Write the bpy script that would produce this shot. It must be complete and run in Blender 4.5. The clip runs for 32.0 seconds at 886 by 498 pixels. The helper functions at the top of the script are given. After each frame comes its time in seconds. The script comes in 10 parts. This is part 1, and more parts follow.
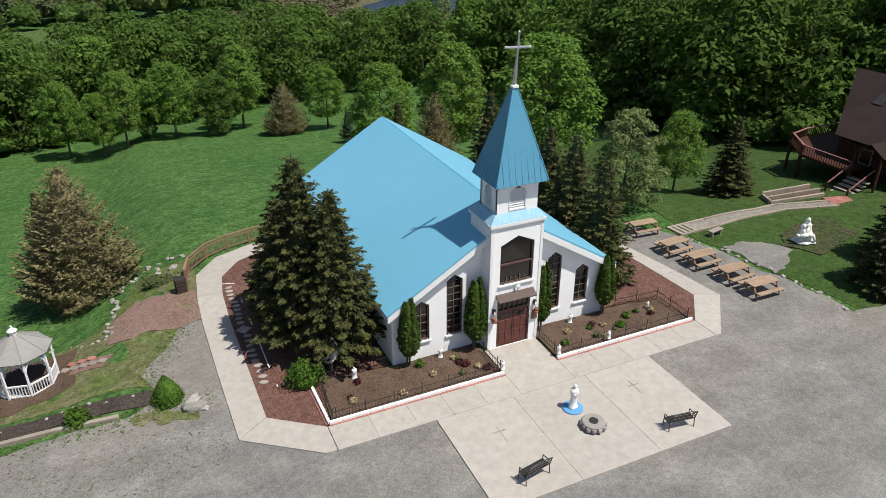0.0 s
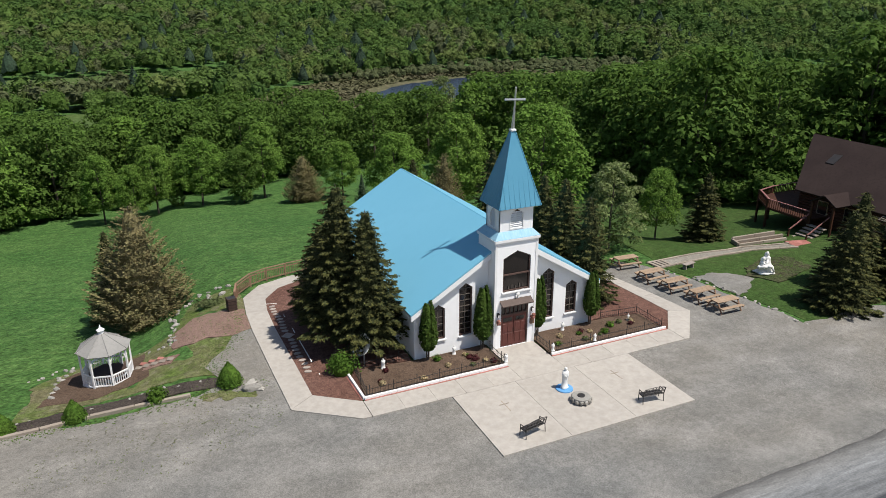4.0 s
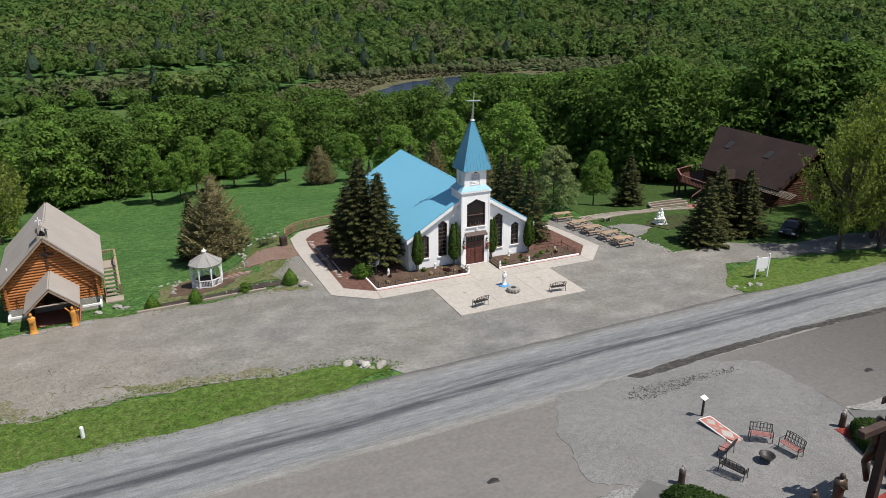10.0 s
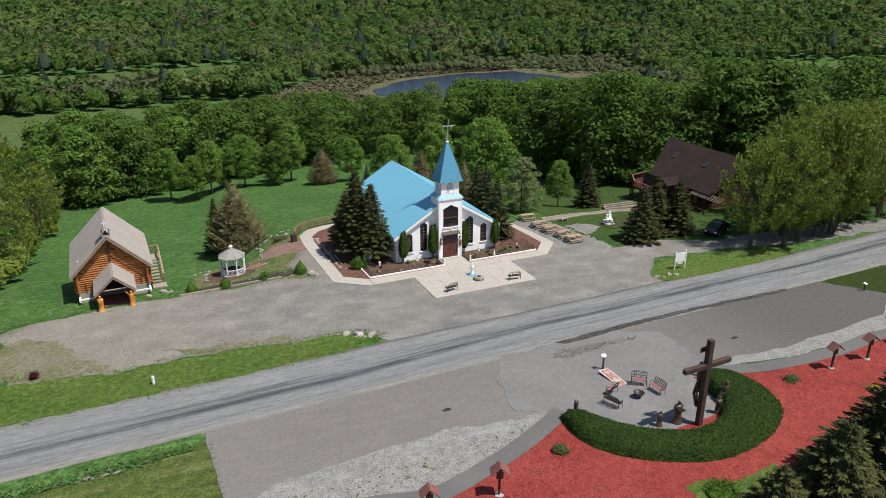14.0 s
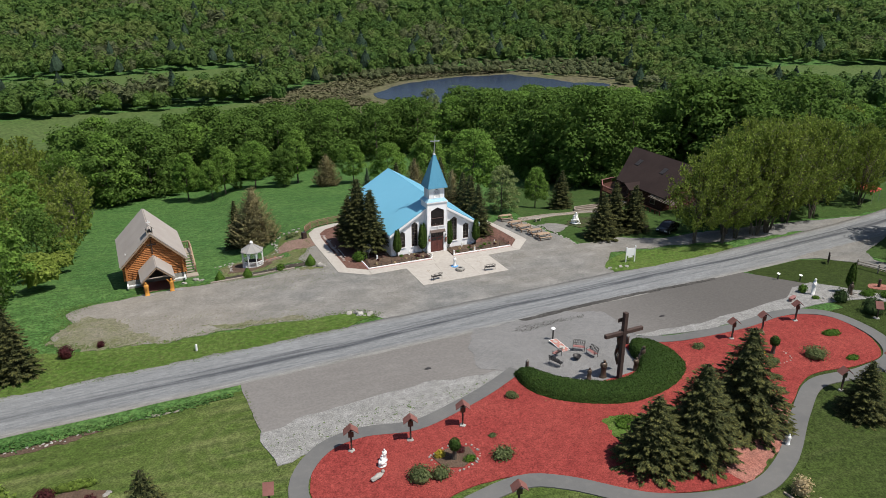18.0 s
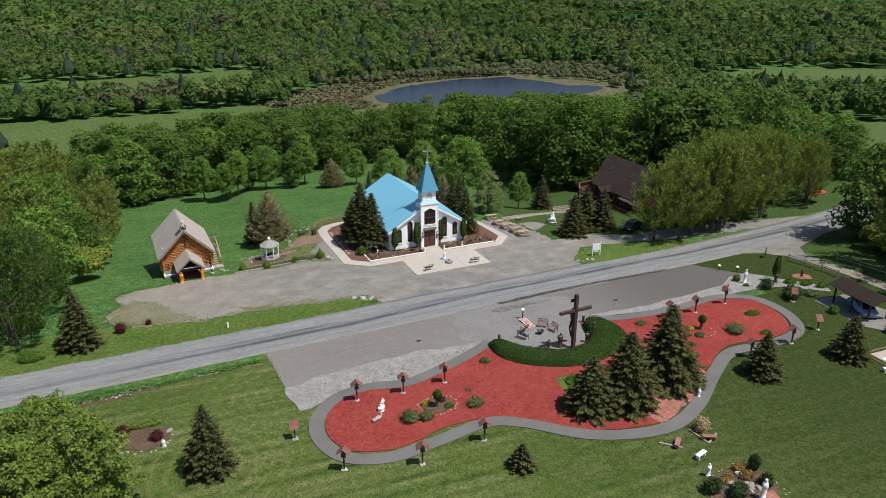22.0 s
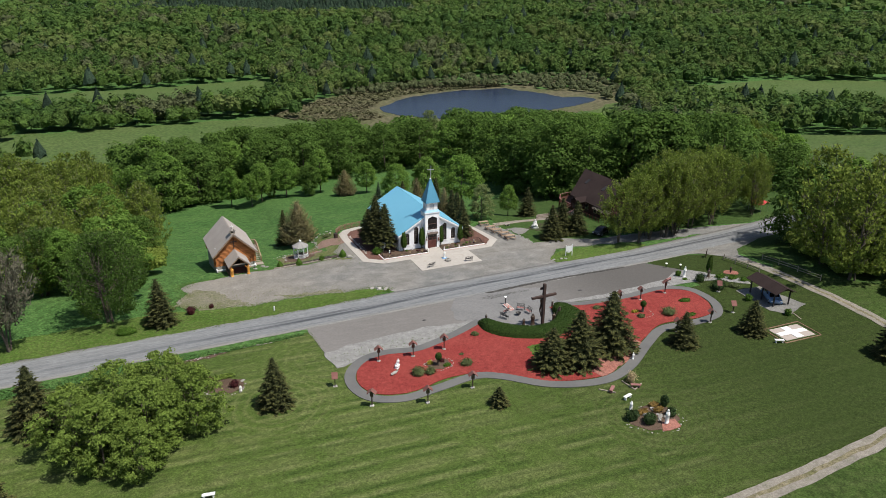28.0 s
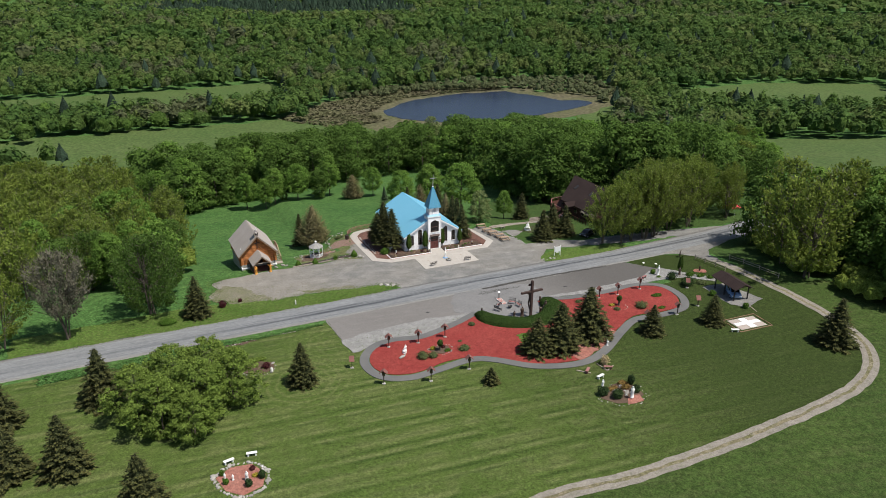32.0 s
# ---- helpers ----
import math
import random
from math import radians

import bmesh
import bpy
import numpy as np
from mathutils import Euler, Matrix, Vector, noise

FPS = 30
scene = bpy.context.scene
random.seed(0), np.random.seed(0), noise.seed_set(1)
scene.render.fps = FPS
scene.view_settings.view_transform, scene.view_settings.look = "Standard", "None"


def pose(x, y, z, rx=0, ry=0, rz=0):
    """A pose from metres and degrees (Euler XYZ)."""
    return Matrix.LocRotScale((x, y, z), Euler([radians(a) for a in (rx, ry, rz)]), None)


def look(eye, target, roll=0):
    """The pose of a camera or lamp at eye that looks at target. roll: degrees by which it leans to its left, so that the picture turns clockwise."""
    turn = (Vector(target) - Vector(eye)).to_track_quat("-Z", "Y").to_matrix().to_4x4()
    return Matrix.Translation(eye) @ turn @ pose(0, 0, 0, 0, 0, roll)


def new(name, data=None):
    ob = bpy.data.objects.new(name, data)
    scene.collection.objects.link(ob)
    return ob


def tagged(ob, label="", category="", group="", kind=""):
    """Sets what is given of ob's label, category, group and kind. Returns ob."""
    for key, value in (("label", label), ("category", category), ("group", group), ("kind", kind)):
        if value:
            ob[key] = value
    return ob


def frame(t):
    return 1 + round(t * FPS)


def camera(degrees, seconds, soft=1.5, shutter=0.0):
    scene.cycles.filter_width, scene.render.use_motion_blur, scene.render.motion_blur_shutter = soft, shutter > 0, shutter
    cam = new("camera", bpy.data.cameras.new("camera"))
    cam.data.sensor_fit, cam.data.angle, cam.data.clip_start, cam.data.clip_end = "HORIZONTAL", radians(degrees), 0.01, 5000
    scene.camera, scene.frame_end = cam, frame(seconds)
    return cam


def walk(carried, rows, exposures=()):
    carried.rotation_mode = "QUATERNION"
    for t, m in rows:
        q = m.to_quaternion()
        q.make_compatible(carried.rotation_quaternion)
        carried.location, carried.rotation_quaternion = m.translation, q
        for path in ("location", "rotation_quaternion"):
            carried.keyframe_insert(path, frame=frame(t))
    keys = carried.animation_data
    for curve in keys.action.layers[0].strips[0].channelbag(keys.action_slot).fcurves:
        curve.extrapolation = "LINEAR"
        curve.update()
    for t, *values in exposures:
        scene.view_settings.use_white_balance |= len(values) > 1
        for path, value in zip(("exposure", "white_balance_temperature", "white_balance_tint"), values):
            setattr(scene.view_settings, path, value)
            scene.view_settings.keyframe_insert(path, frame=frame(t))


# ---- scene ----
# ---- camera and its path ----
cam = camera(64.2, 32.0, 0.9)
METRES, EYE, TILT, LEAN, TURN = 112.0, 20.78, -27.0, 0.0, -24.5
START_X, START_Y = -15.51, -25.46
ROWS = [
    (0.0, 0.0, 0.0, 0.0, 0.0, 0.0, -0.0),
    (0.5, -0.001, -0.0074, -0.0042, -0.02, -0.1, -0.02),
    (1.0, -0.0021, -0.0148, -0.0078, 0.01, 0.32, 0.02),
    (1.5, -0.0033, -0.0227, -0.0123, 0.02, 2.29, 0.02),
    (2.0, -0.0045, -0.0308, -0.017, 0.04, 4.12, 0.01),
    (2.5, -0.0056, -0.0391, -0.0216, 0.08, 5.67, 0.04),
    (4.5, -0.0057, -0.0758, -0.0428, 0.16, 6.91, 0.04),
    (5.0, -0.0056, -0.0871, -0.048, 0.16, 6.92, 0.03),
    (5.5, -0.0052, -0.1002, -0.0532, 0.17, 6.9, 0.03),
    (6.0, -0.0043, -0.1155, -0.0585, 0.18, 6.9, 0.01),
    (6.5, -0.0035, -0.1328, -0.0639, 0.21, 6.85, 0.01),
    (7.0, -0.0033, -0.1519, -0.07, 0.21, 6.88, -0.0),
    (7.5, -0.0021, -0.1709, -0.0759, 0.21, 6.7, -0.01),
    (8.0, -0.0011, -0.1899, -0.0798, 0.21, 7.0, -0.02),
    (8.5, 0.0005, -0.207, -0.0843, 0.22, 6.93, -0.04),
    (9.0, 0.0026, -0.2228, -0.0898, 0.26, 6.81, -0.04),
    (9.5, 0.005, -0.2382, -0.0942, 0.26, 6.72, -0.05),
    (10.0, 0.008, -0.2539, -0.098, 0.27, 6.62, -0.04),
    (10.5, 0.0109, -0.2697, -0.1006, 0.28, 6.5, -0.08),
    (11.0, 0.0136, -0.2861, -0.1025, 0.28, 6.4, -0.08),
    (11.5, 0.0163, -0.3029, -0.1037, 0.31, 6.31, -0.11),
    (12.0, 0.0188, -0.3206, -0.1038, 0.31, 6.22, -0.1),
    (12.5, 0.021, -0.3377, -0.1044, 0.3, 6.16, -0.13),
    (13.0, 0.0237, -0.3543, -0.1058, 0.32, 6.06, -0.12),
    (13.5, 0.026, -0.3702, -0.1072, 0.33, 5.98, -0.14),
    (14.0, 0.0283, -0.386, -0.1082, 0.33, 5.9, -0.14),
    (14.5, 0.0301, -0.4009, -0.1098, 0.33, 5.86, -0.21),
    (16.5, 0.0387, -0.4636, -0.117, 0.4, 5.8, -0.22),
    (17.0, 0.0408, -0.4798, -0.1189, 0.41, 5.77, -0.24),
    (17.5, 0.0429, -0.4958, -0.121, 0.43, 5.74, -0.24),
    (18.0, 0.0447, -0.5117, -0.1236, 0.42, 5.72, -0.25),
    (18.5, 0.047, -0.5274, -0.1261, 0.45, 5.68, -0.25),
    (19.0, 0.0488, -0.5433, -0.1283, 0.46, 5.65, -0.28),
    (19.5, 0.0508, -0.5594, -0.13, 0.46, 5.64, -0.29),
    (20.0, 0.0525, -0.5758, -0.1314, 0.47, 5.63, -0.32),
    (20.5, 0.0541, -0.5921, -0.1333, 0.48, 5.62, -0.33),
    (21.0, 0.0556, -0.608, -0.1355, 0.48, 5.59, -0.34),
    (21.5, 0.0572, -0.6236, -0.1377, 0.49, 5.56, -0.36),
    (22.0, 0.0586, -0.6387, -0.1395, 0.51, 5.53, -0.35),
    (22.5, 0.0597, -0.6539, -0.1404, 0.5, 5.51, -0.39),
    (23.0, 0.0602, -0.6685, -0.1415, 0.5, 5.5, -0.39),
    (23.5, 0.0608, -0.6835, -0.1425, 0.5, 5.53, -0.39),
    (24.0, 0.0611, -0.6989, -0.1435, 0.52, 5.55, -0.41),
    (24.5, 0.0614, -0.7147, -0.1447, 0.51, 5.58, -0.42),
    (25.0, 0.0615, -0.7313, -0.1465, 0.51, 5.65, -0.45),
    (25.5, 0.0615, -0.7487, -0.1485, 0.52, 5.69, -0.47),
    (27.5, 0.0609, -0.8232, -0.1599, 0.55, 5.85, -0.51),
    (28.0, 0.0613, -0.8421, -0.1629, 0.55, 5.78, -0.52),
    (28.5, 0.0617, -0.8604, -0.1653, 0.57, 5.72, -0.54),
    (29.0, 0.0619, -0.8782, -0.1673, 0.6, 5.64, -0.55),
    (29.5, 0.0621, -0.8949, -0.1683, 0.62, 5.56, -0.56),
    (30.0, 0.0623, -0.9108, -0.1692, 0.62, 5.54, -0.56),
    (30.5, 0.0623, -0.9251, -0.1698, 0.63, 5.52, -0.55),
    (31.0, 0.0624, -0.9405, -0.17, 0.63, 5.54, -0.57),
    (31.5, 0.0626, -0.9559, -0.1702, 0.64, 5.55, -0.56),
    (32.0, 0.0631, -0.9711, -0.1704, 0.66, 5.57, -0.56),
]
BASE = pose(START_X, START_Y, EYE, TILT, LEAN, TURN)
walk(cam, [(t, BASE @ pose(METRES * x, METRES * y, METRES * z, 90 + pitch, roll, yaw)) for t, x, y, z, yaw, pitch, roll in ROWS],
     exposures=[(0.0, 0.2), (32.0, 0.2)])

# ---- daylight ----
SUN_TURN, SUN_HEIGHT = 138.5, 62.8
world = bpy.data.worlds.new("sky")
scene.world = world
world.use_nodes = True
sky = world.node_tree.nodes.new("ShaderNodeTexSky")
sky.sky_type, sky.sun_disc = "NISHITA", False
sky.sun_elevation, sky.sun_rotation = radians(SUN_HEIGHT), radians(SUN_TURN)
background = world.node_tree.nodes["Background"]
background.inputs["Strength"].default_value = 0.085
world.node_tree.links.new(sky.outputs["Color"], background.inputs["Color"])
sun = new("sun", bpy.data.lights.new("sun", "SUN"))
sun.data.energy, sun.data.angle, sun.data.color = 4.8, radians(0.53), (1.0, 0.95, 0.87)
SUN_WAY = Vector((math.sin(radians(SUN_TURN)) * math.cos(radians(SUN_HEIGHT)), math.cos(radians(SUN_TURN)) * math.cos(radians(SUN_HEIGHT)), math.sin(radians(SUN_HEIGHT))))
sun.matrix_world = look(SUN_WAY * 300, (0, 0, 0))

# ---- materials ----
def shade(name, c1, c2=None, c3=None, big=0.4, small=6.0, speck=0.35, bump=0.15, grain=30.0, rough=0.8, metal=0.0, gloss=0.3, piece=0.0, island=0.0, leaf=0.0, stretch=(1, 1, 1), sharp=0.0, rows=None, grit=None, drift=None, rings=(), relief_depth=0.05):
    """A surface with two scales of variation (c1 to c2 in patches, flecks of c3), fine relief, and a spread from piece to piece."""
    m = bpy.data.materials.new(name)
    m.use_nodes = True
    nt = m.node_tree
    n, link = nt.nodes, nt.links.new
    bsdf, out = n["Principled BSDF"], n["Material Output"]
    c2, c3 = c2 or c1, c3 or c2 or c1
    geo = n.new("ShaderNodeNewGeometry")
    mapping = n.new("ShaderNodeMapping")
    mapping.inputs["Scale"].default_value = stretch
    link(geo.outputs["Position"], mapping.inputs["Vector"])

    def clouds(scale, detail, lo, hi):
        tex, ramp = n.new("ShaderNodeTexNoise"), n.new("ShaderNodeMapRange")
        tex.inputs["Scale"].default_value, tex.inputs["Detail"].default_value = scale, detail
        ramp.inputs["From Min"].default_value, ramp.inputs["From Max"].default_value = lo, hi
        link(mapping.outputs["Vector"], tex.inputs["Vector"])
        link(tex.outputs["Fac"], ramp.inputs["Value"])
        return ramp.outputs["Result"], tex.outputs["Fac"]

    def mixed(fac, a, b):
        mix = n.new("ShaderNodeMix")
        mix.data_type = "RGBA"
        if isinstance(fac, float):
            mix.inputs["Factor"].default_value = fac
        else:
            link(fac, mix.inputs["Factor"])
        for k, v in ((6, a), (7, b)):
            if isinstance(v, tuple):
                mix.inputs[k].default_value = (*v, 1)
            else:
                link(v, mix.inputs[k])
        return mix.outputs[2]

    w = 0.16 * (1 - sharp) + 0.01
    patch, _ = clouds(big, 5, 0.5 - w, 0.5 + w)
    flecks, _ = clouds(small, 4, 0.5, 0.72)
    colour = mixed(patch, c1, c2)
    scaled = n.new("ShaderNodeMath")
    scaled.operation = "MULTIPLY"
    scaled.inputs[1].default_value = speck
    link(flecks, scaled.inputs[0])
    colour = mixed(scaled.outputs[0], colour, c3)
    for pitch, angle, strength, tone, bend in rows or ():
        turned, wave, line, span = n.new("ShaderNodeMapping"), n.new("ShaderNodeTexWave"), n.new("ShaderNodeMapRange"), n.new("ShaderNodeMath")
        turned.inputs["Rotation"].default_value = (0, 0, radians(angle))
        link(geo.outputs["Position"], turned.inputs["Vector"])
        link(turned.outputs["Vector"], wave.inputs["Vector"])
        wave.bands_direction = "Y"
        for key, value in (("Scale", 0.314 / pitch), ("Distortion", bend), ("Detail", 3.0), ("Detail Scale", 0.25 / pitch), ("Detail Roughness", 0.6)):
            wave.inputs[key].default_value = value
        line.inputs["From Min"].default_value, line.inputs["From Max"].default_value = 0.45, 1.0
        link(wave.outputs["Fac"], line.inputs["Value"])
        broken, _ = clouds(0.35, 5, 0.38, 0.62)
        mask = n.new("ShaderNodeMath")
        mask.operation = span.operation = "MULTIPLY"
        span.inputs[1].default_value = strength
        link(line.outputs["Result"], mask.inputs[0])
        link(broken, mask.inputs[1])
        link(mask.outputs[0], span.inputs[0])
        colour = mixed(span.outputs[0], colour, tone)
    for cx, cy, reach, pitch, strength, tone in rings:
        moved, apart, wave, line, near_, span = (n.new("ShaderNode" + kind) for kind in ("VectorMath", "VectorMath", "Math", "MapRange", "MapRange", "Math"))
        moved.operation, apart.operation = "SUBTRACT", "LENGTH"
        moved.inputs[1].default_value = (cx, cy, 2.0)
        link(geo.outputs["Position"], moved.inputs[0])
        link(moved.outputs[0], apart.inputs[0])
        bent, _ = clouds(0.5, 3, 0.2, 0.8)
        wave.operation = "PINGPONG"
        wave.inputs[1].default_value = pitch / 2
        swayed = n.new("ShaderNodeMath")
        link(apart.outputs["Value"], swayed.inputs[0])
        link(bent, swayed.inputs[1])
        link(swayed.outputs[0], wave.inputs[0])
        line.inputs["From Min"].default_value, line.inputs["From Max"].default_value = pitch * 0.22, pitch * 0.5
        link(wave.outputs[0], line.inputs["Value"])
        near_.interpolation_type = "SMOOTHSTEP"
        near_.inputs["From Min"].default_value, near_.inputs["From Max"].default_value, near_.inputs["To Max"].default_value = reach, reach * 0.55, strength
        link(apart.outputs["Value"], near_.inputs["Value"])
        span.operation = "MULTIPLY"
        link(line.outputs["Result"], span.inputs[0])
        link(near_.outputs["Result"], span.inputs[1])
        colour = mixed(span.outputs[0], colour, tone)
    # Slides the colour along world x; LAWN and APRON use it to paint dimming.
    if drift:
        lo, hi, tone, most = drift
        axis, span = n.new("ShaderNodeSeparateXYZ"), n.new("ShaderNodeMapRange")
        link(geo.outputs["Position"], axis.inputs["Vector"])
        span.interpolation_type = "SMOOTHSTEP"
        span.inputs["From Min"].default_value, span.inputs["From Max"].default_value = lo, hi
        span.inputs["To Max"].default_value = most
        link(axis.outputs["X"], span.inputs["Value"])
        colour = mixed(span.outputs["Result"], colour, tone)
    for scale, amount in (grit if grit and isinstance(grit[0], tuple) else [grit] if grit else []):
        fleck, speckle = n.new("ShaderNodeTexNoise"), n.new("ShaderNodeMapRange")
        fleck.inputs["Scale"].default_value, fleck.inputs["Detail"].default_value, fleck.inputs["Roughness"].default_value = scale, 6, 0.62
        speckle.inputs["From Min"].default_value, speckle.inputs["From Max"].default_value = 0.36, 0.64
        link(geo.outputs["Position"], fleck.inputs["Vector"])
        link(fleck.outputs["Fac"], speckle.inputs["Value"])
        span, hsv = n.new("ShaderNodeMapRange"), n.new("ShaderNodeHueSaturation")
        span.inputs["To Min"].default_value, span.inputs["To Max"].default_value = 1 - amount, 1 + amount
        link(speckle.outputs["Result"], span.inputs["Value"])
        link(span.outputs["Result"], hsv.inputs["Value"])
        link(colour, hsv.inputs["Color"])
        colour = hsv.outputs["Color"]
    for amount, source in ((piece, "object"), (island, "island")):
        if amount:
            node = n.new("ShaderNodeObjectInfo") if source == "object" else geo
            rnd = node.outputs["Random"] if source == "object" else geo.outputs["Random Per Island"]
            span, hsv = n.new("ShaderNodeMapRange"), n.new("ShaderNodeHueSaturation")
            span.inputs["To Min"].default_value, span.inputs["To Max"].default_value = 1 - amount, 1 + amount
            link(rnd, span.inputs["Value"])
            link(span.outputs["Result"], hsv.inputs["Value"])
            link(colour, hsv.inputs["Color"])
            colour = hsv.outputs["Color"]
    link(colour, bsdf.inputs["Base Color"])
    bsdf.inputs["Roughness"].default_value, bsdf.inputs["Metallic"].default_value = rough, metal
    bsdf.inputs["Specular IOR Level"].default_value = gloss
    if bump:
        _, fine = clouds(grain, 3, 0.3, 0.7)
        relief = n.new("ShaderNodeBump")
        relief.inputs["Strength"].default_value, relief.inputs["Distance"].default_value = bump, relief_depth
        link(fine, relief.inputs["Height"])
        link(relief.outputs["Normal"], bsdf.inputs["Normal"])
    if leaf:
        thin, both = n.new("ShaderNodeBsdfTranslucent"), n.new("ShaderNodeMixShader")
        link(colour, thin.inputs["Color"])
        both.inputs["Fac"].default_value = leaf
        link(bsdf.outputs[0], both.inputs[1])
        link(thin.outputs[0], both.inputs[2])
        link(both.outputs[0], out.inputs["Surface"])
    return m


GRASS = shade("meadow_grass", (0.047, 0.110, 0.028), (0.064, 0.130, 0.035), (0.100, 0.134, 0.046), 0.10, 0.9, 0.30, 1.0, 5.0, 0.95, gloss=0.1, grit=((0.9, 0.24), (3.5, 0.46)), relief_depth=0.12)
# Darkened copy of the meadow grass, with tree shade put into its colour.
YARD_SHADED = shade("shade_tinted_yard_grass", (0.036, 0.070, 0.017), (0.046, 0.080, 0.021), (0.062, 0.078, 0.028), 0.12, 1.3, 0.4, 1.0, 6.0, 0.95, gloss=0.1, grit=((1.8, 0.25), (8.0, 0.36)), relief_depth=0.08)
# Drift paints a light falloff into the lawn colour, darker towards +x.
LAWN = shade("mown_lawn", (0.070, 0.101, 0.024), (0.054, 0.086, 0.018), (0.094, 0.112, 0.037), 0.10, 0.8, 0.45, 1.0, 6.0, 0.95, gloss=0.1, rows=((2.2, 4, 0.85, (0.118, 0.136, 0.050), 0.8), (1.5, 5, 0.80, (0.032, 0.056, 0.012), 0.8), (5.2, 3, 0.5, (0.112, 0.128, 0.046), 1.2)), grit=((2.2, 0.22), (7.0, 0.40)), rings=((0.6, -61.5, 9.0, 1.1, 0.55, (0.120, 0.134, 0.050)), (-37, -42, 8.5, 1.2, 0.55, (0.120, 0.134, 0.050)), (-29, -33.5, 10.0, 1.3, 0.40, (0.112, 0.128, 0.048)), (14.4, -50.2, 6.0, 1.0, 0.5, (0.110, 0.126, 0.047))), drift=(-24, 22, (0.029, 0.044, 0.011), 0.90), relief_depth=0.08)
LAWN_FAR = shade("longer_field_grass", (0.045, 0.073, 0.017), (0.034, 0.059, 0.014), (0.076, 0.092, 0.031), 0.08, 1.6, 0.45, 1.0, 5.0, 0.95, gloss=0.1, rows=((2.2, 10, 0.3, (0.028, 0.047, 0.011), 2.0), (2.6, 12, 0.25, (0.080, 0.090, 0.036), 2.0)), grit=((1.5, 0.26), (5.0, 0.34)), relief_depth=0.08)
VERGE = shade("rough_verge_grass", (0.062, 0.110, 0.020), (0.080, 0.121, 0.028), (0.105, 0.110, 0.044), 0.25, 2.0, 0.5, 0.9, 7.0, 0.95, gloss=0.1, grit=((2.5, 0.28), (9.0, 0.34)), relief_depth=0.08)
GRAVEL = shade("grey_gravel", (0.150, 0.151, 0.147), (0.196, 0.182, 0.160), (0.240, 0.232, 0.218), 0.09, 0.7, 0.45, 0.8, 11.0, 0.95, gloss=0.15, stretch=(0.7, 1.1, 1), grit=((0.45, 0.10), (3.2, 0.12), (15.0, 0.24)), rows=((2.6, 14, 0.34, (0.255, 0.248, 0.235), 5.0), (4.5, -30, 0.34, (0.255, 0.245, 0.230), 6.0)), drift=(-12, -32, (0.228, 0.205, 0.172), 0.45))
GRAVEL_TAN = shade("tan_weedy_gravel", (0.209, 0.188, 0.158), (0.252, 0.233, 0.204), (0.144, 0.135, 0.096), 0.22, 1.3, 0.4, 0.8, 12.0, 0.95, gloss=0.15, grit=((3.0, 0.16), (14.0, 0.30)))
TAR = shade("dark_tar_wear", (0.044, 0.041, 0.038), (0.063, 0.059, 0.055), (0.094, 0.088, 0.081), 0.4, 2.2, 0.8, 0.3, 20.0, 0.85, gloss=0.25, stretch=(0.3, 1.0, 1), grit=((3.0, 0.3), (11.0, 0.4)))
# The dark tone at +x is dimmer light put into the asphalt's colour.
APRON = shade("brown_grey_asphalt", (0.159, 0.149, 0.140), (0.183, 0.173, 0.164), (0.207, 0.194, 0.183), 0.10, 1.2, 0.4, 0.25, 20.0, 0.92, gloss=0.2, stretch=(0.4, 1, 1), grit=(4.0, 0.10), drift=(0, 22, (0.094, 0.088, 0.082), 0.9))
PATIO = shade("pale_crushed_stone", (0.166, 0.164, 0.161), (0.204, 0.200, 0.197), (0.138, 0.134, 0.131), 0.2, 5.0, 0.45, 0.6, 14.0, 0.95, gloss=0.15, grit=((2.5, 0.10), (13.0, 0.26)))
STONES = shade("loose_pale_stones", (0.248, 0.244, 0.237), (0.217, 0.214, 0.205), (0.174, 0.171, 0.152), 0.7, 4.0, 0.5, 1.0, 9.0, 0.95, gloss=0.15, grit=((2.0, 0.16), (9.0, 0.32)))
PATH = shade("dark_path_asphalt", (0.111, 0.111, 0.110), (0.137, 0.135, 0.131), (0.171, 0.163, 0.155), 0.3, 2.0, 0.3, 0.25, 20.0, 0.9, gloss=0.2)
MULCH = shade("red_dyed_mulch", (0.216, 0.038, 0.033), (0.253, 0.052, 0.043), (0.140, 0.024, 0.023), 0.25, 6.0, 0.7, 0.9, 12.0, 0.95, gloss=0.1, grit=((2.0, 0.14), (9.0, 0.34)))
MULCH_PALE = shade("faded_red_chips", (0.266, 0.111, 0.085), (0.311, 0.148, 0.118), (0.177, 0.066, 0.052), 0.5, 6.0, 0.6, 0.8, 12.0, 0.95, gloss=0.1, grit=((3.0, 0.25), (10.0, 0.35)))
CHIPS = shade("faded_red_gravel", (0.204, 0.131, 0.109), (0.239, 0.157, 0.131), (0.131, 0.100, 0.070), 0.5, 3.0, 0.7, 0.9, 10.0, 0.95, gloss=0.1, grit=((3.0, 0.2), (14.0, 0.38)))
THIN = shade("thin_grass_over_gravel", (0.085, 0.122, 0.030), (0.131, 0.122, 0.065), (0.178, 0.161, 0.113), 0.35, 1.7, 0.75, 1.0, 8.0, 0.95, gloss=0.1, grit=((2.5, 0.26), (11.0, 0.36)))
WEEDY = shade("weedy_gravel", (0.175, 0.162, 0.122), (0.128, 0.132, 0.070), (0.205, 0.188, 0.150), 0.5, 2.2, 0.7, 1.0, 8.0, 0.95, gloss=0.1, grit=((3.0, 0.2), (12.0, 0.36)))
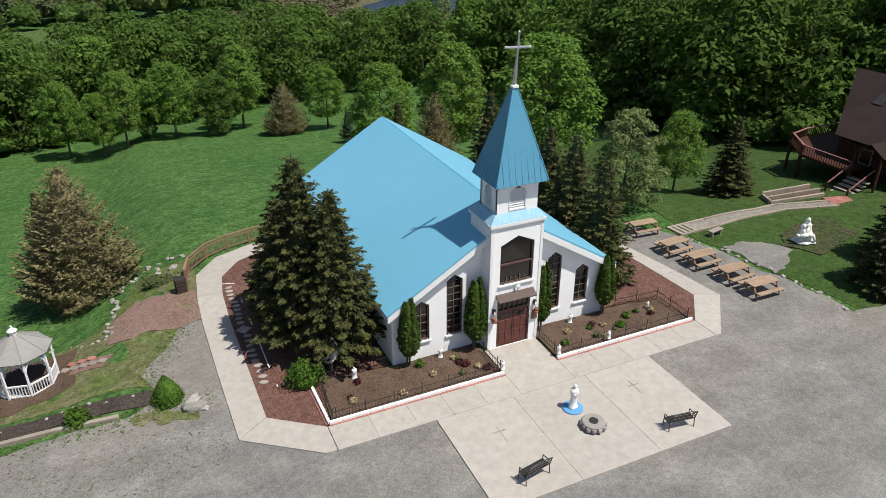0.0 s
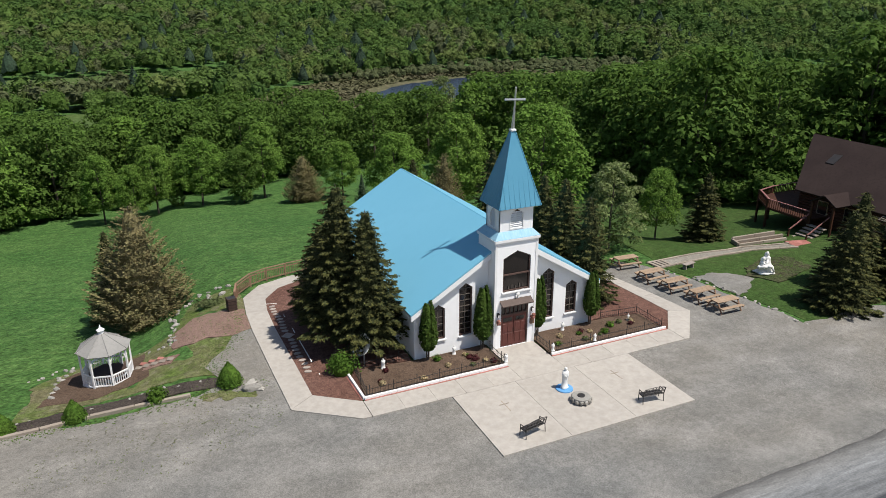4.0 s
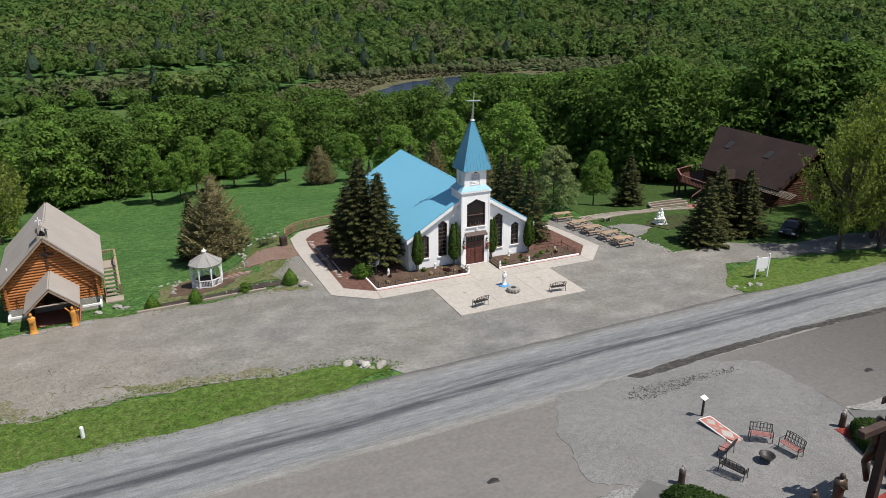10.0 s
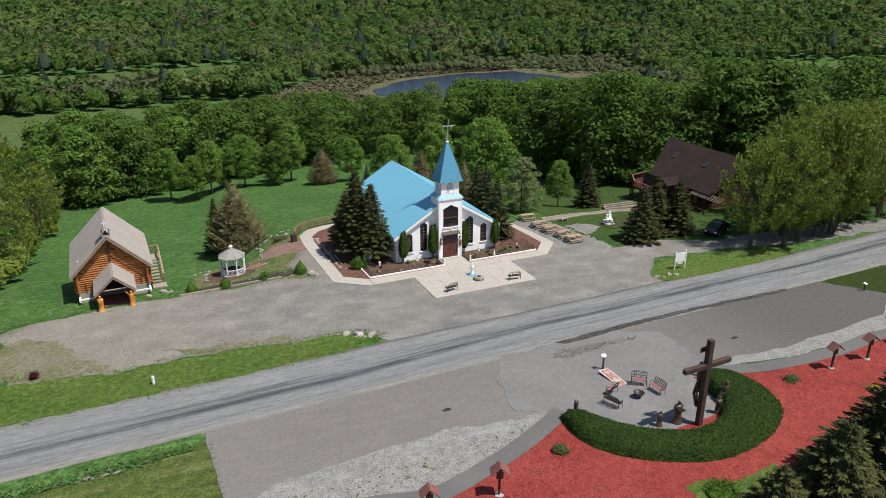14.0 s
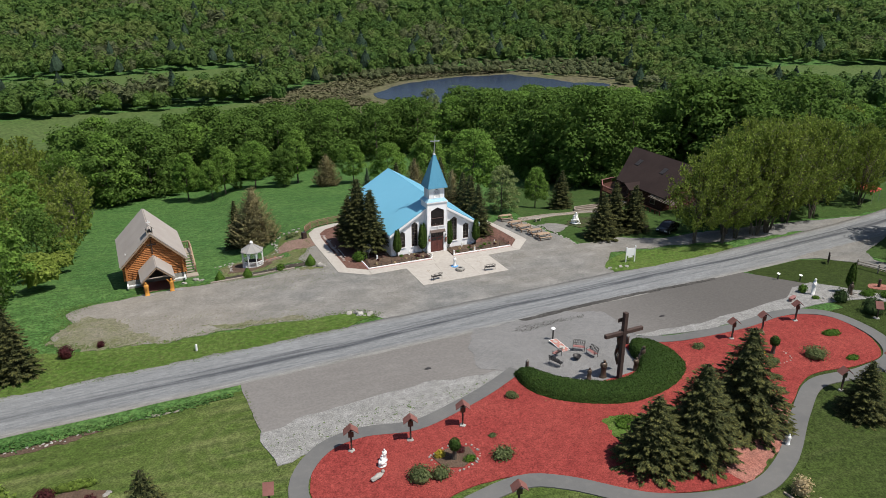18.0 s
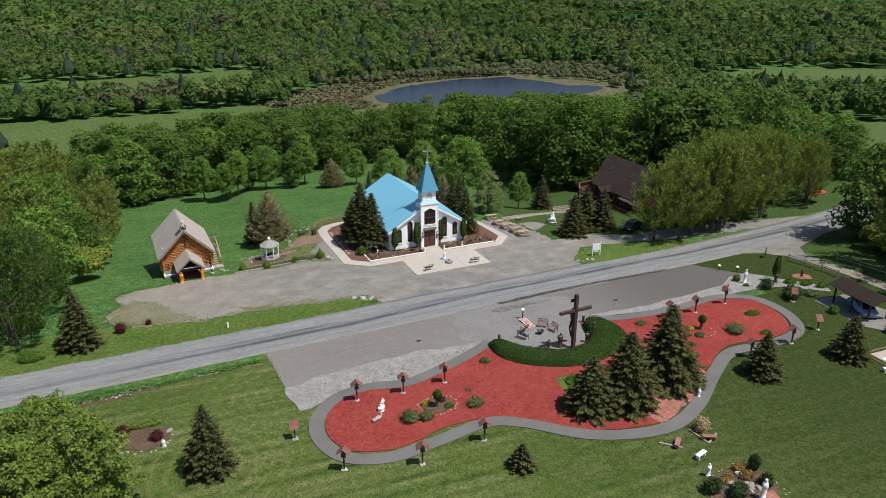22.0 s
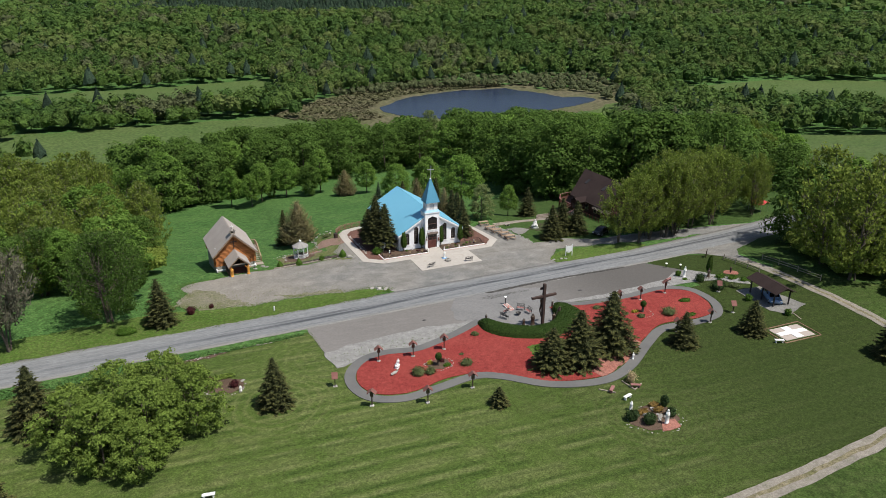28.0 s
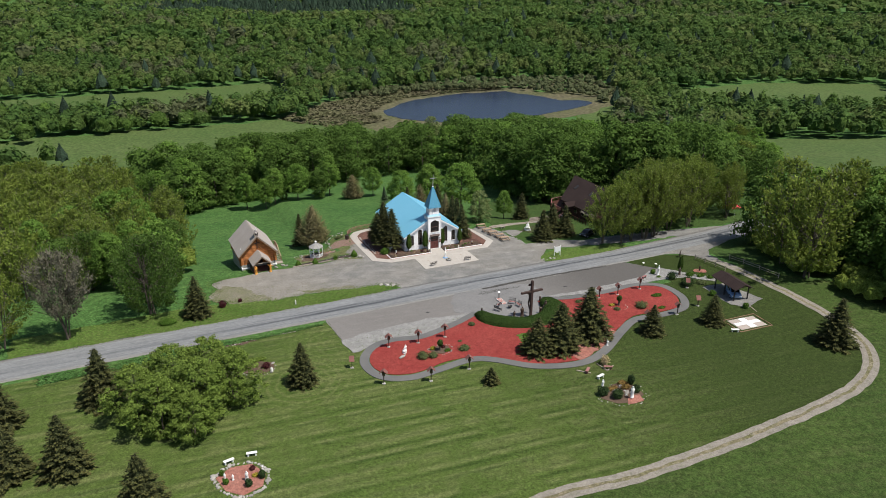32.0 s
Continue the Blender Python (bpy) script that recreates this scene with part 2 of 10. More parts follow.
HOOD = shade("dark_weathered_hood", (0.100, 0.074, 0.065), (0.122, 0.091, 0.078), (0.078, 0.057, 0.050), 1.0, 7.0, 0.5, 0.2, 25.0, 0.8)
RED_STONE = shade("red_brown_stone_chips", (0.120, 0.063, 0.049), (0.148, 0.082, 0.065), (0.082, 0.044, 0.035), 0.5, 7.0, 0.6, 0.8, 12.0, 0.95, gloss=0.1, grit=((4.0, 0.2), (15.0, 0.42)))
SOIL = shade("bare_brown_soil", (0.090, 0.061, 0.044), (0.120, 0.084, 0.062), (0.052, 0.034, 0.024), 0.7, 4.0, 0.8, 1.0, 8.0, 0.95, gloss=0.1, grit=((4.0, 0.30), (14.0, 0.40)))
BARK_MULCH = shade("dark_bark_mulch", (0.048, 0.039, 0.035), (0.074, 0.061, 0.052), (0.026, 0.023, 0.020), 0.7, 5.0, 0.8, 1.0, 9.0, 0.95, gloss=0.1, grit=(12.0, 0.45))
CONCRETE = shade("pale_broom_concrete", (0.370, 0.341, 0.306), (0.396, 0.367, 0.332), (0.322, 0.294, 0.261), 0.25, 2.0, 0.5, 0.12, 30.0, 0.85, gloss=0.25, piece=0.035, grit=(3.0, 0.07))
DIRT_ROAD = shade("dusty_gravel_lane", (0.237, 0.214, 0.182), (0.202, 0.185, 0.157), (0.153, 0.150, 0.102), 0.3, 1.2, 0.5, 0.5, 12.0, 0.95, gloss=0.1, grit=((2.0, 0.14), (9.0, 0.22)))
LANE_CROWN = shade("dry_grass_on_gravel", (0.170, 0.146, 0.094), (0.120, 0.116, 0.056), (0.230, 0.205, 0.160), 0.5, 1.8, 0.7, 1.0, 8.0, 0.95, gloss=0.1, grit=((2.5, 0.26), (9.0, 0.34)))
GROUND_COVER = shade("ground_cover_over_mulch", (0.044, 0.062, 0.022), (0.058, 0.048, 0.034), (0.070, 0.088, 0.032), 0.8, 3.0, 0.6, 1.0, 6.0, 0.95, gloss=0.1, grit=((2.5, 0.3), (10.0, 0.4)), relief_depth=0.10)
WHITE = shade("white_stucco", (0.90, 0.90, 0.905), (0.88, 0.88, 0.89), (0.82, 0.825, 0.84), 0.6, 5.0, 0.3, 0.25, 25.0, 0.8, gloss=0.25)
TRIM = shade("white_paint", (0.82, 0.82, 0.82), (0.78, 0.78, 0.78), (0.70, 0.70, 0.69), 1.0, 8.0, 0.25, 0.05, 40.0, 0.5, gloss=0.4)
BLUE = shade("light_blue_roof_metal", (0.148, 0.405, 0.557), (0.158, 0.418, 0.570), (0.135, 0.374, 0.522), 0.15, 1.0, 0.25, 0.03, 12.0, 0.48, gloss=0.45)
TEAL = shade("blue_spire_metal", (0.083, 0.274, 0.409), (0.096, 0.296, 0.435), (0.074, 0.252, 0.383), 0.4, 3.0, 0.3, 0.03, 12.0, 0.42, gloss=0.5)
PALE_BLUE = shade("weathered_pale_blue_metal", (0.218, 0.432, 0.574), (0.286, 0.490, 0.623), (0.364, 0.547, 0.656), 2.0, 9.0, 0.6, 0.05, 20.0, 0.5, gloss=0.4, stretch=(2.5, 1, 0.3))
GLASS = shade("dark_window_glass", (0.012, 0.010, 0.010), (0.018, 0.014, 0.013), None, 0.5, 3.0, 0.2, 0.0, 5.0, 0.08, gloss=0.5)
FRAME = shade("brown_window_frame", (0.085, 0.052, 0.045), (0.10, 0.062, 0.052), (0.06, 0.04, 0.036), 1.5, 8.0, 0.3, 0.08, 30.0, 0.6)
MUNTIN = shade("beige_muntin", (0.157, 0.135, 0.117), (0.131, 0.113, 0.096), None, 2.0, 8.0, 0.3, 0.05, 30.0, 0.6)
DOOR = shade("red_brown_door", (0.109, 0.037, 0.030), (0.131, 0.045, 0.037), (0.078, 0.026, 0.023), 1.5, 9.0, 0.4, 0.08, 30.0, 0.5)
LOG = shade("honey_stained_log", (0.365, 0.135, 0.039), (0.435, 0.174, 0.057), (0.209, 0.074, 0.023), 0.8, 7.0, 0.6, 0.3, 20.0, 0.6, piece=0.18, stretch=(1, 1, 4))
LOG_END = shade("dark_log_end", (0.174, 0.070, 0.026), (0.131, 0.052, 0.022), None, 2.0, 9.0, 0.5, 0.2, 20.0, 0.7)
SHINGLE = shade("taupe_shingle", (0.313, 0.278, 0.252), (0.348, 0.313, 0.283), (0.270, 0.239, 0.217), 0.5, 5.0, 0.4, 0.25, 18.0, 0.9)
GREY_SHINGLE = shade("grey_shingle", (0.248, 0.242, 0.231), (0.283, 0.274, 0.261), (0.204, 0.200, 0.191), 0.9, 7.0, 0.5, 0.25, 18.0, 0.9)
BROWN_SHINGLE = shade("dark_brown_shingle", (0.029, 0.020, 0.019), (0.037, 0.026, 0.024), (0.022, 0.015, 0.015), 0.4, 4.0, 0.5, 0.3, 14.0, 0.95, gloss=0.12)
BROWN_LOG = shade("red_brown_log", (0.054, 0.019, 0.011), (0.068, 0.025, 0.013), (0.035, 0.014, 0.008), 0.8, 6.0, 0.5, 0.3, 18.0, 0.7, piece=0.12)
OLD_WOOD = shade("weathered_timber", (0.261, 0.217, 0.174), (0.313, 0.270, 0.226), (0.191, 0.157, 0.126), 1.0, 7.0, 0.5, 0.2, 25.0, 0.85, piece=0.15)
DECK_WOOD = shade("brown_rail_timber", (0.209, 0.126, 0.083), (0.252, 0.157, 0.104), (0.148, 0.087, 0.057), 1.0, 7.0, 0.5, 0.2, 25.0, 0.8, piece=0.15)
TABLE_WOOD = shade("tan_table_planks", (0.287, 0.204, 0.139), (0.331, 0.239, 0.165), (0.217, 0.148, 0.100), 1.0, 8.0, 0.4, 0.15, 25.0, 0.8, piece=0.12)
DARK_WOOD = shade("dark_brown_beam", (0.052, 0.033, 0.028), (0.074, 0.048, 0.040), (0.035, 0.023, 0.019), 1.0, 6.0, 0.5, 0.3, 18.0, 0.75)
CARVED = shade("orange_carved_wood", (0.522, 0.226, 0.039), (0.592, 0.287, 0.061), (0.313, 0.113, 0.017), 2.0, 9.0, 0.6, 0.4, 20.0, 0.55)
STATUE = shade("white_cast_stone", (0.78, 0.78, 0.76), (0.72, 0.72, 0.70), (0.60, 0.60, 0.57), 1.5, 8.0, 0.3, 0.2, 25.0, 0.75)
BRONZE = shade("dark_bronze", (0.074, 0.052, 0.037), (0.104, 0.074, 0.052), (0.044, 0.031, 0.024), 1.5, 9.0, 0.5, 0.2, 25.0, 0.4, metal=0.35, gloss=0.5)
IRON = shade("black_iron", (0.022, 0.020, 0.020), (0.032, 0.029, 0.028), (0.06, 0.045, 0.036), 2.0, 9.0, 0.3, 0.1, 30.0, 0.5, gloss=0.4)
STEEL = shade("galvanised_steel", (0.539, 0.548, 0.557), (0.479, 0.487, 0.496), (0.392, 0.400, 0.409), 2.0, 9.0, 0.3, 0.05, 30.0, 0.35, metal=0.7, gloss=0.5)
ROCK = shade("grey_field_stone", (0.252, 0.239, 0.217), (0.313, 0.296, 0.270), (0.165, 0.157, 0.139), 1.2, 7.0, 0.6, 0.7, 9.0, 0.9, piece=0.25)
PALE_ROCK = shade("white_stone", (0.348, 0.335, 0.309), (0.296, 0.283, 0.261), (0.226, 0.213, 0.191), 1.2, 7.0, 0.5, 0.5, 9.0, 0.9, piece=0.2)
SLATE = shade("stone_slab", (0.344, 0.299, 0.265), (0.299, 0.257, 0.230), (0.232, 0.200, 0.174), 1.2, 7.0, 0.4, 0.3, 12.0, 0.9, piece=0.15)
WALK = shade("grey_tan_walk_stone", (0.217, 0.187, 0.157), (0.252, 0.217, 0.183), (0.157, 0.135, 0.113), 1.2, 7.0, 0.5, 0.4, 12.0, 0.92, piece=0.15)
PAVER_RED = shade("red_paver", (0.313, 0.122, 0.100), (0.365, 0.157, 0.131), (0.226, 0.087, 0.070), 1.2, 7.0, 0.4, 0.3, 12.0, 0.9, piece=0.15)
RED_ROOF = shade("maroon_shingle_cap", (0.161, 0.068, 0.057), (0.200, 0.087, 0.074), (0.113, 0.049, 0.042), 1.5, 7.0, 0.4, 0.2, 20.0, 0.8, piece=0.1)
BLUE_PAINT = shade("bright_blue_paint", (0.087, 0.261, 0.539), (0.122, 0.313, 0.574), None, 1.5, 6.0, 0.2, 0.05, 30.0, 0.6)
CAR_BLUE = shade("blue_car_paint", (0.174, 0.270, 0.418), (0.183, 0.278, 0.435), None, 1.0, 5.0, 0.1, 0.0, 30.0, 0.25, gloss=0.6)
CAR_DARK = shade("black_car_paint", (0.012, 0.012, 0.014), (0.016, 0.016, 0.018), None, 1.0, 5.0, 0.1, 0.0, 30.0, 0.22, gloss=0.6)
RUBBER = shade("tyre_rubber", (0.018, 0.018, 0.018), (0.03, 0.03, 0.03), None, 2.0, 8.0, 0.2, 0.1, 30.0, 0.9)
RED_CLOTH = shade("red_canvas", (0.392, 0.039, 0.044), (0.452, 0.052, 0.052), None, 1.0, 5.0, 0.2, 0.1, 20.0, 0.8)
PINK = shade("pink_bench_slat", (0.292, 0.139, 0.129), (0.250, 0.111, 0.105), (0.195, 0.083, 0.077), 2.0, 9.0, 0.4, 0.1, 25.0, 0.7, piece=0.1)
WATER = shade("dark_pond_water", (0.018, 0.026, 0.048), (0.022, 0.031, 0.056), None, 0.02, 0.1, 0.3, 0.10, 1.2, 0.22, gloss=0.06)
REED = shade("dry_marsh_reeds", (0.103, 0.094, 0.056), (0.081, 0.090, 0.038), (0.140, 0.116, 0.078), 0.05, 0.5, 0.5, 0.8, 3.0, 0.95, gloss=0.1, grit=(0.5, 0.35))
FIELD = shade("pale_far_field", (0.060, 0.100, 0.028), (0.074, 0.108, 0.034), (0.088, 0.110, 0.042), 0.03, 0.4, 0.5, 0.5, 2.0, 0.95, gloss=0.1, grit=(0.8, 0.3))
BARK = shade("grey_brown_bark", (0.087, 0.070, 0.054), (0.122, 0.100, 0.078), (0.052, 0.042, 0.033), 1.0, 6.0, 0.6, 0.6, 9.0, 0.9, stretch=(3, 3, 0.6))
MAPLE = shade("dark_maple_leaves", (0.075, 0.135, 0.025), (0.089, 0.157, 0.031), (0.117, 0.186, 0.046), 0.09, 0.7, 0.4, 0.6, 6.0, 0.85, gloss=0.12, island=0.26, leaf=0.40, grit=(5.0, 0.38))
PALE_LEAF = shade("pale_blossom_leaves", (0.147, 0.198, 0.068), (0.181, 0.226, 0.085), (0.294, 0.305, 0.181), 0.5, 2.5, 0.5, 0.6, 6.0, 0.85, gloss=0.12, island=0.26, leaf=0.40, grit=(5.0, 0.38))
SPRING = shade("bright_spring_leaves", (0.117, 0.217, 0.037), (0.139, 0.233, 0.044), (0.171, 0.260, 0.056), 0.09, 0.7, 0.4, 0.6, 6.0, 0.85, gloss=0.12, island=0.26, leaf=0.40, grit=(5.0, 0.38))
OLIVE = shade("young_olive_leaves", (0.173, 0.238, 0.042), (0.203, 0.254, 0.052), (0.143, 0.198, 0.036), 0.09, 0.7, 0.4, 0.6, 6.0, 0.85, gloss=0.12, island=0.26, leaf=0.42, grit=(5.0, 0.38))
APPLE = shade("pale_apple_leaves", (0.152, 0.220, 0.043), (0.173, 0.242, 0.051), (0.128, 0.191, 0.035), 0.3, 1.2, 0.4, 0.6, 6.0, 0.85, gloss=0.12, island=0.26, leaf=0.42, grit=(5.0, 0.38))
NEEDLES_TIP = shade("olive_new_needles", (0.081, 0.085, 0.028), (0.099, 0.099, 0.032), (0.064, 0.071, 0.024), 0.5, 2.5, 0.5, 1.0, 9.0, 0.85, gloss=0.12, island=0.35, leaf=0.18, grit=(10.0, 0.4))
NEEDLES_OLIVE = shade("olive_pine_needles", (0.172, 0.163, 0.073), (0.201, 0.184, 0.084), (0.090, 0.100, 0.039), 0.5, 2.5, 0.5, 1.0, 9.0, 0.85, gloss=0.12, island=0.35, leaf=0.18, grit=(10.0, 0.4))
NEEDLES = shade("dark_spruce_needles", (0.044, 0.053, 0.021), (0.056, 0.064, 0.025), (0.072, 0.075, 0.030), 0.5, 2.5, 0.5, 1.0, 9.0, 0.85, gloss=0.12, island=0.4, leaf=0.18, grit=(10.0, 0.4))
NEEDLES_BLUE = shade("blue_green_needles", (0.052, 0.083, 0.048), (0.065, 0.096, 0.054), (0.087, 0.104, 0.061), 0.5, 2.5, 0.4, 1.0, 9.0, 0.85, gloss=0.12, island=0.3, leaf=0.18, grit=(10.0, 0.4))
NEEDLES_BROWN = shade("browning_pine_needles", (0.196, 0.167, 0.083), (0.231, 0.199, 0.099), (0.119, 0.123, 0.050), 0.5, 2.5, 0.5, 1.0, 9.0, 0.85, gloss=0.12, island=0.3, leaf=0.18, grit=(10.0, 0.4))
THUJA = shade("green_cedar_sprays", (0.044, 0.083, 0.014), (0.057, 0.096, 0.017), (0.070, 0.100, 0.023), 1.2, 4.0, 0.4, 1.0, 6.0, 0.85, gloss=0.12, island=0.3, leaf=0.32, grit=(5.0, 0.38))
SHRUB = shade("fresh_shrub_leaves", (0.065, 0.135, 0.019), (0.083, 0.148, 0.023), (0.044, 0.087, 0.016), 1.2, 4.0, 0.4, 1.0, 6.0, 0.85, gloss=0.12, island=0.3, leaf=0.32, grit=(5.0, 0.38))
DARK_SHRUB = shade("dark_clipped_shrub", (0.026, 0.049, 0.016), (0.035, 0.057, 0.019), (0.019, 0.037, 0.012), 1.2, 4.0, 0.4, 1.0, 6.0, 0.85, gloss=0.12, island=0.3, leaf=0.2, grit=(5.0, 0.38))
BROWN_HEATH = shade("brown_gold_heather", (0.174, 0.113, 0.030), (0.217, 0.139, 0.039), (0.122, 0.078, 0.026), 1.2, 4.0, 0.4, 0.0, 5.0, 0.7, gloss=0.2, island=0.3, leaf=0.2)
JUNIPER = shade("pale_juniper", (0.100, 0.131, 0.052), (0.122, 0.148, 0.061), (0.148, 0.144, 0.070), 1.2, 4.0, 0.4, 1.0, 6.0, 0.85, gloss=0.12, island=0.3, leaf=0.32, grit=(5.0, 0.38))
GOLD = shade("yellow_heather", (0.313, 0.261, 0.030), (0.365, 0.287, 0.039), (0.226, 0.209, 0.035), 1.2, 4.0, 0.4, 0.0, 5.0, 0.7, gloss=0.2, island=0.3, leaf=0.2)
PLUM = shade("dark_red_barberry", (0.052, 0.012, 0.014), (0.074, 0.017, 0.019), (0.035, 0.010, 0.010), 1.2, 4.0, 0.4, 0.0, 5.0, 0.7, gloss=0.2, island=0.3, leaf=0.2)
HEDGE = shade("clipped_yew_hedge", (0.037, 0.074, 0.016), (0.048, 0.087, 0.019), (0.065, 0.100, 0.026), 0.8, 3.0, 0.4, 1.0, 6.0, 0.85, gloss=0.12, island=0.3, leaf=0.32, grit=(5.0, 0.38))
TWIG = shade("bare_grey_twigs", (0.113, 0.109, 0.074), (0.139, 0.126, 0.091), (0.087, 0.100, 0.044), 0.5, 3.0, 0.4, 1.0, 6.0, 0.85, island=0.3, grit=(5.0, 0.38))
DRY = shade("straw_ornamental_grass", (0.365, 0.287, 0.157), (0.418, 0.331, 0.191), (0.278, 0.217, 0.113), 1.0, 5.0, 0.4, 0.0, 5.0, 0.9, island=0.3, leaf=0.2)
FAR_A = shade("far_spring_canopy", (0.071, 0.126, 0.027), (0.084, 0.134, 0.034), (0.058, 0.104, 0.023), 0.035, 0.16, 0.7, 1.0, 1.1, 0.85, gloss=0.12, island=0.22, leaf=0.3, grit=((0.5, 0.25), (2.2, 0.35)), relief_depth=0.5)
FAR_GOLD = shade("far_yellow_green_canopy", (0.096, 0.139, 0.036), (0.111, 0.144, 0.044), (0.084, 0.122, 0.031), 0.035, 0.16, 0.6, 1.0, 1.1, 0.85, gloss=0.12, island=0.22, leaf=0.3, grit=((0.5, 0.25), (2.2, 0.35)), relief_depth=0.5)
FAR_DEEP = shade("far_deep_green_canopy", (0.052, 0.099, 0.023), (0.059, 0.111, 0.027), (0.043, 0.084, 0.019), 0.035, 0.16, 0.6, 1.0, 1.1, 0.85, gloss=0.12, island=0.22, leaf=0.3, grit=((0.5, 0.25), (2.2, 0.35)), relief_depth=0.5)
FAR_GREY = shade("far_budding_canopy", (0.087, 0.104, 0.046), (0.099, 0.115, 0.055), (0.080, 0.099, 0.039), 0.035, 0.16, 0.6, 1.0, 1.1, 0.85, gloss=0.12, island=0.22, leaf=0.3, grit=((0.5, 0.25), (2.2, 0.35)), relief_depth=0.5)
FAR_B = shade("far_dark_conifer", (0.023, 0.043, 0.027), (0.034, 0.056, 0.034), None, 0.05, 0.3, 0.4, 1.0, 1.1, 0.85, gloss=0.12, island=0.3, leaf=0.12, grit=(1.3, 0.35), relief_depth=0.5)


def road_surface():
    """Asphalt whose wear follows the road: dark tyre bands and a tar seam along it, by the road's own across and along coordinates."""
    m = bpy.data.materials.new("worn_road_asphalt_lane")
    m.use_nodes = True
    n, link = m.node_tree.nodes, m.node_tree.links.new
    bsdf = n["Principled BSDF"]
    bsdf.inputs["Roughness"].default_value, bsdf.inputs["Specular IOR Level"].default_value = 0.88, 0.2
    uv, parts_ = n.new("ShaderNodeUVMap"), n.new("ShaderNodeSeparateXYZ")
    uv.uv_map = "lane"
    link(uv.outputs["UV"], parts_.inputs["Vector"])

    def cloud(sx, sy, detail, seed):
        mapping, tex = n.new("ShaderNodeMapping"), n.new("ShaderNodeTexNoise")
        mapping.inputs["Scale"].default_value, mapping.inputs["Location"].default_value = (sx, sy, 1), (seed, seed, seed)
        tex.inputs["Scale"].default_value, tex.inputs["Detail"].default_value = 1.0, detail
        link(uv.outputs["UV"], mapping.inputs["Vector"])
        link(mapping.outputs["Vector"], tex.inputs["Vector"])
        return tex.outputs["Fac"]

    def math_node(kind, a, b):
        node = n.new("ShaderNodeMath")
        node.operation = kind
        for k, v in enumerate((a, b)):
            if isinstance(v, (int, float)):
                node.inputs[k].default_value = v
            else:
                link(v, node.inputs[k])
        return node.outputs[0]

    def blend(fac, a, b):
        mix = n.new("ShaderNodeMix")
        mix.data_type = "RGBA"
        link(fac, mix.inputs["Factor"])
        for k, v in ((6, a), (7, b)):
            if isinstance(v, tuple):
                mix.inputs[k].default_value = (*v, 1)
            else:
                link(v, mix.inputs[k])
        return mix.outputs[2]

    colour = blend(cloud(0.9, 0.05, 6, 2.0), (0.150, 0.156, 0.160), (0.222, 0.228, 0.232))
    wobble = math_node("MULTIPLY", math_node("SUBTRACT", cloud(0.2, 0.06, 4, 5.0), 0.5), 0.7)
    shift = n.new("ShaderNodeMapRange")
    shift.interpolation_type = "SMOOTHSTEP"
    for key, value in (("From Min", 106.0), ("From Max", 134.0), ("To Min", 0.75), ("To Max", -0.70)):
        shift.inputs[key].default_value = value
    link(parts_.outputs["Y"], shift.inputs["Value"])
    fade = n.new("ShaderNodeMapRange")
    for key, value in (("From Min", 76.0), ("From Max", 100.0), ("To Min", 0.35), ("To Max", 1.0)):
        fade.inputs[key].default_value = value
    link(parts_.outputs["Y"], fade.inputs["Value"])
    swung = math_node("ADD", math_node("ADD", parts_.outputs["X"], wobble), shift.outputs["Result"])
    for centre, wide, amount, seed in ((0.0, 0.75, 1.0, 1.0), (1.15, 0.55, 0.85, 4.0), (0.75, 0.3, 0.6, 7.0), (-1.9, 0.4, 0.30, 9.0)):
        off = math_node("ABSOLUTE", math_node("SUBTRACT", swung, centre), 0.0)
        near_ = n.new("ShaderNodeMapRange")
        near_.interpolation_type = "SMOOTHSTEP"
        near_.inputs["From Min"].default_value, near_.inputs["From Max"].default_value = wide, wide * 0.15
        link(off, near_.inputs["Value"])
        ragged = n.new("ShaderNodeMapRange")
        ragged.inputs["From Min"].default_value, ragged.inputs["From Max"].default_value = 0.30 + 0.12 * centre * (centre > 0), 0.50 + 0.12 * centre * (centre > 0)
        link(cloud(1.9, 0.10, 9, seed), ragged.inputs["Value"])
        colour = blend(math_node("MULTIPLY", math_node("MULTIPLY", near_.outputs["Result"], ragged.outputs["Result"]), math_node("MULTIPLY", fade.outputs["Result"], amount)), colour, (0.065, 0.069, 0.077))
    edge = n.new("ShaderNodeMapRange")
    edge.inputs["From Min"].default_value, edge.inputs["From Max"].default_value = 2.6, 3.9
    link(math_node("ADD", math_node("ABSOLUTE", parts_.outputs["X"], 0.0), wobble), edge.inputs["Value"])
    colour = blend(math_node("MULTIPLY", edge.outputs["Result"], 0.8), colour, (0.187, 0.177, 0.161))
    for sx, sy, seed, amount in ((7.0, 1.2, 11.0, 0.16), (3.0, 0.25, 13.0, 0.14), (12.0, 9.0, 15.0, 0.14)):
        span, hsv = n.new("ShaderNodeMapRange"), n.new("ShaderNodeHueSaturation")
        span.inputs["From Min"].default_value, span.inputs["From Max"].default_value = 0.34, 0.66
        span.inputs["To Min"].default_value, span.inputs["To Max"].default_value = 1 - amount, 1 + amount
        link(cloud(sx, sy, 6, seed), span.inputs["Value"])
        link(span.outputs["Result"], hsv.inputs["Value"])
        link(colour, hsv.inputs["Color"])
        colour = hsv.outputs["Color"]
    link(colour, bsdf.inputs["Base Color"])
    relief = n.new("ShaderNodeBump")
    relief.inputs["Strength"].default_value, relief.inputs["Distance"].default_value = 0.3, 0.03
    link(cloud(12, 12, 3, 3.0), relief.inputs["Height"])
    link(relief.outputs["Normal"], bsdf.inputs["Normal"])
    return m


ROAD = road_surface()

